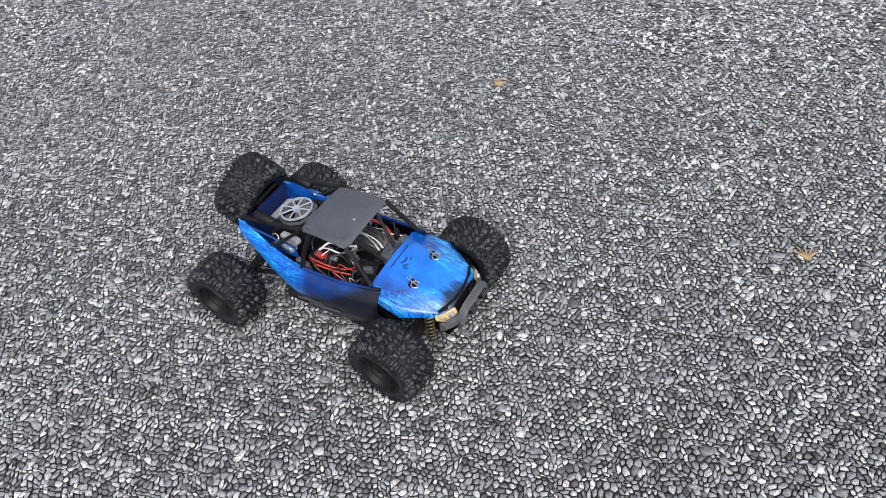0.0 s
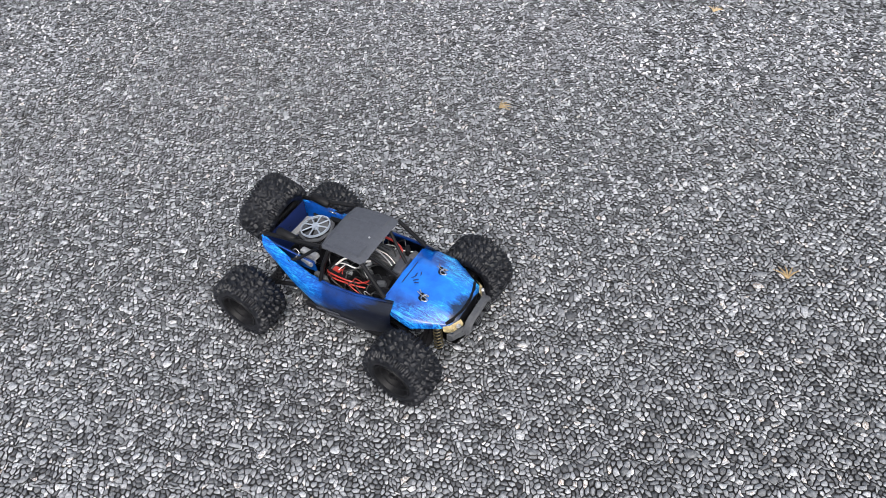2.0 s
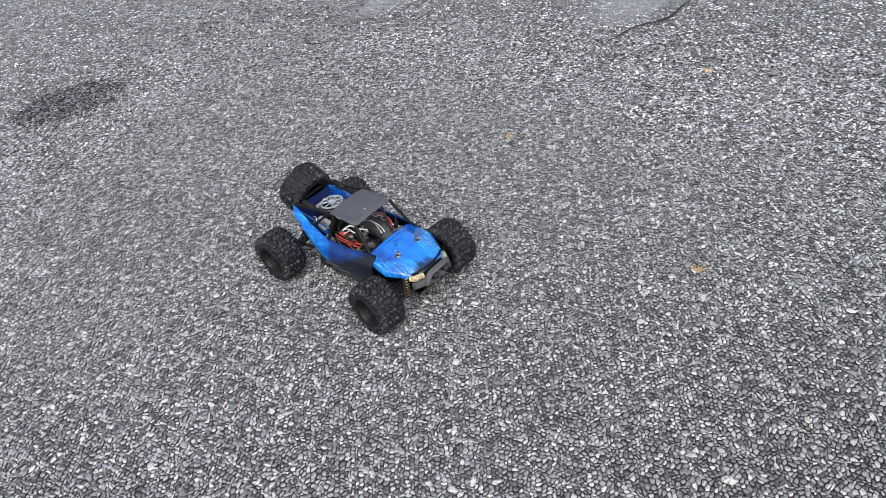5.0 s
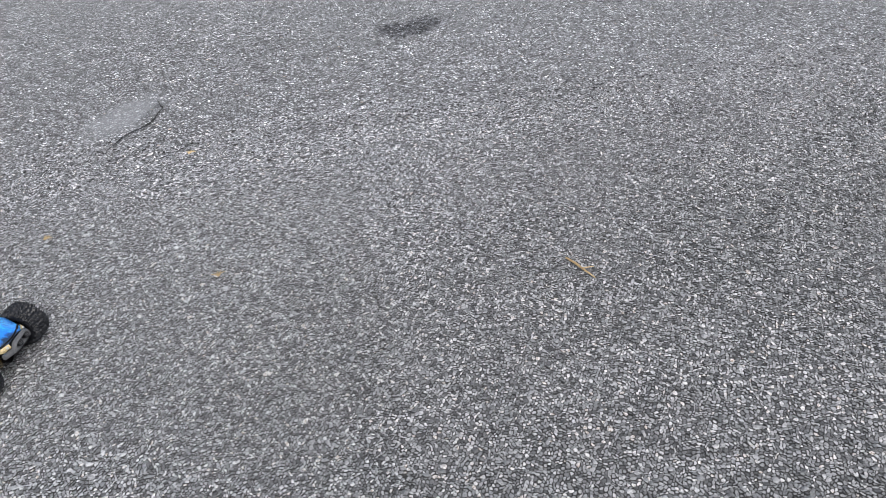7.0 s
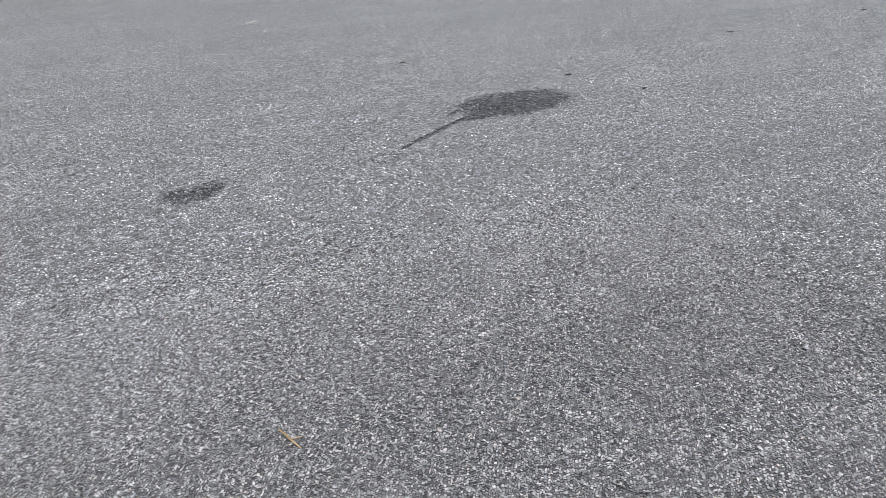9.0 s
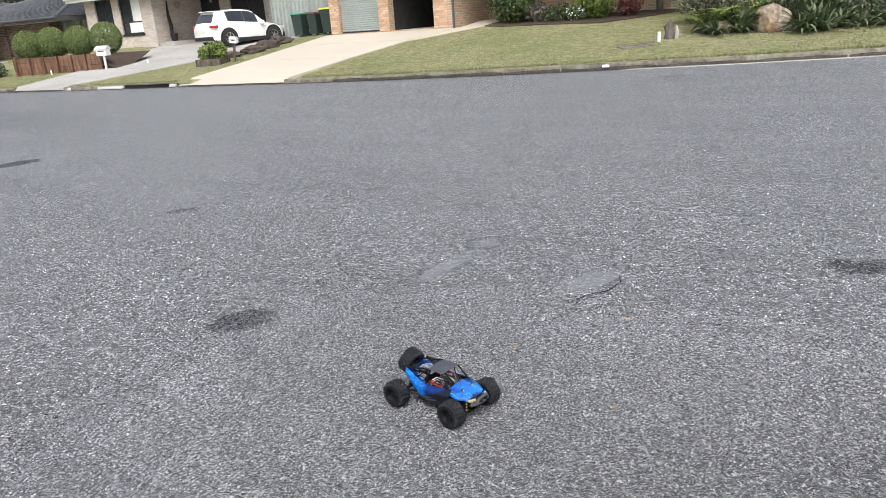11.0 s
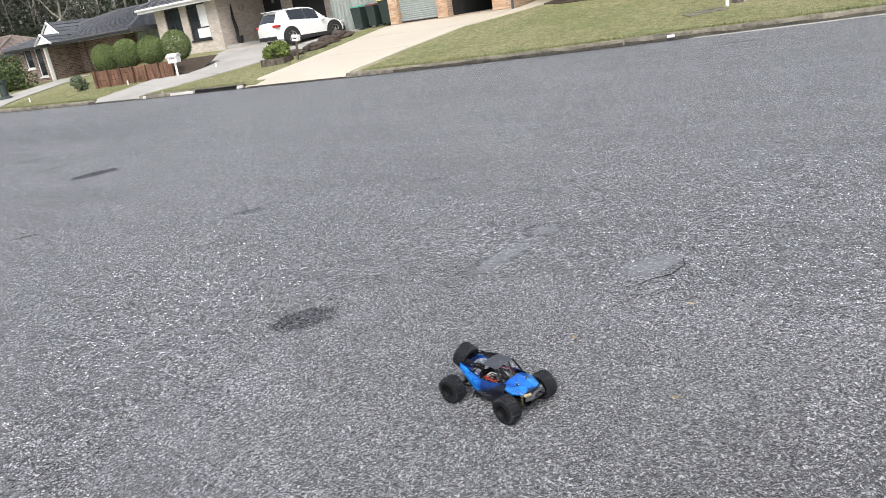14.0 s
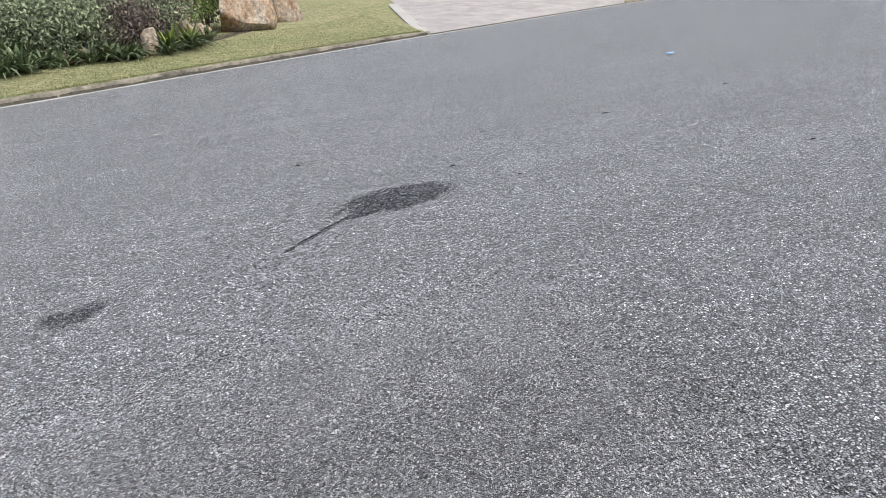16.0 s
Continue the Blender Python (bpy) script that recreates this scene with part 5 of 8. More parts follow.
# ---- vehicles ----
def wheel(parent, x, y, r, w, out, rim_mat=None, spokes=5):
    """A road wheel about (x, y, r) whose outer side looks along out (+1 or -1 in y)."""
    h = thing("wheel", "", "")
    h.parent = parent
    h.matrix_basis = pose(x, y, r)
    bm = B()
    lathe(bm, [(r * 0.66, -w / 2), (r * 0.92, -w / 2), (r, -w * 0.38), (r, w * 0.38), (r * 0.92, w / 2), (r * 0.66, w / 2)], (0, 0, 0), (0, 1, 0), 28, True)
    part("tyre", bm, M_TYRE, h, smooth=40)
    bm = B()
    lathe(bm, [(r * 0.66, -w * 0.4), (r * 0.67, out * w * 0.44), (r * 0.60, out * w * 0.40), (r * 0.58, 0)], (0, 0, 0), (0, 1, 0), 28)
    for i in range(spokes):
        a = 2 * math.pi * i / spokes
        box(bm, (math.cos(a) * r * 0.34, out * w * 0.36, math.sin(a) * r * 0.34), (r * 0.62, w * 0.12, r * 0.17), 0, 1, 0, -math.degrees(a))
    lathe(bm, [(0, out * w * 0.43), (r * 0.14, out * w * 0.43), (r * 0.16, out * w * 0.2)], (0, 0, 0), (0, 1, 0), 14)
    part("rim", bm, rim_mat or M_CHROME, h)
    return h


# body sections from tail to nose: place along the length, width, foot, belt line, top, width at the top
SUV_FORM = [(0, 0.8, 0.24, 0.5, 0.56, 0.7), (0.012, 0.9, 0.17, 0.54, 0.6, 0.8), (0.03, 0.94, 0.15, 0.57, 0.66, 0.82), (0.085, 0.97, 0.14, 0.63, 0.89, 0.74), (0.1, 0.975, 0.14, 0.69, 0.945, 0.73), (0.16, 0.985, 0.14, 0.691, 0.975, 0.725),
            (0.21, 1, 0.14, 0.682, 0.99, 0.73), (0.3, 1, 0.135, 0.669, 1, 0.735), (0.42, 1, 0.13, 0.65, 0.995, 0.735), (0.44, 1, 0.13, 0.643, 0.99, 0.735), (0.53, 1, 0.13, 0.627, 0.97, 0.73), (0.6, 1, 0.13, 0.614, 0.92, 0.715),
            (0.73, 0.99, 0.13, 0.57, 0.62, 0.8), (0.8, 0.98, 0.13, 0.525, 0.58, 0.8), (0.91, 0.95, 0.13, 0.485, 0.53, 0.78), (0.97, 0.87, 0.15, 0.43, 0.46, 0.7), (1, 0.7, 0.2, 0.36, 0.39, 0.6)]
WAGON_FORM = [(0.0, 0.86, 0.24, 0.50, 0.58, 0.78), (0.012, 0.94, 0.19, 0.57, 0.63, 0.83), (0.02, 0.96, 0.17, 0.59, 0.66, 0.83), (0.05, 0.98, 0.16, 0.60, 0.93, 0.79), (0.06, 0.98, 0.16, 0.60, 0.97, 0.79), (0.12, 1.0, 0.16, 0.60, 0.99, 0.78),
              (0.15, 1.0, 0.16, 0.60, 0.995, 0.78), (0.30, 1.0, 0.16, 0.60, 1.0, 0.78), (0.42, 1.0, 0.16, 0.60, 1.0, 0.78), (0.44, 1.0, 0.16, 0.60, 0.995, 0.78), (0.55, 1.0, 0.16, 0.60, 0.985, 0.775), (0.62, 1.0, 0.16, 0.60, 0.95, 0.76),
              (0.71, 0.99, 0.16, 0.60, 0.65, 0.82), (0.80, 0.98, 0.16, 0.58, 0.63, 0.84), (0.92, 0.96, 0.16, 0.55, 0.60, 0.82), (0.98, 0.92, 0.18, 0.50, 0.54, 0.78), (1.0, 0.84, 0.22, 0.42, 0.46, 0.72)]
UTE_FORM = [(0.0, 0.88, 0.24, 0.50, 0.56, 0.80), (0.01, 0.94, 0.20, 0.56, 0.60, 0.86), (0.02, 0.96, 0.18, 0.58, 0.61, 0.88), (0.38, 1.0, 0.16, 0.58, 0.61, 0.88), (0.40, 1.0, 0.16, 0.58, 0.66, 0.84), (0.42, 1.0, 0.16, 0.59, 0.97, 0.77),
            (0.43, 1.0, 0.16, 0.59, 0.985, 0.77), (0.48, 1.0, 0.16, 0.59, 1.0, 0.77), (0.53, 1.0, 0.16, 0.59, 1.0, 0.77), (0.55, 1.0, 0.16, 0.59, 0.995, 0.77), (0.60, 1.0, 0.16, 0.59, 0.985, 0.77), (0.65, 1.0, 0.16, 0.59, 0.95, 0.76),
            (0.74, 0.99, 0.16, 0.58, 0.63, 0.82), (0.82, 0.98, 0.16, 0.56, 0.60, 0.84), (0.92, 0.96, 0.16, 0.53, 0.57, 0.82), (0.98, 0.92, 0.18, 0.48, 0.52, 0.78), (1.0, 0.84, 0.22, 0.40, 0.44, 0.72)]


def vehicle(label, category, at, rz, L, W, H, r, paint_mat, form, rims=None, name="car", rack=False):
    """A parked car facing +x: painted shell with its glass, wheels in dark arches, lamps, plates."""
    car = thing(name, label, category, at, rz)
    f, b, hw = L / 2, -L / 2, W / 2
    rows = []
    for u, w2, zb, belt, top, tw in form:
        w3, t3, zb, belt, top = hw * w2, hw * tw, zb * H, belt * H, top * H
        half = [(0.0, zb), (w3 * 0.82, zb), (w3 * 0.965, zb + 0.05 * H), (w3, zb + 0.55 * (belt - zb)), (w3 * 0.965, belt), (t3 * 1.0, max(top - 0.04 * H, belt + 0.005)), (t3 * 0.86, top), (0.0, top + 0.014 * H)]
        ring = half + [(-y, z) for y, z in half[-2:0:-1]]
        rows.append([(b + u * L, y, z) for y, z in ring])
    body, glass = B(), B()
    bv, gv = [[body.verts.new(p) for p in row] for row in rows], [[glass.verts.new(p) for p in row] for row in rows]
    n = len(rows[0])
    rear, screen = (4 if form is UTE_FORM else 2), 11
    for i in range(len(rows) - 1):
        for j in range(n):
            k = min(j, n - 1 - j)
            side = k == 4 and 6 <= i <= 10
            pane = side or (k == 6 and i in (rear, screen)) or (k == 5 and i == screen)
            q = gv if pane else bv
            (glass if pane else body).faces.new((q[i][j], q[i][(j + 1) % n], q[i + 1][(j + 1) % n], q[i + 1][j]))
    body.faces.new(bv[0][::-1])
    body.faces.new(bv[-1])
    for q in (body, glass):
        loose = [v for v in q.verts if not v.link_faces]
        bmesh.ops.delete(q, geom=loose, context='VERTS')
    part("body", body, paint_mat, car, smooth=28)
    part("glass", glass, M_CARGLASS, car, "dark tinted windows", smooth=25)
    for s in (-1, 1):
        for u in (0.215, 0.43, 0.605) if form is not UTE_FORM else (0.45, 0.54, 0.655):
            st = [np.interp(u, [q[0] for q in form], [q[c] for q in form]) for c in range(6)]
            bm = B()
            tube(bm, [(b + u * L, s * hw * 0.97 * st[1], st[3] * H), (b + u * L, s * hw * st[5], (st[4] - 0.04) * H)], 0.028, 6)
            part("pillar", bm, M_BLACKPL, car)
        u = 0.655
        bm = B()
        box(bm, (b + u * L, s * (hw + 0.07), H * 0.61), (0.12, 0.2, 0.14), s * -12, 0.85)
        part("wing_mirror", bm, paint_mat, car, bevel=0.03)
        bm = B()
        box(bm, (b + 0.115, s * hw * 0.86, H * 0.555), (0.26, hw * 0.33, 0.105), s * -28)
        part("tail_lamp", bm, M_TAIL, car, bevel=0.02)
        bm = B()
        box(bm, (f - 0.12, s * hw * 0.72, H * (0.45 if rack else 0.42)), (0.24, hw * 0.36, 0.14), s * -16)
        part("headlight", bm, M_LAMP, car, bevel=0.03)
        for xc in (f - L * 0.185, b + L * 0.20):
            out = [(xc + (r + 0.08) * math.cos(a), r + (r + 0.08) * math.sin(a)) for a in [math.radians(-18 + 216 * k / 16) for k in range(17)]]
            bm = B()
            lo = [bm.verts.new((x, s * (hw * 0.90), z)) for x, z in out]
            hi = [bm.verts.new((x, s * (hw * 1.004), z)) for x, z in out]
            bm.faces.new(lo[::-1])
            bm.faces.new(hi)
            for k in range(17):
                bm.faces.new((lo[k], lo[(k + 1) % 17], hi[(k + 1) % 17], hi[k]))
            part("wheel_arch", bm, M_BLACKPL, car)
            wheel(car, xc, s * (hw - 0.075), r, 0.215, s, rims)
        bm = B()
        box(bm, (0, s * hw * 0.955, form[9][2] * H + 0.05), (L * 0.46, 0.12, 0.15))
        part("side_skirt", bm, M_BLACKPL, car, bevel=0.02)
        bm = B()
        for x in (b + 0.36 * L, b + 0.53 * L):
            box(bm, (x, s * (hw * 0.985), H * 0.52), (0.16, 0.03, 0.025))
        part("door_handle", bm, paint_mat, car)
    bm = B()
    box(bm, (f - (0.0 if rack else 0.03), 0, H * (0.25 if rack else 0.22)), (0.16, W * (0.94 if rack else 0.80), H * 0.22 if rack else 0.2))
    part("front_bumper", bm, M_BLACKPL, car, bevel=0.03)
    bm = B()
    box(bm, (f - 0.03, 0, H * (0.43 if rack else 0.37)), (0.12, W * 0.46, 0.12))
    part("grille", bm, M_BLACKPL, car, bevel=0.02)
    bm = B()
    box(bm, (b + 0.05, 0, H * 0.235), (0.13, W * 0.84, 0.17))
    part("rear_bumper", bm, M_BLACKPL, car, bevel=0.03)
    for x, z in ((b - 0.004, H * 0.42), (f + 0.05, H * 0.23)):
        bm = B()
        box(bm, (x, 0, z), (0.012, 0.36, 0.12))
        part("number_plate", bm, M_PLATE, car)
    if rack:
        for s in (-1, 1):
            bm = B()
            tube(bm, [(b + 0.58 * L, s * hw * 0.6, H + 0.03), (b + 0.12 * L, s * hw * 0.6, H + 0.03)], 0.025, 6)
            part("roof_rail", bm, M_BLACKPL, car)
        bm = B()
        tube(bm, [(f + 0.08, -hw * 0.7, 0.45), (f + 0.1, -hw * 0.6, 0.75), (f + 0.1, hw * 0.6, 0.75), (f + 0.08, hw * 0.7, 0.45)], 0.04, 8)
        part("bull_bar", bm, M_BLACKPL, car)
    if form is SUV_FORM:
        bm = B()
        box(bm, (b + 0.085 * L, 0, H * 0.972), (0.22, W * 0.62, 0.03), 0, 0.9)
        part("spoiler", bm, paint_mat, car, bevel=0.01)
    return car


vehicle("white compact SUV parked on a concrete driveway", "car", (-21.75, 22.5, gh(-21.9, 22.0) + 0.02), 79, 3.58, 1.58, 1.42, 0.325, M_CARWHITE, SUV_FORM)
vehicle("white off-road wagon parked at the kerb", "car", (-53.3, 14.95, 0.0), -13, 4.5, 1.74, 1.55, 0.36, M_CARWHITE, WAGON_FORM, M_BLACKPL, rack=True)
vehicle("dark grey off-road wagon parked at the kerb", "car", (-63.9, 11.75, far_rise(-63.9)), -11, 4.3, 1.62, 1.5, 0.34, M_CARDARK, WAGON_FORM, M_BLACKPL, rack=True)
vehicle("white pickup parked on the other side of the street", "car", (-57.6, 4.3, far_rise(-57.6)), 178, 5.2, 1.86, 1.75, 0.38, M_CARWHITE, UTE_FORM)

# a runabout under its cover, on a trailer
boat = thing("boat", "small white open motor boat with teal seats on trailer", "boat", (-49.0, 16.6, gh(-49.0, 16.6) - 0.05), -22)
bm = B()
rows = []
for x, hw, zk, zg in ((-2.3, 0.95, 0.55, 1.25), (-1.0, 1.0, 0.5, 1.25), (0.6, 0.95, 0.5, 1.3), (1.7, 0.65, 0.6, 1.38), (2.5, 0.06, 0.95, 1.48)):
    rows.append([(x, -hw, zg), (x, -hw * 0.92, zk + 0.25), (x, 0, zk), (x, hw * 0.92, zk + 0.25), (x, hw, zg)])
vs = sheet(bm, rows)
bm.faces.new(vs[0])
part("hull", bm, M_CARWHITE, boat, smooth=45)
bm = B()
sheet(bm, [[(x, y, z) for y in (-hw, -hw * 0.5, 0, hw * 0.5, hw)] for x, hw, z in ((0.7, 0.9, 1.34), (1.2, 0.8, 1.40), (1.8, 0.58, 1.45), (2.4, 0.08, 1.49))])
part("foredeck", bm, M_CARWHITE, boat, smooth=45)
bm = B()
rows = [[(x, -hw, zg), (x, -hw * 0.6, zt), (x, 0, zt + 0.08), (x, hw * 0.6, zt), (x, hw, zg)] for x, hw, zt, zg in ((-2.3, 0.93, 1.30, 1.26), (-1.4, 0.98, 1.42, 1.26), (-0.5, 0.96, 1.50, 1.28), (0.1, 0.93, 1.40, 1.30))]
sheet(bm, rows)
part("cover", bm, M_TARP, boat, "pale fabric cover over the stern", smooth=45)
for s in (-1, 0, 1):
    bm = B()
    a, b = (s - 0.5) * 0.52, (s + 0.5) * 0.52
    fx = lambda y: 0.85 - 0.35 * abs(y)
    sheet(bm, [[(fx(a), a * 1.15, 1.38), (fx(b), b * 1.15, 1.38)], [(fx(a) - 0.25, a, 1.78), (fx(b) - 0.25, b, 1.78)]])
    bmesh.ops.solidify(bm, geom=bm.faces[:], thickness=0.02)
    part("windscreen", bm, M_SCREEN, boat, "pale tinted windscreen pane")
for s in (-1, 1):
    bm = B()
    tube(bm, [(-2.3, s * 0.97, 1.2), (-1.0, s * 1.02, 1.2), (0.6, s * 0.97, 1.25), (1.7, s * 0.67, 1.33), (2.48, s * 0.07, 1.44)], 0.05, 6)
    part("rubbing_strake", bm, M_WHITE, boat)
    bm = B()
    tube(bm, [(0.8, s * 0.85, 1.36), (1.2, s * 0.75, 1.66), (1.9, s * 0.5, 1.72), (2.45, s * 0.05, 1.74)], 0.02, 6)
    part("bow_rail", bm, M_METAL, boat)
bm = B()
box(bm, (0.35, 0.35, 1.5), (0.35, 0.5, 0.35), 0, 0.8)
part("console", bm, M_TEAL, boat, "dark teal seat and console", bevel=0.04)
bm = B()
for s in (-1, 1):
    box(bm, (0, s * 0.6, 0.42), (4.4, 0.07, 0.08))
box(bm, (3.0, 0, 0.42), (1.8, 0.07, 0.08))
part("trailer_frame", bm, M_METAL, boat)
for s in (-1, 1):
    wheel(boat, -0.6, s * 0.95, 0.29, 0.18, s)
bm = B()
box(bm, (-2.45, 0, 1.05), (0.35, 0.4, 0.75), 0, 0.8)
part("outboard_motor", bm, M_BLACKPL, boat, bevel=0.06)

# ---- wheelie bins by the garage ----
def wheelie_bin(label, x, y, rz, lid_mat, s):
    b = thing("wheelie_bin", label, "bin", (x, y, gh(x, y)), rz, "bins beside the garage")
    bm = B()
    sheet(bm, [[(-0.22 * s, -0.26 * s, 0.06), (0.22 * s, -0.26 * s, 0.06), (0.22 * s, 0.24 * s, 0.06), (-0.22 * s, 0.24 * s, 0.06)], [(-0.27 * s, -0.34 * s, 0.94 * s), (0.27 * s, -0.34 * s, 0.94 * s), (0.27 * s, 0.33 * s, 0.94 * s), (-0.27 * s, 0.33 * s, 0.94 * s)], [(-0.29 * s, -0.36 * s, 0.97 * s), (0.29 * s, -0.36 * s, 0.97 * s), (0.29 * s, 0.35 * s, 0.97 * s), (-0.29 * s, 0.35 * s, 0.97 * s)]], close=True)
    part("tub", bm, M_BINGREEN, b, bevel=0.015)
    bm = B()
    sheet(bm, [[(-0.30 * s, -0.38 * s, 0.975 * s), (0.30 * s, -0.38 * s, 0.975 * s), (0.30 * s, 0.38 * s, 0.985 * s), (-0.30 * s, 0.38 * s, 0.985 * s)], [(-0.26 * s, -0.32 * s, 1.03 * s), (0.26 * s, -0.32 * s, 1.03 * s), (0.26 * s, 0.34 * s, 1.06 * s), (-0.26 * s, 0.34 * s, 1.06 * s)]], close=True)
    top = [v for v in bm.verts if v.co.z > 1.02 * s]
    bm.faces.new(top)
    part("lid", bm, lid_mat, b, bevel=0.01)
    for q in (-0.25, 0.25):
        bm = B()
        lathe(bm, [(0.0, -0.025), (0.1, -0.025), (0.1, 0.025), (0.0, 0.025)], (q * s, 0.27 * s, 0.1), (1, 0, 0), 16)
        part("wheel", bm, M_TYRE, b)
    bm = B()
    tube(bm, [(-0.24 * s, 0.42 * s, 0.93 * s), (0.24 * s, 0.42 * s, 0.93 * s)], 0.018, 8)
    part("handle", bm, M_BLACKPL, b)
    return b


wheelie_bin("dark wheelie bin with green lid beside the garage", -19.25, 23.5, 4, M_LIDGREEN, 0.92)
wheelie_bin("dark wheelie bin with maroon lid beside the garage", -18.48, 23.55, -3, M_LIDRED, 0.88)
wheelie_bin("dark wheelie bin with yellow lid beside the garage", -17.75, 23.55, 2, M_LIDYELLOW, 0.98)


# ---- gardens ----
rng = np.random.default_rng(11)


def letterbox(x, y, rz, h, mat, post_mat, label, k=1.0, lean=0.0):
    b = thing("letterbox", label, "letterbox", (x, y, gh(x, y)), rz)
    b.matrix_basis = b.matrix_basis @ pose(0, 0, 0, 0, lean, 0)
    bm = B()
    tube(bm, [(0, 0, -0.1), (0, 0, h - 0.28 * k)], 0.045, 8)
    part("post", bm, post_mat, b)
    bm = B()
    box(bm, (0, 0, h - 0.18 * k), (0.40 * k, 0.30 * k, 0.24 * k))
    body = part("box", bm, mat, b, bevel=0.015)
    bm = B()
    sheet(bm, [[(-0.24 * k, -0.2 * k, h - 0.07 * k), (0.24 * k, -0.2 * k, h - 0.07 * k)], [(-0.24 * k, 0, h + 0.06 * k), (0.24 * k, 0, h + 0.06 * k)], [(-0.24 * k, 0.2 * k, h - 0.07 * k), (0.24 * k, 0.2 * k, h - 0.07 * k)]])
    bmesh.ops.solidify(bm, geom=bm.faces[:], thickness=0.012)
    part("roof", bm, mat, b)
    bm = B()
    box(bm, (0, -0.153 * k, h - 0.14 * k), (0.24 * k, 0.006, 0.03))
    part("slot", bm, M_DARK, body)
    return b


letterbox(-23.35, 16.95, 20, 0.80, M_WHITE, M_WHITE, "white letterbox with pitched lid on a post")
letterbox(-17.2, 17.4, 15, 0.80, M_WHITE, M_OLDTIMBER, "small white letterbox on a leaning dark timber post", 0.6, 7)


def bush(name, label, x, y, size, count, leaf, mat, clumps=1, z=None, group="", squash=1.0, long=1.0, rough=0.35, trunk=0.0):
    """A shrub: a few stems and a cloud of small leaves round one or more clumps."""
    z0 = gh(x, y) if z is None else z
    b = thing(name, label, "shrub" if name != "topiary" else "topiary bush", (x, y, z0), rng.random() * 360, group)
    if clumps == 1:
        cs, rs = [(0, 0, trunk + size * squash)], [size]
    else:
        cs, rs = [], []
        for i in range(clumps):
            a, q = rng.random() * 6.28, size * 0.75 * math.sqrt(rng.random())
            r = size * (0.42 + 0.3 * rng.random())
            cs.append((q * math.cos(a), q * math.sin(a), trunk + r * 0.7 + size * squash * rough * 2 * rng.random()))
            rs.append(r)
    me = leaf_cloud("foliage", cs, rs, count, leaf, mat, rng, squash, 0.62 if name != "topiary" else 0.88, long)
    f = new("foliage", me)
    f.parent = b
    bm = B()
    for i in range(4):
        a = i * 1.57 + rng.random()
        tube(bm, [(0.03 * math.cos(a), 0.03 * math.sin(a), -0.05), (0.2 * size * math.cos(a), 0.2 * size * math.sin(a), trunk + size * 0.6), (0.5 * size * math.cos(a), 0.5 * size * math.sin(a), trunk + size * squash)], [0.035, 0.025, 0.01], 6)
    part("stems", bm, M_BARK, b)
    return b


# four clipped balls behind a sleeper wall
for x, y, s in ((-27.08, 16.45, 0.53), (-26.44, 17.05, 0.56), (-25.55, 17.6, 0.55), (-24.65, 18.15, 0.59)):
    bush("topiary", "clipped round green bush behind a timber retaining wall", x, y, s, 9500, 0.030, M_TOPIARY, 1, 0.92, "clipped round bushes", 1.05, trunk=0.0)
wall = thing("retaining_wall", "rust-brown timber sleeper retaining wall round a garden bed", "retaining wall", kind="structure")
A, Z = Vector((-27.1, 15.85)), Vector((-23.5, 16.90))
d = (Z - A).normalized()
n = Vector((d.y, -d.x))
ang = math.degrees(math.atan2(d.y, d.x))
ztop = 1.0
for c in range(5):
    for k in range(2):
        p = A.lerp(Z, 0.25 + 0.5 * k)
        z = ztop - 0.09 - c * 0.19
        bm = B()
        box(bm, (p.x, p.y, z), ((Z - A).length / 2 - 0.01, 0.075, 0.183), ang)
        if z + 0.1 > gh(p.x, p.y):
            part("sleeper", bm, M_TIMBER, wall, bevel=0.008)
        else:
            bm.free()
for k in range(7):
    p = A.lerp(Z, k / 6) + n * 0.09
    z0 = gh(p.x, p.y) - 0.2
    bm = B()
    box(bm, (p.x, p.y, (z0 + ztop + 0.02) / 2), (0.11, 0.1, ztop + 0.02 - z0), ang)
    part("post", bm, M_TIMBER, wall, bevel=0.008)
q = Vector((-28.6, 18.2))
for c in range(5):
    m2 = A.lerp(q, 0.5)
    bm = B()
    box(bm, (m2.x, m2.y, ztop - 0.09 - c * 0.19), ((q - A).length, 0.075, 0.183), math.degrees(math.atan2(q.y - A.y, q.x - A.x)))
    part("sleeper", bm, M_TIMBER, wall, bevel=0.008)
bm = B()
sheet(bm, [[Vector((*Vector(a).lerp(Vector(b), k / 8), 0)) for k in range(9)] for a, b in (((-27.05, 15.9), (-22.9, 17.05)), ((-27.4, 16.6), (-23.1, 17.9)), ((-28.0, 17.5), (-23.5, 18.8)), ((-28.6, 18.6), (-24.0, 19.6)))])
for v in bm.verts:
    g = gh(v.co.x, v.co.y)
    v.co.z = max(g + 0.03, g + (ztop - 0.06 - g) * min(1.0, max(0.0, (-23.1 - v.co.x) / 0.9)))
solo("garden_bed", bm, M_MULCH, "raised bed of dark mulch behind the sleepers", "garden bed", "structure")

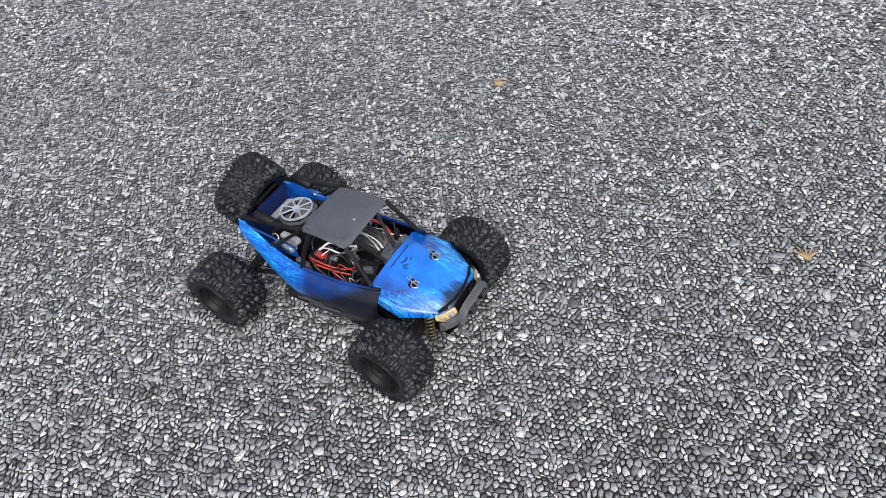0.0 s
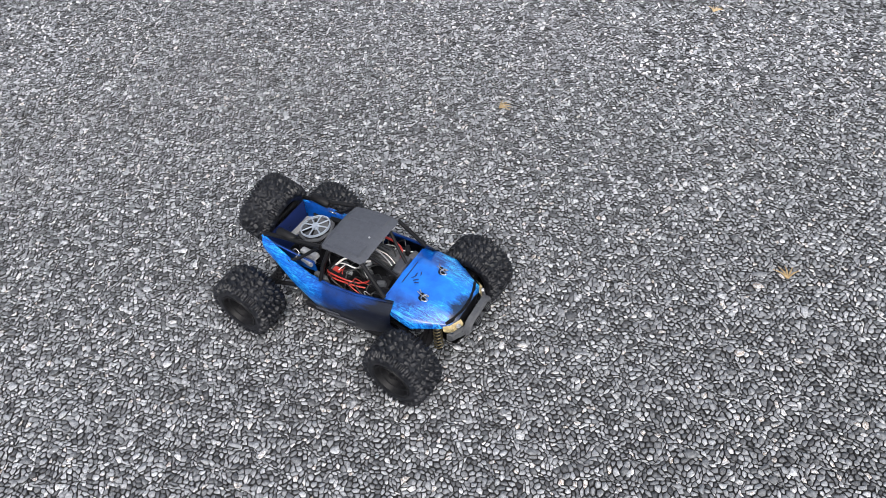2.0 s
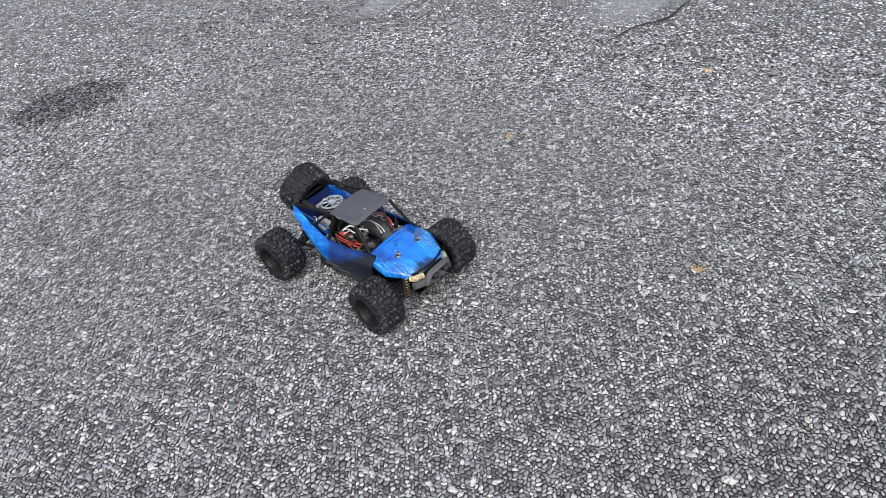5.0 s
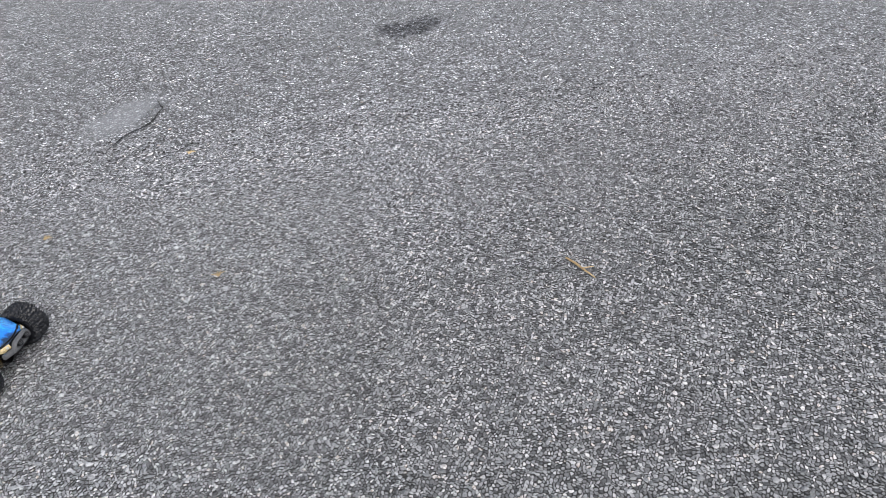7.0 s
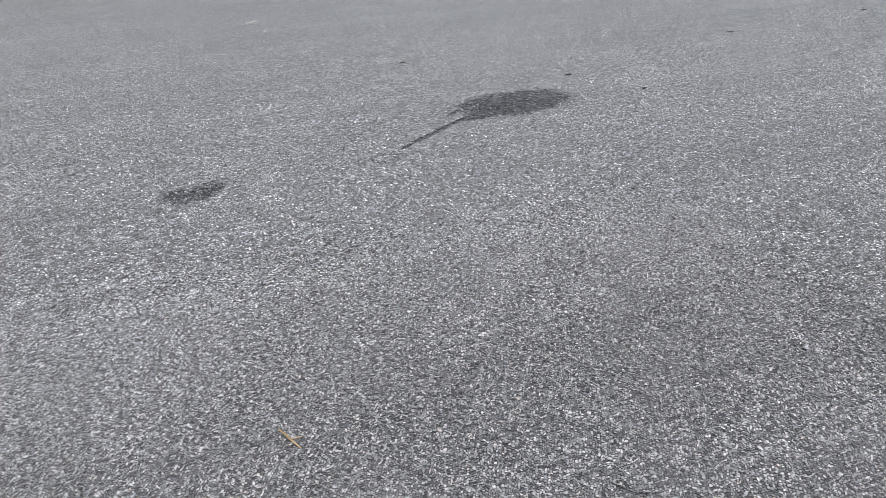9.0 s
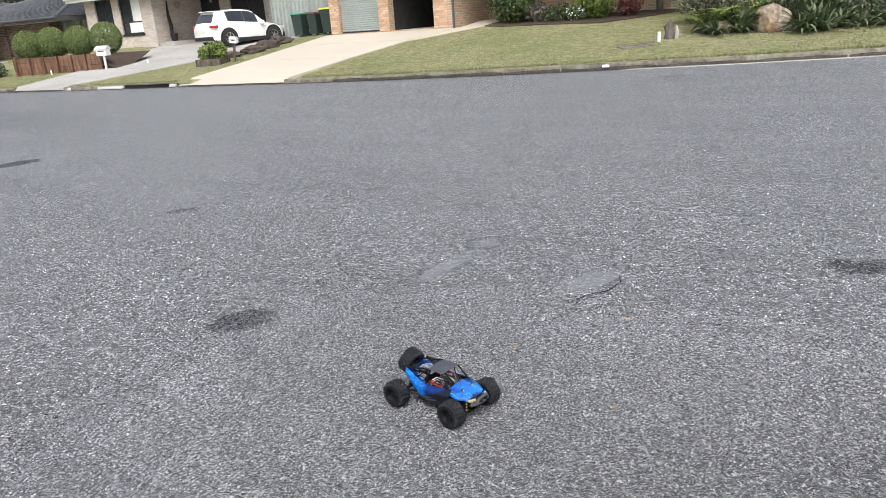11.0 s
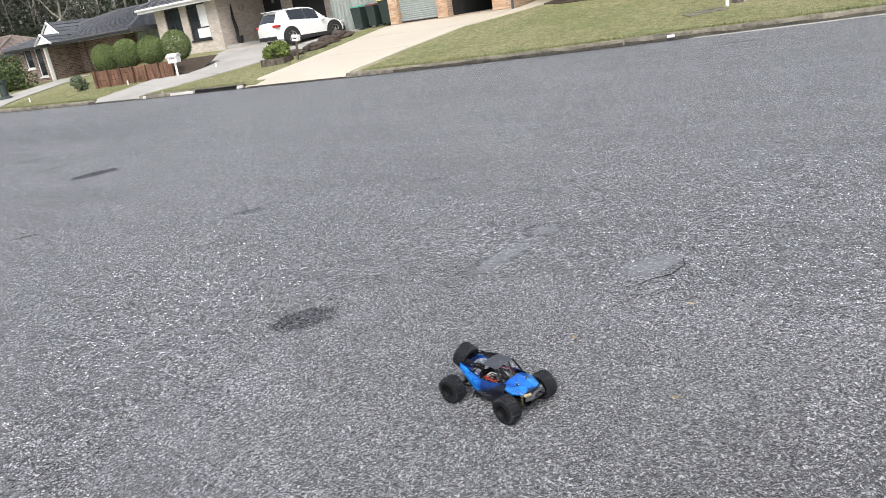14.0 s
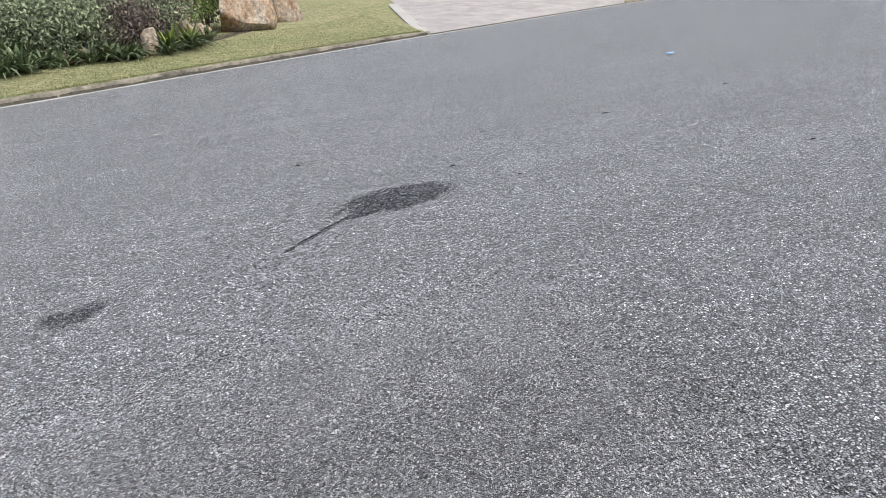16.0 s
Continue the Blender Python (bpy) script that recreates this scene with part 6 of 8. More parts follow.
# the planter with a bright shrub between the drives
planter = thing("planter", "low weathered timber edging round a shrub", "planter", (-17.95, 17.15, gh(-17.95, 17.15)), 18)
for sx, sy, w2, rz in ((0, -0.36, 0.84, 0), (0, 0.36, 0.84, 0), (-0.42, 0, 0.72, 90), (0.42, 0, 0.72, 90)):
    bm = B()
    box(bm, (sx, sy, 0.06), (w2, 0.08, 0.26), rz)
    part("edge_board", bm, M_OLDTIMBER, planter, bevel=0.01)
bush("shrub", "bright yellow-green leafy shrub in timber edging", -17.95, 17.15, 0.44, 2000, 0.055, M_LEAFLIGHT, 8, gh(-17.95, 17.15) + 0.12, "", 0.8)
for x, y, w2, h, rz in ((-18.05, 19.3, 0.9, 0.34, 60), (-18.3, 20.3, 1.0, 0.42, 70), (-18.35, 18.5, 0.7, 0.26, 50), (-18.6, 21.4, 0.9, 0.4, 60)):
    bm = B()
    blob(bm, (0, 0, h * 0.28), (w2 / 2, 0.24, h / 2), rng, 3, 0.42, 1.5)
    solo("boulder", bm, M_BROWNSTONE, "brown stone edging the driveway", "boulder", group="stones beside the drive", smooth=45, at=pose(x, y, gh(x, y), 0, 0, rz))

# bed before the tan house
bm = B()
slab(bm, [(-10.6, 23.2), (-9.8, 22.85), (-8.2, 22.95), (-6.2, 22.9), (-5.0, 24.2), (-3.6, 25.9), (-10.0, 25.95), (-10.4, 24.2)], lambda x, y: gh(x, y) - 0.1, lambda x, y: gh(x, y) + 0.035)
solo("garden_bed", bm, M_MULCH, "dark mulched garden bed before the brick wall", "garden bed", "structure")
bush("shrub", "dense dark green shrub at the house corner", -9.75, 23.9, 0.85, 3600, 0.07, M_LEAF, 9, None, "", 1.1)
bush("shrub", "small rusty brown shrub in a mulched bed", -8.8, 23.6, 0.42, 700, 0.05, M_DRYLEAF, 5)
bush("shrub", "low grey-green shrub in a mulched bed", -8.05, 23.7, 0.45, 900, 0.05, M_LEAF, 5)
bush("flower_shrub", "low shrub covered with white flowers", -7.45, 23.6, 0.36, 150, 0.04, M_PETAL, 6)
bush("shrub", "low leafy green shrub between white flowers", -7.42, 23.66, 0.36, 900, 0.045, M_LEAF, 6)
bush("shrub", "upright glossy green shrub against the brick wall", -6.85, 24.0, 0.62, 1700, 0.075, M_LEAFLIGHT, 8, None, "", 1.2)
bush("shrub", "low dark red leafy shrub in a mulched bed", -5.75, 24.6, 0.5, 1000, 0.05, M_REDLEAF, 6)
bm = B()
tube(bm, [(-5.0, 25.6, gh(-5, 25.6)), (-5.05, 25.6, 2.4), (-5.0, 25.6, 4.2)], [0.12, 0.09, 0.05], 8)
slim = thing("slim_tree", "dark slim tree stem beside the brick wall", "tree")
part("trunk", bm, M_BARK, slim, smooth=50)


# the rock garden beside the kerb
def strappy(label, x, y, size, blades, mat, width=0.05, lean=0.9):
    """A clump of long arching strap leaves."""
    b = thing("strap_plant", label, "plant", (x, y, gh(x, y)), 0, "strap-leaved plants")
    bm = B()
    for i in range(blades):
        a, s = rng.random() * 6.28, size * (0.6 + 0.6 * rng.random())
        u = Vector((math.cos(a), math.sin(a), 0))
        w = Vector((-math.sin(a), math.cos(a), 0)) * width * (0.7 + 0.5 * rng.random())
        reach = lean * (0.35 + 0.8 * rng.random())
        rows = []
        for t in (0, 0.25, 0.5, 0.75, 1.0):
            p = u * (s * reach * t) + Vector((0, 0, s * (1.25 * t - 0.85 * reach * t * t)))
            k = (0.5, 1, 1, 0.7, 0.05)[int(t * 4)]
            rows.append([p - w * k, p + Vector((0, 0, -0.01)), p + w * k])
        sheet(bm, rows)
    f = part("leaves", bm, mat, b)
    return b


def fern(label, x, y, size, fronds, mat):
    """A clump of feathered fronds."""
    b = thing("fern", label, "fern", (x, y, gh(x, y)), 0, "ferns in the rock garden")
    bm = B()
    for i in range(fronds):
        a, s = 6.28 * i / fronds + rng.random(), size * (0.75 + 0.5 * rng.random())
        u = Vector((math.cos(a), math.sin(a), 0))
        w = Vector((-math.sin(a), math.cos(a), 0))
        for j in range(2, 13):
            t = j / 12
            p = u * (s * 0.85 * t) + Vector((0, 0, s * (1.3 * t - 0.8 * t * t)))
            l = s * 0.26 * math.sin(math.pi * (0.15 + 0.8 * t))
            for sg in (-1, 1):
                q = p + w * sg * l + u * l * 0.35 - Vector((0, 0, l * 0.25))
                e = u * s * 0.035
                bm.faces.new([bm.verts.new(v) for v in (p - e, q, p + e)])
        tube(bm, [u * (s * 0.85 * t) + Vector((0, 0, s * (1.3 * t - 0.8 * t * t))) for t in (0, 0.33, 0.66, 1)], [0.008, 0.006, 0.004, 0.002], 4)
    part("fronds", bm, mat, b)
    return b


def boulder(x, y, sx, sy, sz, rz, label="large orange-brown sandstone boulder in the rock garden"):
    bm = B()
    bmesh.ops.create_icosphere(bm, subdivisions=4, radius=1.0)
    # split faces: everything past a cleft is pressed flat onto it
    cuts = [(Vector(rng.normal(0, 1, 3)).normalized(), rng.uniform(0.50, 0.80)) for _ in range(11)]
    off = Vector(rng.random(3) * 20)
    for v in bm.verts:
        for n, d in cuts:
            out = v.co.dot(n) - d
            if out > 0:
                v.co -= n * out * 0.93
        v.co *= 1.25 * (1 + 0.10 * noise.noise(v.co * 2.2 + off) + 0.05 * noise.noise(v.co * 6.0 + off))
        v.co = Vector((v.co.x * sx, v.co.y * sy, v.co.z * sz + sz * 0.45))
    return solo("boulder", bm, M_ROCK, label, "boulder", group="boulders of the rock garden", smooth=32, at=pose(x, y, gh(x, y), 0, 0, rz))


bm = B()
slab(bm, [(-3.0, 20.9), (-2.6, 20.45), (-1.4, 20.5), (0.0, 20.85), (1.2, 21.55), (2.6, 21.85), (4.5, 22.75), (6.3, 25.2), (7.7, 27.2), (8.4, 28.6), (7.6, 34), (-3.0, 34), (-3.4, 26)], lambda x, y: gh(x, y) - 0.1, lambda x, y: gh(x, y) + 0.03)
solo("rock_garden_bed", bm, M_MULCH, "dark mulched rock garden beside the lawn", "garden bed", "structure")
for x, y, sx, sy, sz, rz in ((1.45, 22.0, 0.62, 0.35, 0.22, 25), (2.0, 22.2, 0.45, 0.35, 0.2, 10), (3.55, 22.3, 0.3, 0.28, 0.45, 40), (7.2, 27.2, 1.4, 0.9, 1.25, 52), (9.5, 30.4, 1.2, 0.8, 0.9, 60), (4.75, 23.75, 0.32, 0.30, 0.50, 40), (3.45, 23.4, 0.55, 0.35, 0.36, 25), (-0.9, 20.8, 0.44, 0.33, 0.42, -20), (-2.2, 20.6, 0.34, 0.25, 0.22, 10), (1.3, 24.9, 0.75, 0.5, 0.95, 20), (5.0, 24.2, 0.5, 0.4, 0.35, 15), (2.9, 24.8, 0.8, 0.6, 0.8, 5), (4.6, 26.2, 0.9, 0.7, 0.9, 50), (0.4, 24.8, 0.8, 0.6, 0.7, 80)):
    boulder(x, y, sx, sy, sz, rz)
for x, y in ((-2.55, 20.75), (-1.55, 21.0), (-2.0, 21.8)):
    fern("bright green feathery fern in the rock garden", x, y, 1.0, 16, M_LEAFLIGHT)
for x, y, s, k in ((-1.75, 20.85, 0.8, 44), (0.15, 20.95, 0.75, 42), (0.75, 21.25, 0.6, 34), (1.5, 21.65, 0.5, 30), (2.3, 21.75, 0.65, 40), (2.85, 21.95, 0.5, 30), (4.0, 22.5, 0.8, 46), (4.7, 23.0, 0.85, 46), (0.4, 21.9, 0.9, 40), (-0.3, 21.8, 1.0, 40), (5.3, 23.7, 0.6, 34), (3.2, 22.3, 0.55, 32)):
    strappy("clump of dark green strap leaves in the rock garden", x, y, s, k, M_STRAP if k < 45 else M_LEAFLIGHT)
for x, y, s, mat, lab in ((1.2, 22.6, 0.9, M_GREYLEAF, "broad grey-green leafy shrub in the rock garden"), (2.2, 22.9, 0.8, M_GREYLEAF, "broad grey-green leafy shrub in the rock garden"), (3.2, 23.2, 0.85, M_TWIG, "bare twiggy grey-brown shrub in the rock garden"), (-1.2, 23.0, 1.1, M_GREYLEAF, "grey-green shrub in the rock garden"), (0.2, 23.4, 1.0, M_LEAFLIGHT, "leafy green shrub in the rock garden"), (-2.7, 22.6, 0.8, M_TWIG, "bare twiggy grey-brown shrub in the rock garden"), (4.3, 24.4, 0.9, M_GREYLEAF, "grey-green shrub in the rock garden"), (5.2, 26.5, 0.9, M_LEAFLIGHT, "leafy green shrub in the rock garden")):
    bush("shrub", lab, x, y, s, 2800, 0.05, mat, 12, None, "shrubs of the rock garden", 0.95)
for x, y, s, mat in ((-2.75, 22.3, 0.95, M_GREYLEAF), (-0.2, 22.5, 1.1, M_GREYLEAF), (0.7, 22.2, 1.0, M_GREYLEAF), (1.7, 22.5, 1.0, M_GREYLEAF), (2.75, 22.6, 0.8, M_TWIG), (3.3, 23.0, 0.7, M_TWIG), (3.1, 24.2, 1.2, M_GREYLEAF), (1.5, 24.0, 1.4, M_GREYLEAF), (-1.5, 24.2, 1.5, M_LEAF), (5.9, 27.4, 1.3, M_LEAF), (4.2, 25.4, 1.3, M_TWIG), (0.0, 25.5, 1.8, M_LEAF), (3.0, 27.0, 1.9, M_LEAF), (6.5, 30.0, 1.8, M_LEAF)):
    bush("shrub", "tall dense leafy shrub filling the rock garden" if mat is not M_TWIG else "bare twiggy grey-brown shrub in the rock garden", x, y, s, int(3600 * s), 0.05, mat, 16, None, "shrubs of the rock garden", 1.0, trunk=0.25)
for x, y, s, k in ((-0.15, 20.4, 0.75, 40), (-1.65, 20.5, 0.6, 38), (0.35, 20.6, 0.7, 42), (1.15, 21.3, 0.6, 36), (1.9, 21.5, 0.75, 48), (2.55, 21.5, 0.7, 44), (3.0, 21.7, 0.6, 36), (3.9, 22.0, 0.7, 44), (4.6, 22.6, 0.75, 46), (-2.2, 20.1, 0.6, 34), (5.0, 23.2, 0.6, 36)):
    strappy("clump of dark green strap leaves in the rock garden", x, y, s, int(k * 1.5), M_STRAP, 0.03, 1.35)
stump = thing("tree_stump", "grey weathered stump at the edge of the lawn", "stump", (-3.35, 19.75, gh(-3.35, 19.75)))
bm = B()
tube(bm, [(0, 0, -0.05), (0.02, 0, 0.14), (-0.04, 0.05, 0.29), (0.05, 0.1, 0.43)], [0.17, 0.12, 0.13, 0.07], 10)
part("trunk", bm, M_BARK, stump, smooth=50)
bm = B()
tube(bm, [(0.18, 0.05, -0.05), (0.2, 0.05, 0.18), (0.16, 0.1, 0.32)], [0.08, 0.06, 0.03], 8)
part("side_stem", bm, M_PALEBARK, stump, smooth=50)
bm = B()
tube(bm, [(-3.5, 19.25, gh(-3.5, 19.25) - 0.02), (-3.5, 19.25, gh(-3.5, 19.25) + 0.26)], 0.045, 10)
solo("plastic_pipe", bm, M_WHITE, "short upright white plastic pipe on the lawn", "pipe", smooth=40)
bm = B()
slab(bm, [(-4.15, 18.1), (-3.35, 18.75), (-3.6, 19.05), (-4.4, 18.4)], lambda x, y: gh(x, y) - 0.05, lambda x, y: gh(x, y) + 0.03)
pit = thing("pit_lid", "grey concrete service pit lid sunk in the lawn", "pit lid")
part("lid", bm, M_KERB, pit)
bm = B()
sheet(bm, [[(-4.45, 18.42, gh(-4.4, 18.4) + 0.05), (-3.62, 19.12, gh(-3.6, 19.1) + 0.05)], [(-4.38, 18.36, gh(-4.4, 18.4) + 0.05), (-3.56, 19.05, gh(-3.6, 19.1) + 0.05)]])
part("gap", bm, M_DARK, pit)

# gardens farther down the street
for x, y, s, mat, lab in ((-45.6, 18.3, 1.0, M_LEAF, "dense dark green hedge shrub by the drive"), (-44.6, 18.6, 0.9, M_LEAF, "dense dark green hedge shrub by the drive"), (-42.2, 18.9, 1.1, M_LEAFLIGHT, "loose leafy shrub beside the drive"), (-40.9, 19.3, 1.2, M_LEAF, "loose leafy shrub beside the drive"), (-47.5, 19.5, 1.0, M_LEAF, "dense dark green hedge shrub by the drive"), (-43.4, 19.8, 1.0, M_DRYLEAF, "greyish shrub beside the drive")):
    bush("shrub", lab, x, y, s, 1500, 0.09, mat, 8, None, "shrubs along the street", 0.9)
bm = B()
for i in range(3):
    blob(bm, (0.35 * i, 0.1 * (i % 2), 0.2), (0.28, 0.25, 0.26), rng, 2, 0.3)
solo("rock_heap", bm, M_ROCK, "small heap of grey stones by the shrubs", "stones", smooth=60, at=pose(-43.6, 17.4, gh(-43.6, 17.4)))
fountain = thing("garden_pillar", "dark stone pillar ornament on the lawn", "ornament", (-35.4, 16.0, gh(-35.4, 16.0)))
bm = B()
lathe(bm, [(0, 0), (0.3, 0), (0.28, 0.1), (0.17, 0.15), (0.15, 0.7), (0.25, 0.78), (0.25, 0.9), (0, 0.9)], (0, 0, 0), (0, 0, 1), 12)
part("pillar", bm, M_BINGREEN, fountain, smooth=40)
bush("shrub", "low dark shrub with pale flowers beside a drive", -28.3, 15.7, 0.38, 1400, 0.05, M_GREYLEAF, 6)
for x, y in ((-29.8, 14.3), (-22.3, 18.0), (-25.3, 16.0)):
    bm = B()
    tube(bm, [(x, y, gh(x, y) - 0.02), (x, y, gh(x, y) + 0.17)], 0.028, 8)
    solo("marker_peg", bm, M_WHITE, "short white marker peg in the lawn", "peg", group="white pegs on the lawns")

# ---- the building plot and its fence ----
site_fence = thing("site_fence", "tall galvanised wire fence round a building plot", "fence", kind="structure")


def fence_run(pts, step, h, parent):
    prev = None
    for a, b in zip(pts, pts[1:]):
        n = max(1, int(math.hypot(b[0] - a[0], b[1] - a[1]) / step))
        for i in range(n + 1):
            p = Vector(a).lerp(Vector(b), i / n)
            z = gh(p.x, p.y)
            if i < n or b == pts[-1]:
                bm = B()
                tube(bm, [(p.x, p.y, z - 0.1), (p.x, p.y, z + h)], 0.05, 6)
                part("post", bm, M_METAL, parent)
            if prev is not None:
                bm = B()
                for hh in (0.1, h - 0.03):
                    tube(bm, [(prev.x, prev.y, prev.z + hh), (p.x, p.y, z + hh)], 0.025, 5)
                end = Vector((p.x, p.y, z))
                for k in range(1, 6):
                    hh = 0.1 + (h - 0.13) * k / 6
                    tube(bm, [prev + Vector((0, 0, hh)), end + Vector((0, 0, hh))], 0.004, 3, False)
                for k in range(1, 8):
                    q0 = prev.lerp(end, k / 8)
                    tube(bm, [q0 + Vector((0, 0, 0.1)), q0 + Vector((0, 0, h - 0.03))], 0.004, 3, False)
                part("wire_panel", bm, M_METAL, parent)
            prev = Vector((p.x, p.y, z))


fence_run([(-74, 11.4), (-64, 13.3), (-59.5, 15.6), (-56.5, 20.5)], 1.5, 1.25, site_fence)
back_fence = thing("back_fence", "galvanised wire fence along the woods", "fence", kind="structure")
fence_run([(-75, 11.6), (-84, 16), (-92, 22), (-90, 34), (-84, 44)], 2.6, 1.45, back_fence)
bm = B()
rows = []
for i in range(70):
    y = 13.5 + i * 0.4
    x = -82 - 3.5 * math.sin(i / 69 * 3.0)
    z = gh(x, y)
    e = [0.30 * noise.noise(Vector((x * 0.5 + k * 3.1, y * 0.9, k))) for k in range(6)]
    rows.append([(x + 2.4 + e[0] * 2, y, z - 0.02), (x + 1.3 + e[1], y, z + 0.16 + e[1] * 0.7), (x + 0.2, y, z + 0.34 + e[2]), (x - 0.8, y, z + 0.38 + e[3]), (x - 1.7, y, z + 0.3 + e[4]), (x - 2.6 + e[5], y, z)])
sheet(bm, rows)
solo("soil_bank", bm, M_DIRT, "long bank of orange bare earth on a building plot", "soil bank", "structure", smooth=60)
bm = B()
sheet(bm, [[(x, y0 + (y1 - y0) * k / 6, gh(x, y0 + (y1 - y0) * k / 6) + 0.05 + 0.12 * abs(noise.noise(Vector((x * 0.6, k * 1.7, 0))))) for k in range(7)] for x, y0, y1 in ((-57.5, 19.0, 23), (-60, 15.8, 26), (-64, 13.6, 30), (-68, 12.8, 32), (-72, 12.0, 34), (-76, 12.4, 36), (-81, 14.6, 38))])
solo("building_plot", bm, M_PLOT, "rough weedy bare ground behind the wire fence", "plot", "structure", smooth=60)
for i in range(34):
    x, y = -59 - 19 * rng.random(), 16 + 11 * rng.random()
    bush("weed_clump", "rough weeds on the building plot", x, y, 0.4 + 0.5 * rng.random(), 320, 0.14, M_LEAF if i % 2 else M_DRYLEAF, 5, None, "weeds on the plot", 0.6)
for x, y, hh in ((-73.2, 11.3, 1.2), (-71.0, 11.9, 1.2)):
    bm = B()
    box(bm, (x, y + 0.1, gh(x, y) + hh), (0.6, 0.02, 0.4), 15)
    solo("site_sign", bm, M_WHITE, "small white notice board hung on the wire fence", "sign", group="signs on the wire fence")
bm = B()
box(bm, (-60.2, 15.9, gh(-60.2, 15.9) + 1.35), (0.9, 0.03, 0.55), -30)
solo("site_sign", bm, M_LIDGREEN, "green notice board hung on the wire fence", "sign")


for x, y in ((-92.5, 10.4), (-93.6, 11.7)):
    bm = B()
    box(bm, (x, y, gh(x, y) + 0.38), (0.14, 0.1, 0.82), 10, 0.9)
    solo("guide_post", bm, M_WHITE, "white guide post at the bend of the street", "post", group="guide posts at the bend")


# ---- the woods ----
def gum_tree(name, label, x, y, h, r, bark, seed, leaves=2600, lean=0.0):
    """A eucalypt: tapered trunk, forking limbs, an open crown of drooping leaf clumps."""
    g = np.random.default_rng(seed)
    t = thing(name, label, "tree", (x, y, gh(x, y) - 0.1), 0, "gum trees at the wood's edge")
    bm = B()
    fork = h * (0.17 + 0.12 * g.random())
    sway = [Vector((g.normal() * 0.012 * h, g.normal() * 0.022 * h, 0)) for _ in range(5)]
    stem = [Vector((0, lean * fork * (i / 4) ** 1.3, fork * i / 4)) + sway[i] * (i / 4) for i in range(5)]
    tube(bm, stem, [r * 1.45, r * 1.05, r * 0.95, r * 0.9, r * 0.86], 10)
    tips = []
    for i in range(3):
        a = 1.57 + math.pi * (i % 2) + g.normal() * 0.6
        l = h * (0.62 - 0.1 * i)
        spread = (0.16, 0.34, 0.5)[i] * (0.8 + 0.5 * g.random())
        limb = []
        for k in range(8):
            u = k / 7
            bend = Vector((math.cos(a) * spread, math.sin(a) * spread, 0)) * l * (u ** 0.8)
            limb.append(stem[-1] + bend + Vector((g.normal() * 0.012 * h * u, g.normal() * 0.014 * h * u, l * (u ** 1.25) * (1.0 - 0.25 * spread))))
        q = r * (0.72, 0.5, 0.4)[i]
        tube(bm, limb, [q * (1 - 0.85 * k / 7) for k in range(8)], 7)
        for k in range(2, 8):
            b2 = a + (1.1 if k % 2 else -1.1) + g.normal() * 0.4
            s = h * (0.05 + 0.09 * g.random())
            m1 = limb[k] + Vector((math.cos(b2) * s * 0.6, math.sin(b2) * s * 0.6, s * 0.5))
            m2 = m1 + Vector((math.cos(b2 + 0.4) * s * 0.5, math.sin(b2 + 0.4) * s * 0.5, s * 0.6))
            w = q * (1 - 0.85 * k / 7) * 0.5
            tube(bm, [limb[k], m1, m2], [w, w * 0.7, w * 0.25], 5)
            if limb[k].z > h * 0.3:
                tips += [m1, m2]
        tips.append(limb[-1])
    part("trunk", bm, bark, t, smooth=60)
    me = leaf_cloud("crown", [tuple(p) for p in tips], [h * (0.05 + 0.035 * g.random()) for _ in tips], leaves, 0.24, M_GUM, g, 0.7, 0.3, 1.0)
    c = new("crown", me)
    c.parent = t
    return t


TREES = [(-93.5, 24.6, 21, 0.40, M_PALEBARK, 0.12), (-93, 30, 19, 0.20, M_PALEBARK, -0.1), (-95, 34.5, 19, 0.20, M_PALEBARK, 0.3), (-96, 28, 20, 0.17, M_PALEBARK, -0.4), (-97, 21.5, 20, 0.18, M_PALEBARK, 0.5), (-95, 39, 18, 0.2, M_PALEBARK, -0.3), (-98, 15, 20, 0.2, M_PALEBARK, -0.25), (-97, 19, 20, 0.26, M_PALEBARK, 0.1), (-91.5, 36.9, 18, 0.26, M_PALEBARK, 0.2), (-99, 27, 22, 0.3, M_BARK, -0.2),
         (-104, 15.5, 20, 0.4, M_PALEBARK, 0.3), (-106, 9, 22, 0.24, M_BARK, 0.0), (-101, 4, 19, 0.24, M_BARK, 0.15), (-96, 42, 18, 0.26, M_BARK, -0.2), (-88, 48, 19, 0.3, M_PALEBARK, 0.1), (-108, 22, 24, 0.3, M_BARK, 0.0), (-103, 34, 23, 0.28, M_PALEBARK, 0.1)]
for i, (x, y, h, r, bark, lean) in enumerate(TREES):
    gum_tree("gum_tree", "tall eucalypt with pale bare trunk and thin crown" if bark is M_PALEBARK else "tall eucalypt with grey trunk and thin crown", x, y, h, r if i == 0 else 0.68 * r, bark, 40 + i, lean=lean)

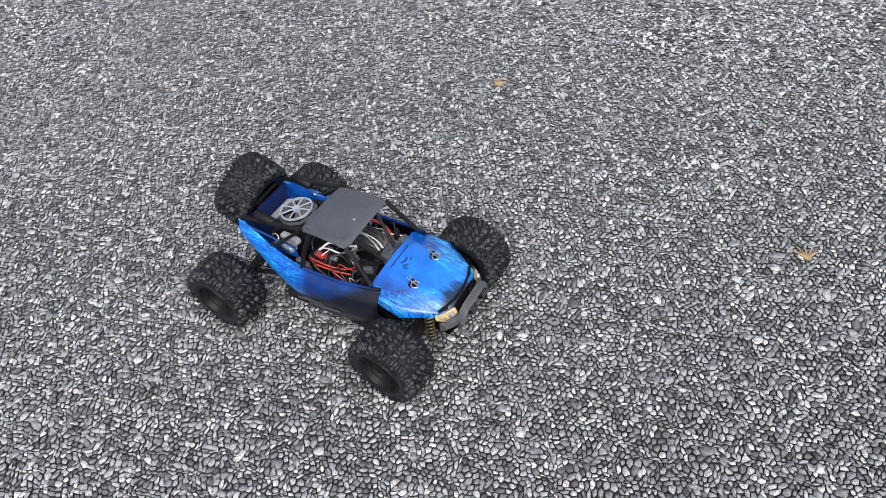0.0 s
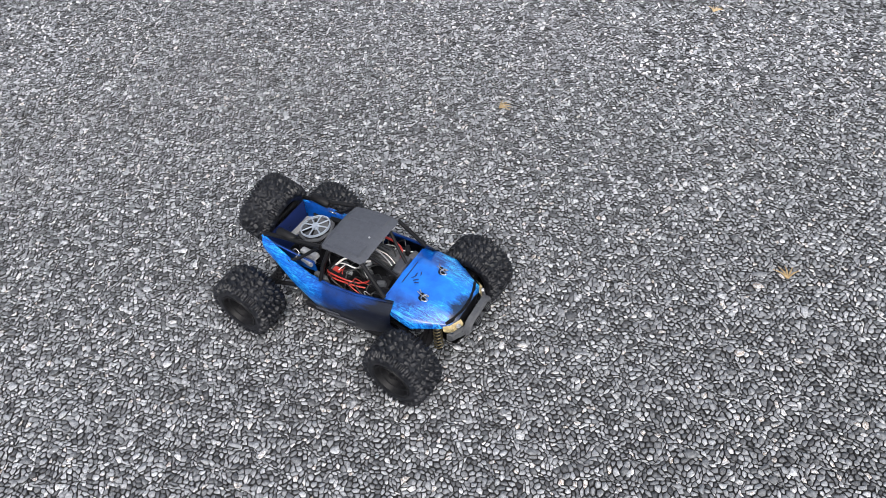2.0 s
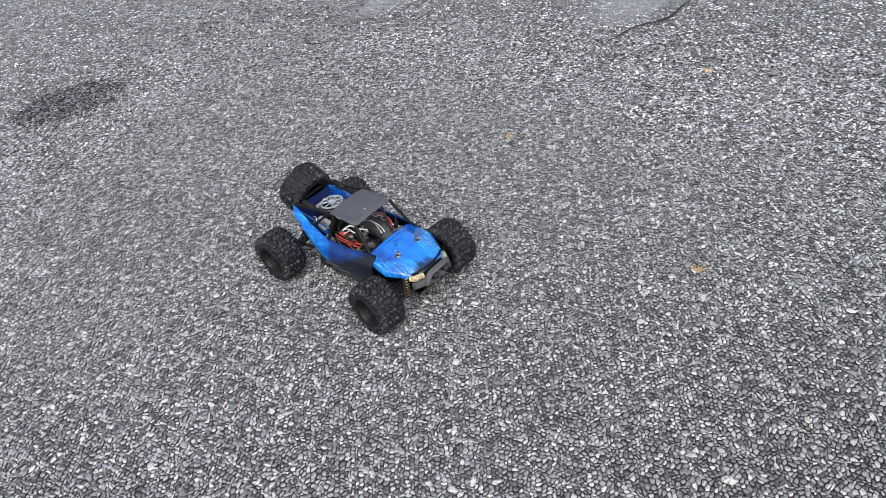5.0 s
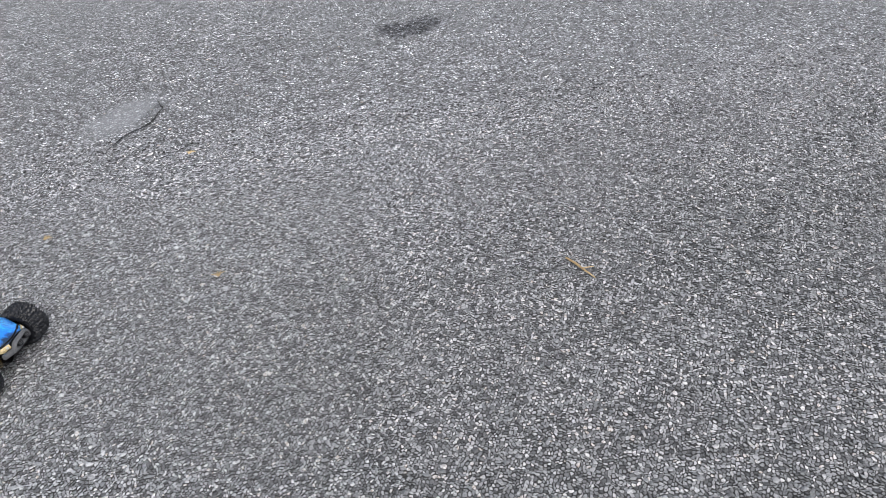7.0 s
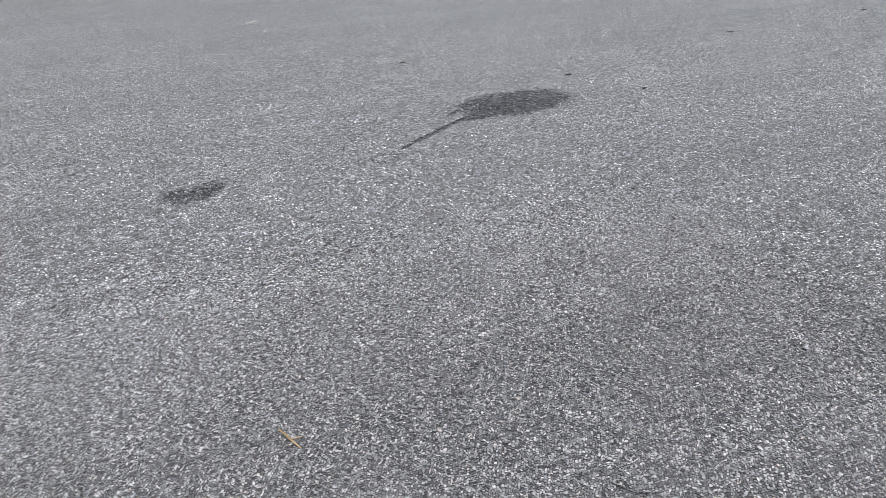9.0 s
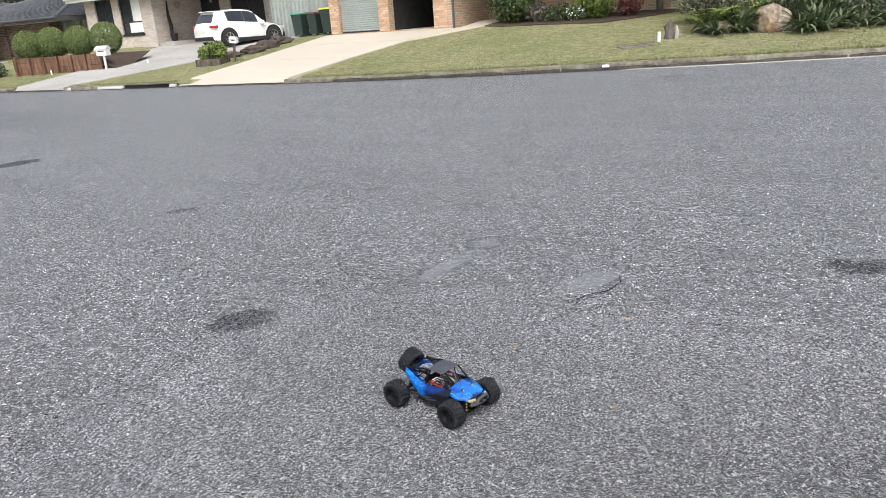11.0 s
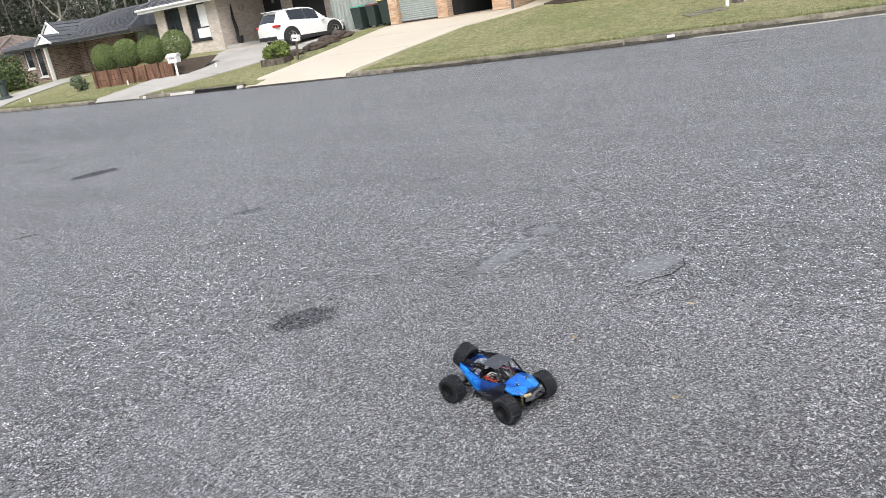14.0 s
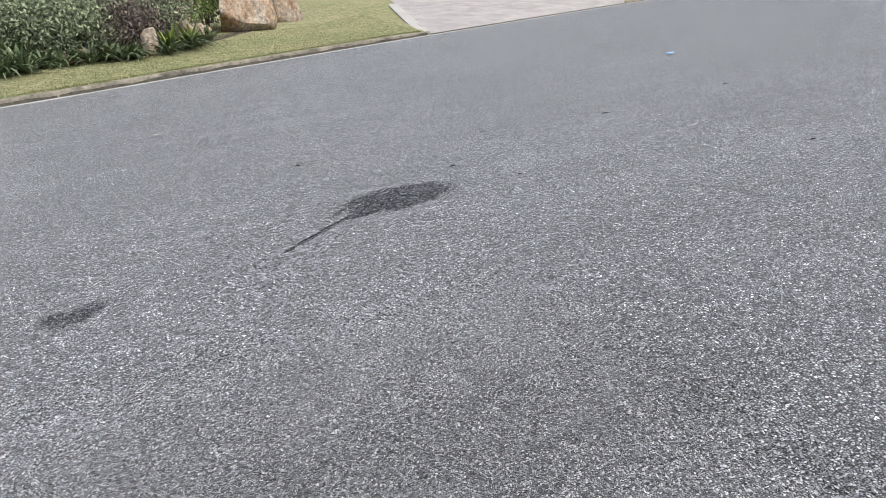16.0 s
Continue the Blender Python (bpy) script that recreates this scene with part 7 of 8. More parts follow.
# the mass of the wood behind: trunks and leaf clumps without number
woods = thing("woods", "dense eucalypt wood with pale slender trunks behind the street", "woods", kind="stuff")
pale, grey = B(), B()
cs, rs, low, lr = [], [], [], []
for i in range(300):
    y = -45 + 150 * rng.random()
    x = -100 - 40 * rng.random() ** 1.3 + 0.10 * max(0, y - 30)
    if y < 16 and x > -106:
        x -= 8
    z = gh(x, y)
    h = 15 + 10 * rng.random()
    k, c = rng.normal() * 0.10, rng.normal() * 0.04
    q = 0.09 + 0.11 * rng.random()
    pts = [(x, y, z - 0.2), (x, y + (k + c) * h * 0.25, z + h * 0.25), (x, y + k * h * 0.5, z + h * 0.5), (x, y + (k - c) * h * 0.8, z + h * 0.9)]
    tube(pale if i % 3 else grey, pts, [q, q * 0.8, q * 0.6, q * 0.2], 6)
    p = Vector(pts[1])
    a = rng.normal() * 1.2
    tube(pale if i % 3 else grey, [p, p + Vector((0.2, h * 0.12 * math.sin(a), h * 0.1)), p + Vector((0.3, h * 0.2 * math.sin(a), h * 0.28))], [q * 0.55, q * 0.4, q * 0.15], 5)
    for j in range(6):
        cs.append((x + rng.normal() * 2.0, y + rng.normal() * 2.0, z + 2.5 + 11.5 * rng.random()))
        rs.append(1.1 + 1.2 * rng.random())
    for j in range(3):
        low.append((x + rng.normal() * 2, y + rng.normal() * 2, z + 0.4 + 2.2 * rng.random()))
        lr.append(1.0 + 1.0 * rng.random())
part("trunks", pale, M_PALEBARK, woods, smooth=60)
part("trunks", grey, M_BARK, woods, smooth=60)
f = new("foliage", leaf_cloud("foliage", cs, rs, 135000, 0.27, M_GUM, rng, 0.8, 0.3))
f.parent = woods
f = new("undergrowth", leaf_cloud("undergrowth", low, lr, 50000, 0.23, M_GUM, rng, 0.8, 0.3))
f.parent = woods
# brush along the far road edge and behind the houses
edge = thing("brush", "thick dark brush along the edge of the wood", "brush", kind="stuff")
cs, rs = [], []
for i in range(150):
    y = -25 + 95 * rng.random()
    x = -95.5 - 6 * rng.random() - (9 if y < 15 else 0)
    cs.append((x, y, gh(x, y) + 0.5 + 1.8 * rng.random()))
    rs.append(0.8 + 0.9 * rng.random())
f = new("foliage", leaf_cloud("foliage", cs, rs, 30000, 0.16, M_GUM, rng, 0.9, 0.3))
f.parent = edge


# ---- the radio-controlled buggy ----
def buggy_paint(name, flank):
    """Moulded shell print: cobalt ground, fine pale scratches, black fade."""
    m = Nodes(name)
    m.b.inputs["Coat Weight"].default_value = 0.45 if flank else 0.5
    m.b.inputs["Coat Roughness"].default_value = 0.12
    v = m.obj()
    sep = m.n("SeparateXYZ")
    m.link(v, sep.inputs[0])
    ay = m.math('ABSOLUTE', sep.outputs[1])
    wide = m.noise(v, 26, 4, 0.65)
    lines = None
    for k, (turn, sx, sy, half) in enumerate(((0, 14, 250, 0.010), (14, 18, 270, 0.009), (-17, 20, 290, 0.009), (38, 32, 240, 0.007), (-50, 36, 230, 0.006), (6, 9, 130, 0.016))):
        if flank:
            st = m.stretch(v, sx, 60, sy * 0.8, 0)
            st = m.n("Mapping")
            st.inputs["Rotation"].default_value = (0, radians(turn * 0.8 + 14), 0)
            st.inputs["Scale"].default_value = (sx, 40, sy * 0.8)
            m.link(v, st.inputs["Vector"])
            st = st.outputs[0]
        else:
            st = m.stretch(v, sx, sy, 30, turn)
        f = m.noise(st, 1.0, 2, 0.5, 0.6)
        one = m.ramp(f, [(0.5 - half * 1.6, 0.0), (0.5, 1.0), (0.5 + half * 1.6, 0.0)])
        lines = one if lines is None else m.math('MAXIMUM', lines, one)
    if flank:
        base = m.ramp(wide, [(0.30, (0.0015, 0.014, 0.085)), (0.55, (0.002, 0.032, 0.17)), (0.75, (0.003, 0.065, 0.31))])
        # pale streaks gather towards the tail and along the lower rear edge
        low = m.math('SUBTRACT', m.math('MULTIPLY', sep.outputs[0], -9.0), m.math('MULTIPLY', m.math('SUBTRACT', sep.outputs[2], 0.085), 7.0))
        where = m.ramp(m.math('ADD', low, m.math('SUBTRACT', wide, 0.5)), [(0.10, 0.0), (0.70, 1.0)])
        base = m.mix(m.math('MULTIPLY', where, 0.6), base, (0.004, 0.12, 0.62))
    else:
        mid = m.ramp(m.math('MULTIPLY', ay, 10.0), [(0.0, 1.0), (0.30, 0.8), (0.44, 0.0)])
        base = m.mix(mid, m.ramp(wide, [(0.35, (0.001, 0.018, 0.13)), (0.65, (0.002, 0.075, 0.38))]), m.ramp(wide, [(0.3, (0.003, 0.075, 0.42)), (0.7, (0.010, 0.17, 0.62))]))
        where = m.ramp(m.math('ADD', m.math('MULTIPLY', ay, 14.0), m.math('ADD', m.math('MULTIPLY', m.math('SUBTRACT', sep.outputs[0], 0.15), 9.0), m.math('SUBTRACT', wide, 0.5))), [(0.18, 0.03), (0.42, 1.0)])
    glow = m.ramp(m.noise(v, 60, 4, 0.7), [(0.42, (0.006, 0.20, 0.72)), (0.62, (0.045, 0.50, 0.92))])
    col = m.mix(m.math('MULTIPLY', lines, where), base, glow)
    wob = m.math('MULTIPLY', m.math('SUBTRACT', m.noise(m.stretch(v, 12, 70, 70), 1.6, 5, 0.75), 0.5), 0.075)
    grime = m.ramp(m.noise(m.stretch(v, 22, 110, 110), 3.0, 5, 0.7), [(0.56, 0.0), (0.68, 0.16)])
    dark = m.mix(grime, (0.003, 0.0045, 0.011), (0.06, 0.075, 0.11))
    if flank:
        score = m.math('SUBTRACT', m.math('ADD', sep.outputs[0], wob), m.math('MULTIPLY', m.math('SUBTRACT', sep.outputs[2], 0.097), 2.0))
        mask = m.ramp(m.math('ADD', m.math('MULTIPLY', score, 6.0), 0.37), [(0.42, 0.0), (0.62, 1.0)])
    else:
        score = m.math('ADD', m.math('SUBTRACT', sep.outputs[0], m.math('MULTIPLY', m.math('ABSOLUTE', m.math('ADD', sep.outputs[1], 0.014)), 0.5)), m.math('MULTIPLY', wob, 0.5))
        mask = m.ramp(m.math('MULTIPLY', score, 4.0), [(0.61, 0.0), (0.665, 0.93)])
    col = m.mix(mask, col, dark)
    return m.done(col, 0.3, 0, m.bump(m.noise(v, 300, 3), 0.04, 0.001), 0.13 if flank else 0.4)


M_SHELL = buggy_paint("blue_streaked_bonnet_paint", False)
M_FLANK = buggy_paint("blue_to_black_flank_paint", True)
M_RUB = speckled("black_rubber", (0.0042, 0.0047, 0.0066), (0.0112, 0.0122, 0.0162), 220, 0.44, 0.25, 0.0004, big=25, spec=0.3)
M_NYLON = speckled("black_nylon", (0.004, 0.004, 0.0046), (0.010, 0.010, 0.0115), 180, 0.5, 0.2, 0.0004, big=20, spec=0.17)
M_ROOFPL = speckled("matt_grey_roof_plastic", (0.034, 0.037, 0.047), (0.056, 0.061, 0.075), 160, 0.62, 0.25, 0.0004, big=14)
M_BUMPER = speckled("dark_grey_bumper_plastic", (0.045, 0.047, 0.052), (0.080, 0.083, 0.090), 160, 0.6, 0.2, 0.0004, big=14)
M_REDWIRE = paint("red_wire", (0.38, 0.03, 0.02), 0.4, 0.2)
M_WHITEWIRE = paint("white_wire", (0.72, 0.70, 0.68), 0.4, 0.2)
M_BLACKWIRE = paint("black_wire", (0.015, 0.015, 0.015), 0.4, 0.2)
M_SILVER = speckled("silver_foil_pack", (0.30, 0.30, 0.31), (0.52, 0.52, 0.53), 60, 0.35, 0.2, 0.0004, metal=0.5)
M_FAN = speckled("translucent_white_fan_plastic", (0.17, 0.20, 0.25), (0.35, 0.39, 0.45), 60, 0.35, 0.1, 0.0003)
M_GOLD = speckled("gold_anodised_spring", (0.11, 0.09, 0.05), (0.20, 0.165, 0.095), 60, 0.35, 0.1, 0.0003, metal=0.8)
M_EYE = speckled("gold_and_black_headlight_sticker", (0.015, 0.013, 0.010), (0.62, 0.50, 0.26), 170, 0.3, 0.05, 0.0003, big=90)
M_STICKER = paint("dark_sticker", (0.012, 0.022, 0.09), 0.3, 0.3)

TR, TW = 0.0553, 0.0575           # tyre radius and width
buggy = thing("rc_buggy", "blue and black radio-controlled buggy with roll cage standing on asphalt", "toy car", (-0.071, 1.258, 0.004), -11.06)
rngb = np.random.default_rng(5)


def buggy_tyre_mesh():
    """One moulded tyre: a carcass whose skin rises into tread blocks."""
    r, w = TR - 0.0058, TW
    prof = [(0.030, -0.44), (0.034, -0.49), (r * 0.80, -0.50), (r * 0.93, -0.455), (r * 0.985, -0.36), (r, -0.24), (r * 1.005, 0), (r, 0.24), (r * 0.985, 0.36), (r * 0.93, 0.455), (r * 0.80, 0.50), (0.034, 0.49), (0.030, 0.44)]
    pr = np.array([(a, b * w) for a, b in prof])
    run = np.concatenate([[0], np.cumsum(np.hypot(*np.diff(pr, axis=0).T))])
    run -= run[len(run) // 2]
    na, nt = 340, 72
    t = np.linspace(run[0], run[-1], nt)
    rad, off = np.interp(t, run, pr[:, 0]), np.interp(t, run, pr[:, 1])
    dr, do = np.gradient(rad), np.gradient(off)
    nl = np.hypot(dr, do)
    nr, no = do / nl, -dr / nl
    arc = np.arange(na) * 2 * np.pi / na * TR
    A, T = np.meshgrid(arc, t, indexing="ij")
    rise = np.zeros(A.shape)
    circ = 2 * np.pi * TR
    N = 15
    st = circ / N

    def lug(a, y, la, ly, h, skew):
        u = (A - a - skew * (T - y) + circ / 2) % circ - circ / 2
        d = np.minimum(la / 2 - np.abs(u), ly / 2 - np.abs(T - y))
        np.maximum(rise, np.clip(d / 0.0009 + 0.5, 0, 1) * h, out=rise)

    for i in range(N):
        a = st * i
        lug(a, 0.0050, 0.0074, 0.0076, 0.0056, 0.45)
        lug(a + st * 0.52, -0.0050, 0.0074, 0.0076, 0.0056, -0.45)
        lug(a + st * 0.50, 0.0032, 0.0060, 0.0042, 0.0050, -0.5)
        lug(a + st * 0.02, -0.0032, 0.0060, 0.0042, 0.0050, 0.5)
        lug(a + st * 0.48, 0.0128, 0.0098, 0.0052, 0.0054, -0.5)
        lug(a + st * 0.98, -0.0128, 0.0098, 0.0052, 0.0054, 0.5)
        for sg, o in ((-1, 0.0), (1, 0.5)):
            # a horseshoe and a plain block by turns along each shoulder
            c = a + st * (0.14 + o)
            lug(c, sg * 0.0180, 0.0092, 0.0026, 0.0056, 0)
            lug(c - 0.0034, sg * 0.0222, 0.0026, 0.0100, 0.0054, 0.1 * sg)
            lug(c + 0.0034, sg * 0.0222, 0.0026, 0.0100, 0.0054, -0.1 * sg)
            lug(c + st * 0.5, sg * 0.0205, 0.0054, 0.0066, 0.0054, 0.0)
            lug(c + st * 0.5, sg * 0.0280, 0.0060, 0.0060, 0.0044, 0.0)
    R, O = rad[None, :] + rise * nr[None, :], off[None, :] + rise * no[None, :]
    th = (np.arange(na) * 2 * np.pi / na)[:, None]
    v = np.stack([np.cos(th) * R, O, np.sin(th) * R], -1).reshape(-1, 3)
    ia, it = np.meshgrid(np.arange(na), np.arange(nt - 1), indexing="ij")
    nx = (ia + 1) % na
    f = np.stack([ia * nt + it, ia * nt + it + 1, nx * nt + it + 1, nx * nt + it], -1).reshape(-1)
    me = raw_mesh("tyre", v, f, 4, M_RUB)
    me.shade_smooth()
    return me


def buggy_rim_mesh(out):
    bm = B()
    w = TW
    lathe(bm, [(0.0305, -w * 0.42 * out), (0.0325, w * 0.47 * out), (0.0315, w * 0.50 * out), (0.0290, w * 0.48 * out), (0.0265, w * 0.36 * out), (0.0245, w * 0.34 * out), (0.0225, w * 0.20 * out), (0.0085, w * 0.16 * out), (0.0080, w * 0.27 * out), (0.0045, w * 0.28 * out), (0.0, w * 0.28 * out)], (0, 0, 0), (0, 1, 0), 30)
    for i in range(6):
        a = math.pi / 3 * i
        box(bm, (math.cos(a) * 0.016, w * 0.21 * out, math.sin(a) * 0.016), (0.018, 0.006, 0.007), 0, 1, 0, -math.degrees(a))
    return mesh_of("rim", bm, M_NYLON, 35)


TYRE_MESH = buggy_tyre_mesh()
RIM_MESH = {1: buggy_rim_mesh(1), -1: buggy_rim_mesh(-1)}


def buggy_wheel(name, m, out):
    w = new(name)
    w.parent = buggy
    w.matrix_basis = m
    for nm, me in (("tyre", TYRE_MESH), ("rim", RIM_MESH[out])):
        o = new(nm, me)
        o.parent = w
    bm = B()
    tube(bm, [(0, out * 0.016, 0), (0, out * 0.021, 0)], 0.0045, 6)
    part("wheel_nut", bm, M_NYLON, w)
    return w


for sx, y, sy, steer, spin in ((0.134, -0.115, -1, -4, 10), (0.141, 0.099, 1, -4, 40), (-0.157, -0.115, -1, 0, 75), (-0.150, 0.107, 1, 0, 20)):
    buggy_wheel("wheel", pose(sx, y, TR, 0, 0, steer) @ pose(0, 0, 0, 0, spin, 0), sy)
buggy_wheel("spare_wheel", pose(-0.178, 0.006, 0.144, 0, 0, 90) @ pose(0, 0, 0, 20, 0, 0) @ pose(0, 0, 0, 0, 33, 0), 1)


def shell(name, rows, mat, thick=0.0016, label="", smooth=45):
    """A thin moulded sheet through rows of points, with thickness."""
    bm = B()
    sheet(bm, rows)
    bmesh.ops.recalc_face_normals(bm, faces=bm.faces)
    bmesh.ops.solidify(bm, geom=bm.faces[:], thickness=thick)
    return part(name, bm, mat, buggy, label, smooth)


# side panels: top edge, bulge, crease, lower edge
SIDE = [
    # x: top(y, z), bulge(y, z), crease(y, z), foot(y, z)
    (0.092, (0.058, 0.118), (0.072, 0.104), (0.075, 0.084), (0.066, 0.066)),
    (0.070, (0.062, 0.116), (0.077, 0.103), (0.081, 0.080), (0.072, 0.050)),
    (0.030, (0.066, 0.112), (0.080, 0.099), (0.084, 0.075), (0.074, 0.036)),
    (-0.015, (0.067, 0.110), (0.080, 0.098), (0.084, 0.074), (0.073, 0.034)),
    (-0.055, (0.066, 0.113), (0.078, 0.101), (0.081, 0.080), (0.071, 0.044)),
    (-0.090, (0.061, 0.121), (0.071, 0.110), (0.075, 0.092), (0.067, 0.066)),
    (-0.125, (0.054, 0.131), (0.061, 0.121), (0.064, 0.106), (0.059, 0.088)),
    (-0.158, (0.047, 0.140), (0.052, 0.131), (0.054, 0.119), (0.051, 0.106)),
]
for s in (-1, 1):
    rows = [[(x, s * p[0], p[1]) for p in ps] for x, *ps in SIDE]
    shell("side_panel", rows, M_FLANK)
    # rolled lip along the cockpit edge
    bm = B()
    tube(bm, [(x, s * ps[0][0], ps[0][1]) for x, *ps in SIDE], 0.0026, 8)
    part("side_lip", bm, M_FLANK, buggy, smooth=50)

for s in (-1, 1):
    bm = B()
    for k, (x, z, l) in enumerate(((-0.030, 0.062, 0.030), (-0.012, 0.066, 0.026), (0.004, 0.058, 0.024), (-0.020, 0.053, 0.018), (0.022, 0.063, 0.016))):
        y = 0.0765 + (z - 0.036) / (0.076 - 0.036) * 0.0095
        box(bm, (x, s * y, z), (l, 0.0012, 0.0055), 0, 1.0, -s * 14, -9)
    part("side_logo", bm, M_ROOFPL, buggy, "grey worn graphic blocks")

# bonnet with raised middle and flared wings
DROP = 0.0065                    # bonnet lowered to fit the camera's view
HOOD = [
    # x, half width of the flat, z, half width of the wing, z wing, outer half width, z outer
    (0.074, 0.036, 0.1235, 0.056, 0.1200, 0.064, 0.108),
    (0.098, 0.036, 0.1225, 0.060, 0.1170, 0.069, 0.103),
    (0.125, 0.035, 0.1185, 0.062, 0.1120, 0.071, 0.097),
    (0.150, 0.033, 0.1125, 0.054, 0.1070, 0.058, 0.096),
    (0.170, 0.030, 0.1060, 0.044, 0.1020, 0.047, 0.094),
    (0.182, 0.028, 0.0995, 0.042, 0.0960, 0.046, 0.086),
]
rows = []
for x, a, za, b, zb, c, zc in HOOD:
    za, zb, zc = za - DROP, zb - DROP, zc - DROP
    half = [(0, za + 0.0015), (a * 0.6, za + 0.001), (a, za), (a * 1.12, za - 0.0028), (b, zb), (c * 0.98, (zb + zc) / 2 + 0.003), (c, zc)]
    rows.append([(x, -y, z) for y, z in half[::-1]] + [(x, y, z) for y, z in half[1:]])
shell("bonnet", rows, M_SHELL)
shell("scuttle", [[(0.074, y, 0.1235 - DROP - abs(y) * 0.06) for y in (-0.056, -0.03, 0, 0.03, 0.056)], [(0.070, y * 0.98, 0.117 - DROP - abs(y) * 0.06) for y in (-0.056, -0.03, 0, 0.03, 0.056)]], M_SHELL)
# nose plate and grille under the bonnet edge
rows = []
for t, x, z in ((0, 0.180, 0.0985), (1, 0.185, 0.088), (2, 0.184, 0.072), (3, 0.176, 0.058)):
    hw = (0.044, 0.045, 0.042, 0.036)[t]
    rows.append([(x - 0.010 * (abs(k) / 3) ** 2, hw * k / 3, z) for k in range(-3, 4)])
shell("nose", rows, M_NYLON)
for s in (-1, 1):
    bm = B()
    sheet(bm, [[(0.186, s * 0.028, 0.0975), (0.178, s * 0.045, 0.0975), (0.168, s * 0.0500, 0.095)], [(0.190, s * 0.028, 0.091), (0.181, s * 0.0470, 0.089), (0.170, s * 0.0520, 0.088)], [(0.190, s * 0.029, 0.087), (0.181, s * 0.0470, 0.085), (0.171, s * 0.0520, 0.086)]])
    part("headlight", bm, M_EYE, buggy, "gold and black headlight sticker")
    bm = B()
    lathe(bm, [(0, 0.0), (0.0035, 0.0), (0.003, 0.003), (0, 0.0035)], (0.1860, s * 0.037, 0.0930), (1, s * 0.4, 0.2), 12)
    part("headlight_pupil", bm, M_SILVER, buggy)
    # body post, ring and wire clip
    bm = B()
    lathe(bm, [(0, 0.007), (0.0032, 0.0065), (0.0034, 0), (0.0062, -0.0005), (0.0062, -0.004)], (0.123, s * 0.028, 0.1205 - DROP), (0, 0, 1), 14)
    part("body_post", bm, M_NYLON, buggy)
    bm = B()
    c = Vector((0.123, s * 0.028, 0.1245 - DROP))
    pts = [c + Vector((0.011 * math.cos(a) * 0.55 + 0.008, 0.006 * math.sin(a) - 0.004, 0.0025)) for a in [6.0 * k / 14 for k in range(15)]]
    tube(bm, [c + Vector((-0.007, 0.006, 0.003)), c + Vector((0.001, 0.0, 0.001)), *pts[2:], c + Vector((-0.008, 0.001, 0.0035))], 0.0008, 5)
    part("body_clip", bm, M_CHROME, buggy, "bent silver wire clip")
# decal on the bonnet
bm = B()
for k in range(5):
    a = -0.5 + 0.25 * k
    box(bm, (0.098 + 0.005 * math.cos(k * 1.3), -0.002 + 0.0045 * (k - 2), 0.1252 - DROP), (0.010 - 0.0015 * abs(k - 2), 0.0016, 0.0004), 20 + 24 * k, 1, 0, 3)
part("decal", bm, M_STICKER, buggy, "small dark emblem")
# thin dark strip added for the line at the raised panel's rear edge
bm = B()
box(bm, (0.083, 0.003, 0.1250 - DROP), (0.0016, 0.046, 0.0005))
part("panel_edge_line", bm, M_STICKER, buggy)

# front bumper with two round lamps
bm = B()
rows = []
for k in range(-6, 7):
    y = 0.050 * k / 6
    bend = abs(k) / 6
    x = 0.199 - 0.018 * max(0, bend - 0.40) ** 1.2 * 2.0
    z = 0.077 + (-0.004 * max(0, bend - 0.5) * 2)
    h = 0.0065
    rows.append([(x, y, z - h), (x + 0.004, y, z - h * 0.3), (x + 0.003, y, z + h), (x - 0.006, y, z + h * 1.1), (x - 0.007, y, z - h)])
vs = sheet(bm, rows, close=True)
bm.faces.new(vs[0][::-1])
bm.faces.new(vs[-1])
part("bumper", bm, M_BUMPER, buggy, "dark grey plastic front bumper", smooth=40)
bm = B()
rows = []
for y, x, z in ((-0.037, 0.197, 0.076), (-0.034, 0.199, 0.085), (-0.029, 0.200, 0.094), (-0.020, 0.201, 0.0985), (0, 0.2015, 0.099), (0.020, 0.201, 0.0985), (0.029, 0.200, 0.094), (0.034, 0.199, 0.085), (0.037, 0.197, 0.076)):
    rows.append([(x + 0.002, y * 0.86, z - 0.0045), (x + 0.005, y * 0.95, z - 0.001), (x + 0.002, y, z + 0.003), (x - 0.006, y * 0.97, z + 0.0025), (x - 0.007, y * 0.86, z - 0.004)])
vs = sheet(bm, rows, close=True)
bm.faces.new(vs[0][::-1])
bm.faces.new(vs[-1])
part("bumper_hoop", bm, M_BUMPER, buggy, smooth=40)
bm = B()
sheet(bm, [[(0.194, -0.036, 0.070), (0.194, 0.036, 0.070)], [(0.180, -0.040, 0.048), (0.180, 0.040, 0.048)], [(0.120, -0.034, 0.042), (0.120, 0.034, 0.042)]])
bmesh.ops.solidify(bm, geom=bm.faces[:], thickness=0.003)
part("skid_plate", bm, M_NYLON, buggy)
for s in (-1, 1):
    bm = B()
    lathe(bm, [(0, 0.006), (0.0065, 0.006), (0.0078, 0.007), (0.0082, 0.0), (0.006, -0.006), (0, -0.007)], (0.2005, s * 0.0145, 0.0875), (1, 0, 0.4), 18)
    lamp = part("bumper_lamp", bm, M_NYLON, buggy, smooth=40)
    bm = B()
    for k in range(3):
        tube(bm, [(0.2085 - 0.0012 * k, s * 0.0145 - 0.005, 0.0872 + 0.0028 * k), (0.2085 - 0.0012 * k, s * 0.0145 + 0.005, 0.0872 + 0.0028 * k)], 0.0006, 5)
    part("lamp_grille", bm, M_BUMPER, lamp)

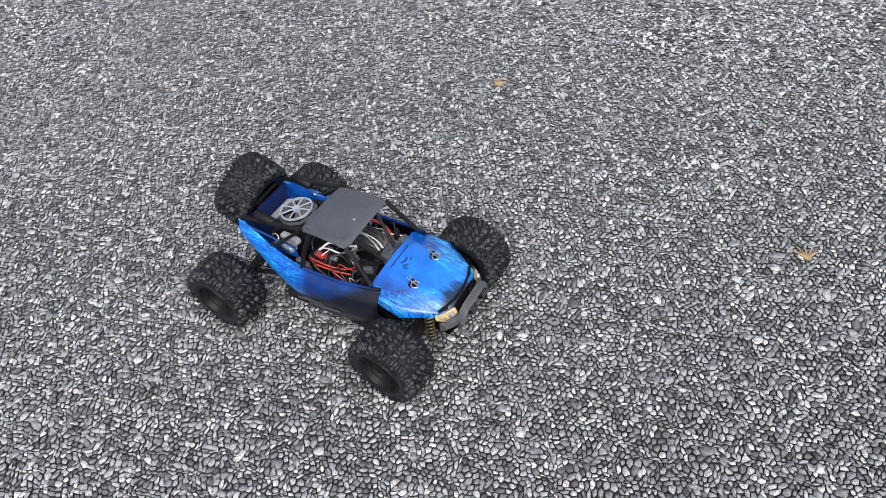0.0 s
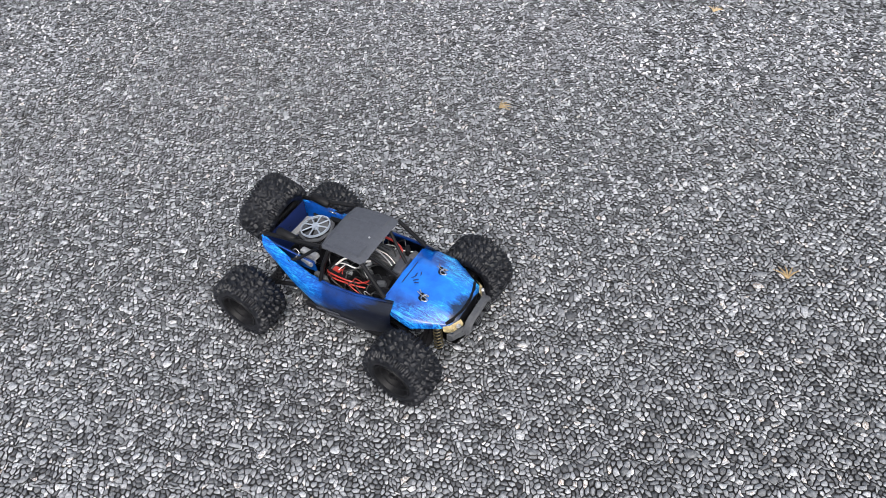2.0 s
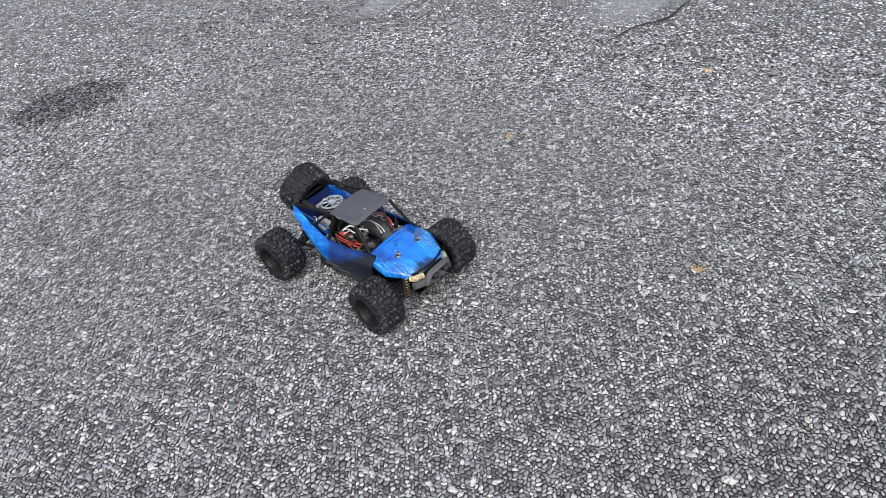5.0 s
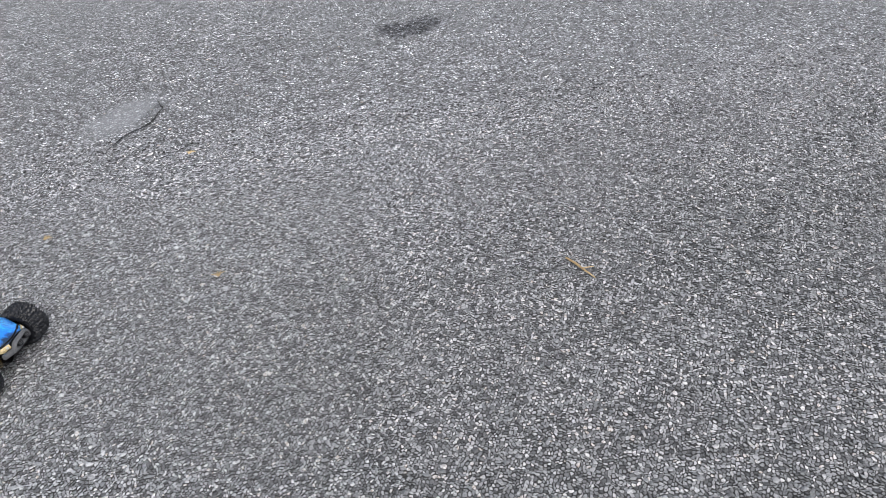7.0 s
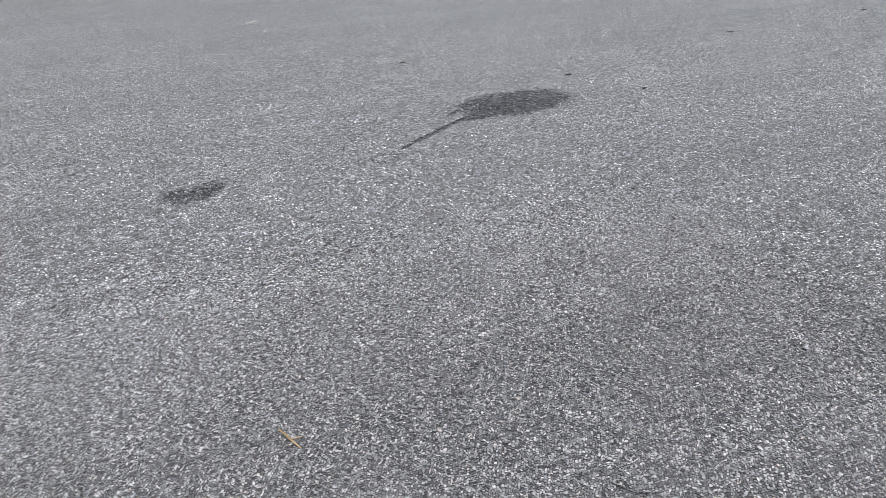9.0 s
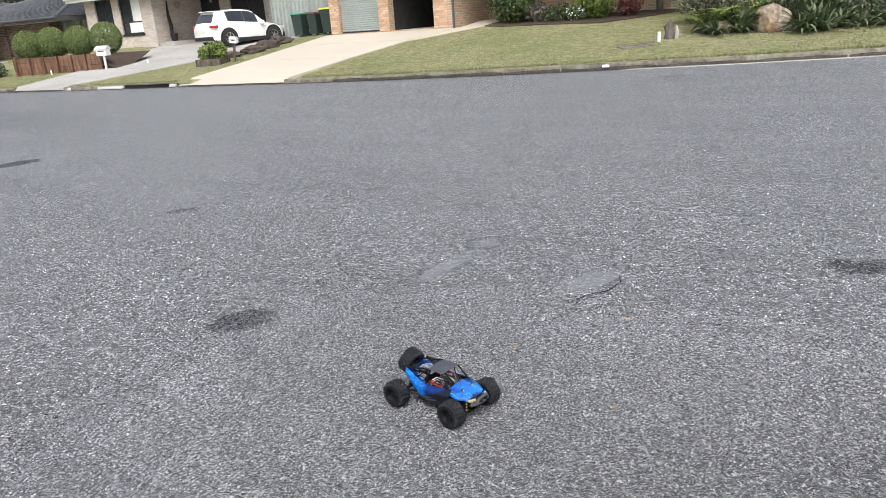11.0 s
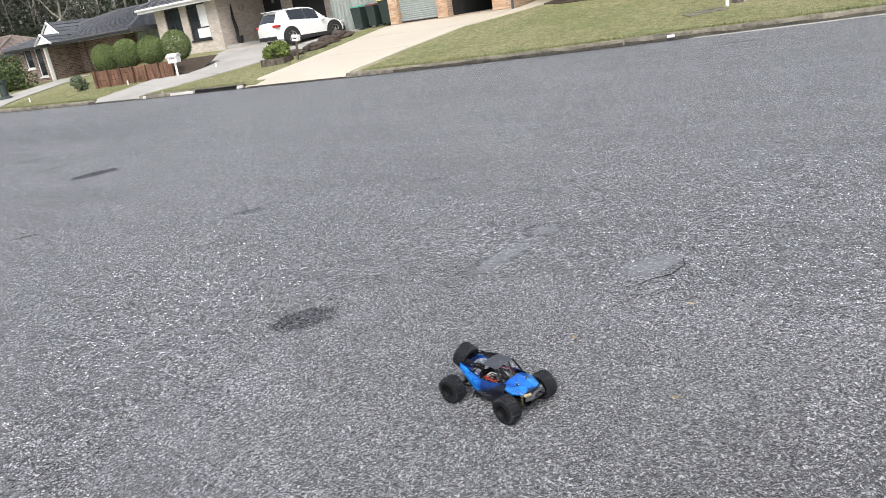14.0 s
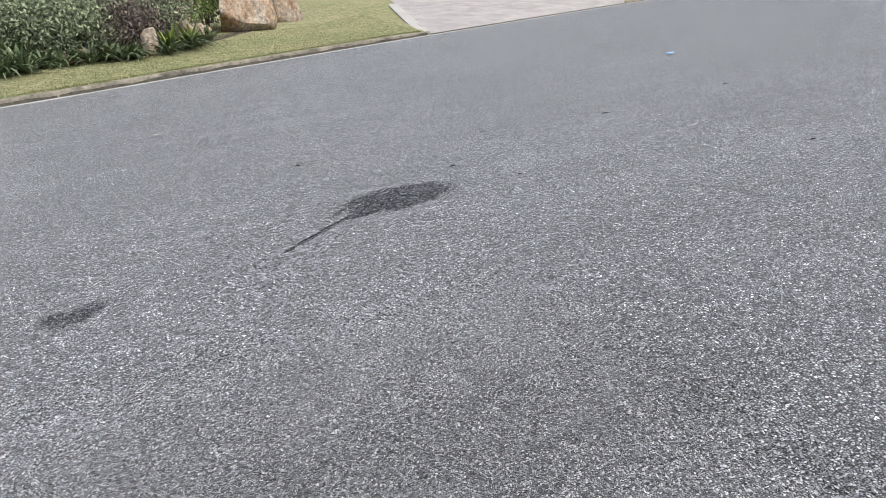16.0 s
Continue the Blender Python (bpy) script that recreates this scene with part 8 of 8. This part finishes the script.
# roof panel on the cage
bm = B()
rows = []
for x, z, hw in ((-0.038, 0.1690, 0.047), (-0.034, 0.1715, 0.048), (-0.020, 0.1735, 0.049), (0.000, 0.1745, 0.050), (0.022, 0.1740, 0.051), (0.038, 0.1715, 0.051), (0.043, 0.1680, 0.050)):
    rows.append([(x, -hw, z - 0.005), (x, -hw * 0.94, z - 0.001), (x, -hw * 0.5, z + 0.001), (x, 0, z + 0.0015), (x, hw * 0.5, z + 0.001), (x, hw * 0.94, z - 0.001), (x, hw, z - 0.005)])
sheet(bm, rows)
bmesh.ops.recalc_face_normals(bm, faces=bm.faces)
bmesh.ops.solidify(bm, geom=bm.faces[:], thickness=0.0022)
roofp = part("roof_panel", bm, M_ROOFPL, buggy, "matt grey plastic roof panel", smooth=40)
for s in (-1, 1):
    bm = B()
    outline = [(-0.030, s * 0.0175), (0.033, s * 0.0195), (0.033, s * 0.0440), (-0.030, s * 0.0420)]
    lows, tops = [bm.verts.new((x, y, 0.1725)) for x, y in outline], []
    for (x, y), (kx, ky) in zip(outline, ((0.002, 0.0016), (-0.002, 0.0016), (-0.002, -0.0016), (0.002, -0.0016))):
        tops.append(bm.verts.new((x + kx, y + s * ky, 0.1782 - abs(y + s * ky) * 0.038 - (0.0012 if x > 0 else 0.0022))))
    for i in range(4):
        bm.faces.new((lows[i], lows[(i + 1) % 4], tops[(i + 1) % 4], tops[i]))
    bm.faces.new(tops)
    bmesh.ops.recalc_face_normals(bm, faces=bm.faces)
    part("roof_pad", bm, M_ROOFPL, roofp, bevel=0.0005)
bm = B()
lathe(bm, [(0, 0.001), (0.0016, 0.001), (0.0016, 0)], (0.026, -0.006, 0.1755), (0, 0, 1), 10)
part("screw", bm, M_SILVER, roofp)


def bar(name, pts, r=0.0034, mat=None):
    bm = B()
    tube(bm, pts, r, 10)
    return part(name, bm, mat or M_NYLON, buggy, smooth=50)


for s in (-1, 1):
    bar("front_pillar", [(0.040, s * 0.049, 0.168), (0.060, s * 0.054, 0.143), (0.077, s * 0.058, 0.121)])
    bar("middle_pillar", [(-0.020, s * 0.048, 0.168), (-0.030, s * 0.058, 0.140), (-0.036, s * 0.066, 0.112)])
    bar("rear_stay", [(-0.036, s * 0.048, 0.168), (-0.09, s * 0.047, 0.158), (-0.152, s * 0.046, 0.146)])
    bar("rear_leg", [(-0.152, s * 0.046, 0.146), (-0.160, s * 0.044, 0.110), (-0.150, s * 0.030, 0.070)])
    bar("inner_brace", [(0.035, s * 0.030, 0.166), (0.055, s * 0.020, 0.14), (0.070, s * 0.014, 0.121)], 0.0026)
    bar("cross_stay", [(-0.038, s * 0.047, 0.166), (-0.080, s * 0.055, 0.130), (-0.1, s * 0.060, 0.121)], 0.0026)
    # moulded muffler-like cylinder on each rear stay
    bm = B()
    lathe(bm, [(0, -0.017), (0.005, -0.017), (0.0068, -0.014), (0.0068, 0.014), (0.005, 0.017), (0, 0.017)], (-0.106, s * 0.043, 0.158), (1, 0, -0.18), 14)
    part("stay_canister", bm, M_NYLON, buggy, smooth=40)
bar("rear_cross_bar", [(-0.152, -0.047, 0.146), (-0.152, 0.047, 0.146)])
bar("rear_cross_bar", [(-0.159, -0.044, 0.114), (-0.159, 0.044, 0.114)], 0.003)
bar("roof_cross_bar", [(-0.036, -0.048, 0.167), (-0.036, 0.048, 0.167)], 0.003)
bar("spare_carrier", [(-0.150, 0, 0.115), (-0.176, 0, 0.137)], 0.006)
# blue rear deck flanks inside the cage
for s in (-1, 1):
    shell("rear_deck", [[(x, s * 0.050 * k, z) for k, z in ((1.03, 0.128 + 0.006 * i), (0.93, 0.124 + 0.005 * i), (0.91, 0.100))] for i, x in enumerate((-0.060, -0.100, -0.148))], M_SHELL)
shell("rear_bulkhead", [[(-0.150, y, 0.138) for y in (-0.045, 0, 0.045)], [(-0.146, y, 0.085) for y in (-0.040, 0, 0.040)]], M_STICKER)

# chassis and what sits in the open cockpit
bm = B()
sheet(bm, [[(0.12, -0.036, 0.046), (0.12, 0.036, 0.046)], [(0.06, -0.062, 0.036), (0.06, 0.062, 0.036)], [(-0.06, -0.066, 0.036), (-0.06, 0.066, 0.036)], [(-0.14, -0.034, 0.050), (-0.14, 0.034, 0.050)]])
bmesh.ops.solidify(bm, geom=bm.faces[:], thickness=0.004)
part("chassis", bm, M_NYLON, buggy)
bm = B()
span(bm, -0.060, 0.066, -0.062, 0.062, 0.040, 0.086)
part("cockpit_tub", bm, M_NYLON, buggy, bevel=0.006)
bm = B()
box(bm, (0.012, 0.026, 0.100), (0.082, 0.032, 0.026), 4)
part("battery_pack", bm, M_BUMPER, buggy, "dark grey battery pouch", bevel=0.009)
bm = B()
box(bm, (-0.022, -0.030, 0.098), (0.046, 0.032, 0.024), -6)
part("speed_controller", bm, M_NYLON, buggy, bevel=0.004)
bm = B()
box(bm, (-0.026, -0.036, 0.1108), (0.014, 0.009, 0.003), -6)
part("controller_label", bm, M_REDWIRE, buggy, "small red label plate", bevel=0.001)
bm = B()
box(bm, (0.045, -0.026, 0.097), (0.034, 0.026, 0.022), 15)
part("steering_servo", bm, M_NYLON, buggy, bevel=0.003)
bm = B()
box(bm, (0.060, 0.014, 0.108), (0.020, 0.042, 0.016), 6, 0.85)
part("dashboard", bm, M_ROOFPL, buggy, bevel=0.004)
bm = B()
box(bm, (-0.055, 0.012, 0.098), (0.03, 0.05, 0.026))
part("receiver_box", bm, M_NYLON, buggy, bevel=0.004)
for k, (x, y, z, l, w2, h, rz) in enumerate(((0.03, -0.05, 0.095, 0.03, 0.012, 0.014, 10), (0.005, -0.008, 0.094, 0.03, 0.014, 0.016, -20), (0.052, -0.006, 0.099, 0.018, 0.016, 0.014, 30), (-0.03, 0.05, 0.096, 0.04, 0.012, 0.016, -5), (0.03, 0.052, 0.095, 0.03, 0.010, 0.014, 4), (-0.045, -0.055, 0.1, 0.03, 0.01, 0.02, -10), (0.066, -0.04, 0.103, 0.016, 0.02, 0.014, 20), (0.066, 0.042, 0.104, 0.018, 0.02, 0.014, -15))):
    bm = B()
    box(bm, (x, y, z), (l, w2, h), rz, 0.8)
    part("bracket", bm, (M_NYLON, M_BUMPER)[k % 2], buggy, bevel=0.0025)


def wire(name, pts, r, mat):
    """A sagging lead through pts, rounded between them."""
    p = [Vector(q) for q in pts]
    out = []
    for i in range(len(p) - 1):
        a, b, c, d = p[max(i - 1, 0)], p[i], p[i + 1], p[min(i + 2, len(p) - 1)]
        for k in range(6):
            t = k / 6
            out.append(0.5 * ((2 * b) + (c - a) * t + (2 * a - 5 * b + 4 * c - d) * t * t + (3 * b - a - 3 * c + d) * t ** 3))
    out.append(p[-1])
    bm = B()
    tube(bm, out, r, 7)
    return part(name, bm, mat, buggy, smooth=60)


wire("lead", [(-0.045, -0.038, 0.104), (-0.03, -0.05, 0.116), (0.0, -0.050, 0.114), (0.02, -0.040, 0.106), (0.03, -0.02, 0.1)], 0.0013, M_REDWIRE)
wire("lead", [(-0.04, -0.044, 0.104), (-0.02, -0.054, 0.112), (0.012, -0.052, 0.111), (0.03, -0.044, 0.104)], 0.0013, M_REDWIRE)
wire("lead", [(-0.035, -0.03, 0.11), (-0.02, -0.018, 0.122), (0.0, -0.014, 0.120), (0.012, 0.0, 0.112)], 0.0017, M_WHITEWIRE)
wire("lead", [(-0.03, -0.024, 0.112), (-0.012, -0.030, 0.124), (0.004, -0.026, 0.118), (0.0, -0.01, 0.108)], 0.0011, M_WHITEWIRE)
wire("lead", [(-0.02, -0.036, 0.108), (0.0, -0.03, 0.118), (0.02, -0.012, 0.116), (0.026, 0.004, 0.108)], 0.0012, M_BLACKWIRE)
wire("lead", [(0.052, 0.02, 0.105), (0.045, 0.038, 0.120), (0.015, 0.046, 0.122), (-0.015, 0.044, 0.118), (-0.04, 0.03, 0.108)], 0.0019, M_REDWIRE)
wire("lead", [(0.05, 0.01, 0.106), (0.03, 0.006, 0.118), (0.0, 0.01, 0.120), (-0.03, 0.012, 0.110)], 0.0019, M_BLACKWIRE)
wire("lead", [(0.05, 0.016, 0.107), (0.035, 0.02, 0.118), (0.005, 0.024, 0.120), (-0.025, 0.018, 0.112)], 0.0016, M_BLACKWIRE)
# a tangle of thin leads over the electronics
for k in range(26):
    x, y = rngb.uniform(-0.045, 0.055), rngb.uniform(-0.052, 0.050)
    a, l = rngb.random() * 6.28, rngb.uniform(0.018, 0.045)
    b, c = a + rngb.normal() * 0.7, rngb.uniform(0.108, 0.119)
    pts = [(x, y, 0.100), (x + 0.3 * l * math.cos(a), y + 0.3 * l * math.sin(a), c)]
    pts += [(pts[1][0] + 0.4 * l * math.cos(b), pts[1][1] + 0.4 * l * math.sin(b), c - 0.001), (pts[1][0] + 0.8 * l * math.cos(b + 0.4), pts[1][1] + 0.8 * l * math.sin(b + 0.4), 0.100)]
    pts = [(min(max(p, -0.055), 0.066), min(max(q, -0.057), 0.057), r) for p, q, r in pts]
    wire("thin_lead", pts, rngb.uniform(0.0007, 0.0013), (M_BLACKWIRE, M_BLACKWIRE, M_BLACKWIRE, M_WHITEWIRE, M_SILVER, M_BLACKWIRE, M_REDWIRE, M_BLACKWIRE)[k % 8])
for k in range(7):
    bm = B()
    box(bm, (rngb.uniform(-0.04, 0.055), rngb.uniform(-0.05, 0.045), 0.109), (0.010 + 0.006 * rngb.random(), 0.006, 0.006), rngb.random() * 180)
    part("wire_plug", bm, (M_NYLON, M_BUMPER, M_SILVER)[k % 3], buggy, bevel=0.001)

# silver and white leads looped over the battery
for k in range(9):
    y = 0.008 + 0.0050 * k
    h = 0.116 + 0.0035 * math.sin(k * 2.1)
    wire("lead", [(-0.030 + 0.004 * math.sin(k * 1.3), y - 0.006, 0.108), (-0.012, y, h), (0.012, y + 0.004 * math.sin(k * 1.9), h + 0.002), (0.034, y - 0.004 * math.sin(k * 2.7), h - 0.001), (0.052 + 0.006 * math.sin(k * 3.1), y * 0.7 - 0.004, 0.106)], (0.0010, 0.0012, 0.0008)[k % 3], (M_BLACKWIRE, M_SILVER, M_BLACKWIRE, M_WHITEWIRE, M_BLACKWIRE)[k % 5])
for k in range(6):
    bm = B()
    box(bm, (0.058 - 0.006 * (k % 2), -0.050 + 0.019 * k, 0.109 + 0.002 * (k % 3)), (0.012 + 0.004 * (k % 2), 0.008, 0.010), 24 * k, 0.8)
    part("cable_clip", bm, (M_NYLON, M_BUMPER, M_NYLON)[k % 3], buggy, bevel=0.0015)

# cooling fan on the motor behind the cockpit
bm = B()
box(bm, (-0.088, 0.0, 0.112), (0.046, 0.052, 0.050))
part("motor_mount", bm, M_NYLON, buggy, bevel=0.005)
bm = B()
lathe(bm, [(0.0228, 0.002), (0.0245, 0.002), (0.0245, 0.0055), (0.0228, 0.0055)], (-0.086, 0.0, 0.143), (-0.12, 0, 1), 32, True)
bm2 = B()
lathe(bm2, [(0.0250, -0.004), (0.0295, -0.004), (0.0295, -0.001), (0.0250, -0.001)], (-0.086, 0.0, 0.143), (-0.12, 0, 1), 8, True)
part("fan_housing", bm2, M_BUMPER, buggy, "clear plastic fan surround")
for x, y, z, l, w2, tip in ((-0.052, 0.004, 0.1335, 0.020, 0.052, 6), (-0.120, 0.0, 0.132, 0.012, 0.050, -6)):
    bm2 = B()
    box(bm2, (x, y, z), (l, w2, 0.003), 0, 0.95, 0, tip)
    part("silver_plate", bm2, M_SILVER, buggy, bevel=0.0008)
for s in (-1, 1):
    bm2 = B()
    box(bm2, (-0.074, s * 0.038, 0.128), (0.034, 0.010, 0.008), s * 4, 0.9)
    part("cable_block", bm2, (M_SILVER, M_NYLON)[s > 0], buggy, bevel=0.0015)
fan = part("fan_ring", bm, M_FAN, buggy, "clear white plastic cooling fan", smooth=40)
bm = B()
lathe(bm, [(0, 0.006), (0.0055, 0.006), (0.006, 0.0)], (-0.0862, 0.0, 0.144), (-0.12, 0, 1), 16)
part("fan_hub", bm, M_FAN, fan, smooth=40)
for k in range(8):
    a = 2 * math.pi * k / 8 + 0.2
    bm = B()
    tube(bm, [(-0.0862 + 0.005 * math.cos(a), 0.005 * math.sin(a), 0.149), (-0.0862 + 0.0225 * math.cos(a), 0.0225 * math.sin(a), 0.149)], 0.0011, 6)
    part("fan_spoke", bm, M_FAN, fan)
bm = B()
for k in range(7):
    a = 2 * math.pi * k / 7
    u, w = Vector((math.cos(a), math.sin(a), 0)), Vector((-math.sin(a), math.cos(a), 0))
    c = Vector((-0.086, 0, 0.143))
    sheet(bm, [[c + u * 0.005 - w * 0.003, c + u * 0.005 + w * 0.003 + Vector((0, 0, 0.003))], [c + u * 0.0205 - w * 0.007, c + u * 0.0205 + w * 0.005 + Vector((0, 0, 0.004))]])
part("fan_blades", bm, M_BUMPER, fan)
for s in (-1, 1):
    bm = B()
    box(bm, (-0.075, s * 0.044, 0.117), (0.024, 0.013, 0.010), s * 12)
    part("plug", bm, M_SILVER if s < 0 else M_NYLON, buggy, bevel=0.002)
    wire("clip_wire", [(-0.10, s * 0.05, 0.128), (-0.094, s * 0.046, 0.136), (-0.086, s * 0.048, 0.132), (-0.09, s * 0.055, 0.126)], 0.0009, M_CHROME)

# axles, arms and sprung dampers
for x, k in ((0.141, 1), (-0.150, -1)):
    bm = B()
    lathe(bm, [(0, -0.018), (0.014, -0.017), (0.018, -0.006), (0.018, 0.006), (0.014, 0.017), (0, 0.018)], (x, 0, TR), (0, 1, 0), 18)
    tube(bm, [(x, -0.085, TR), (x, 0.085, TR)], 0.008, 12)
    part("axle", bm, M_NYLON, buggy, smooth=40)
    for s in (-1, 1):
        bm = B()
        box(bm, (x, s * 0.078, TR), (0.022, 0.014, 0.032))
        part("hub_carrier", bm, M_NYLON, buggy, bevel=0.003)
        bm = B()
        tube(bm, [(x, s * 0.066, TR - 0.004), (x - k * 0.06, s * 0.048, 0.052), (x - k * 0.11, s * 0.040, 0.046)], 0.0036, 8)
        part("trailing_link", bm, M_NYLON, buggy)
        lo, hi = (Vector((0.160, s * 0.055, 0.042)), Vector((0.156, s * 0.046, 0.097))) if k > 0 else (Vector((x + 0.014, s * 0.064, TR + 0.002)), Vector((x + 0.022, s * 0.046, 0.118)))
        bm = B()
        tube(bm, [lo, lo.lerp(hi, 0.5)], 0.0028, 10)
        tube(bm, [lo.lerp(hi, 0.45), hi], 0.0046, 12)
        damper = part("damper", bm, M_NYLON, buggy, smooth=40)
        bm = B()
        u = (hi - lo).normalized()
        e1 = u.cross(Vector((1, 0, 0))).normalized()
        e2 = u.cross(e1)
        pts = []
        for q in range(85):
            t = q / 84
            a = t * 2 * math.pi * 7
            pts.append(lo.lerp(hi, 0.08 + 0.76 * t) + 0.0064 * (math.cos(a) * e1 + math.sin(a) * e2))
        tube(bm, pts, 0.0009, 5)
        part("spring", bm, M_GOLD if k > 0 else M_NYLON, damper, smooth=60)
bm = B()
tube(bm, [(0.13, -0.03, 0.066), (0.145, -0.074, 0.062)], 0.0028, 8)
tube(bm, [(0.135, -0.072, 0.064), (0.135, 0.072, 0.064)], 0.0028, 8)
part("steering_link", bm, M_NYLON, buggy)
bm = B()
tube(bm, [(0.14, 0, TR), (0.05, 0, 0.055), (-0.05, 0, 0.055), (-0.14, 0, TR)], 0.005, 10)
part("drive_shaft", bm, M_NYLON, buggy)
for s in (-1, 1):
    bm = B()
    box(bm, (0.005, s * 0.064, 0.040), (0.17, 0.02, 0.014))
    part("sill", bm, M_NYLON, buggy, bevel=0.004)
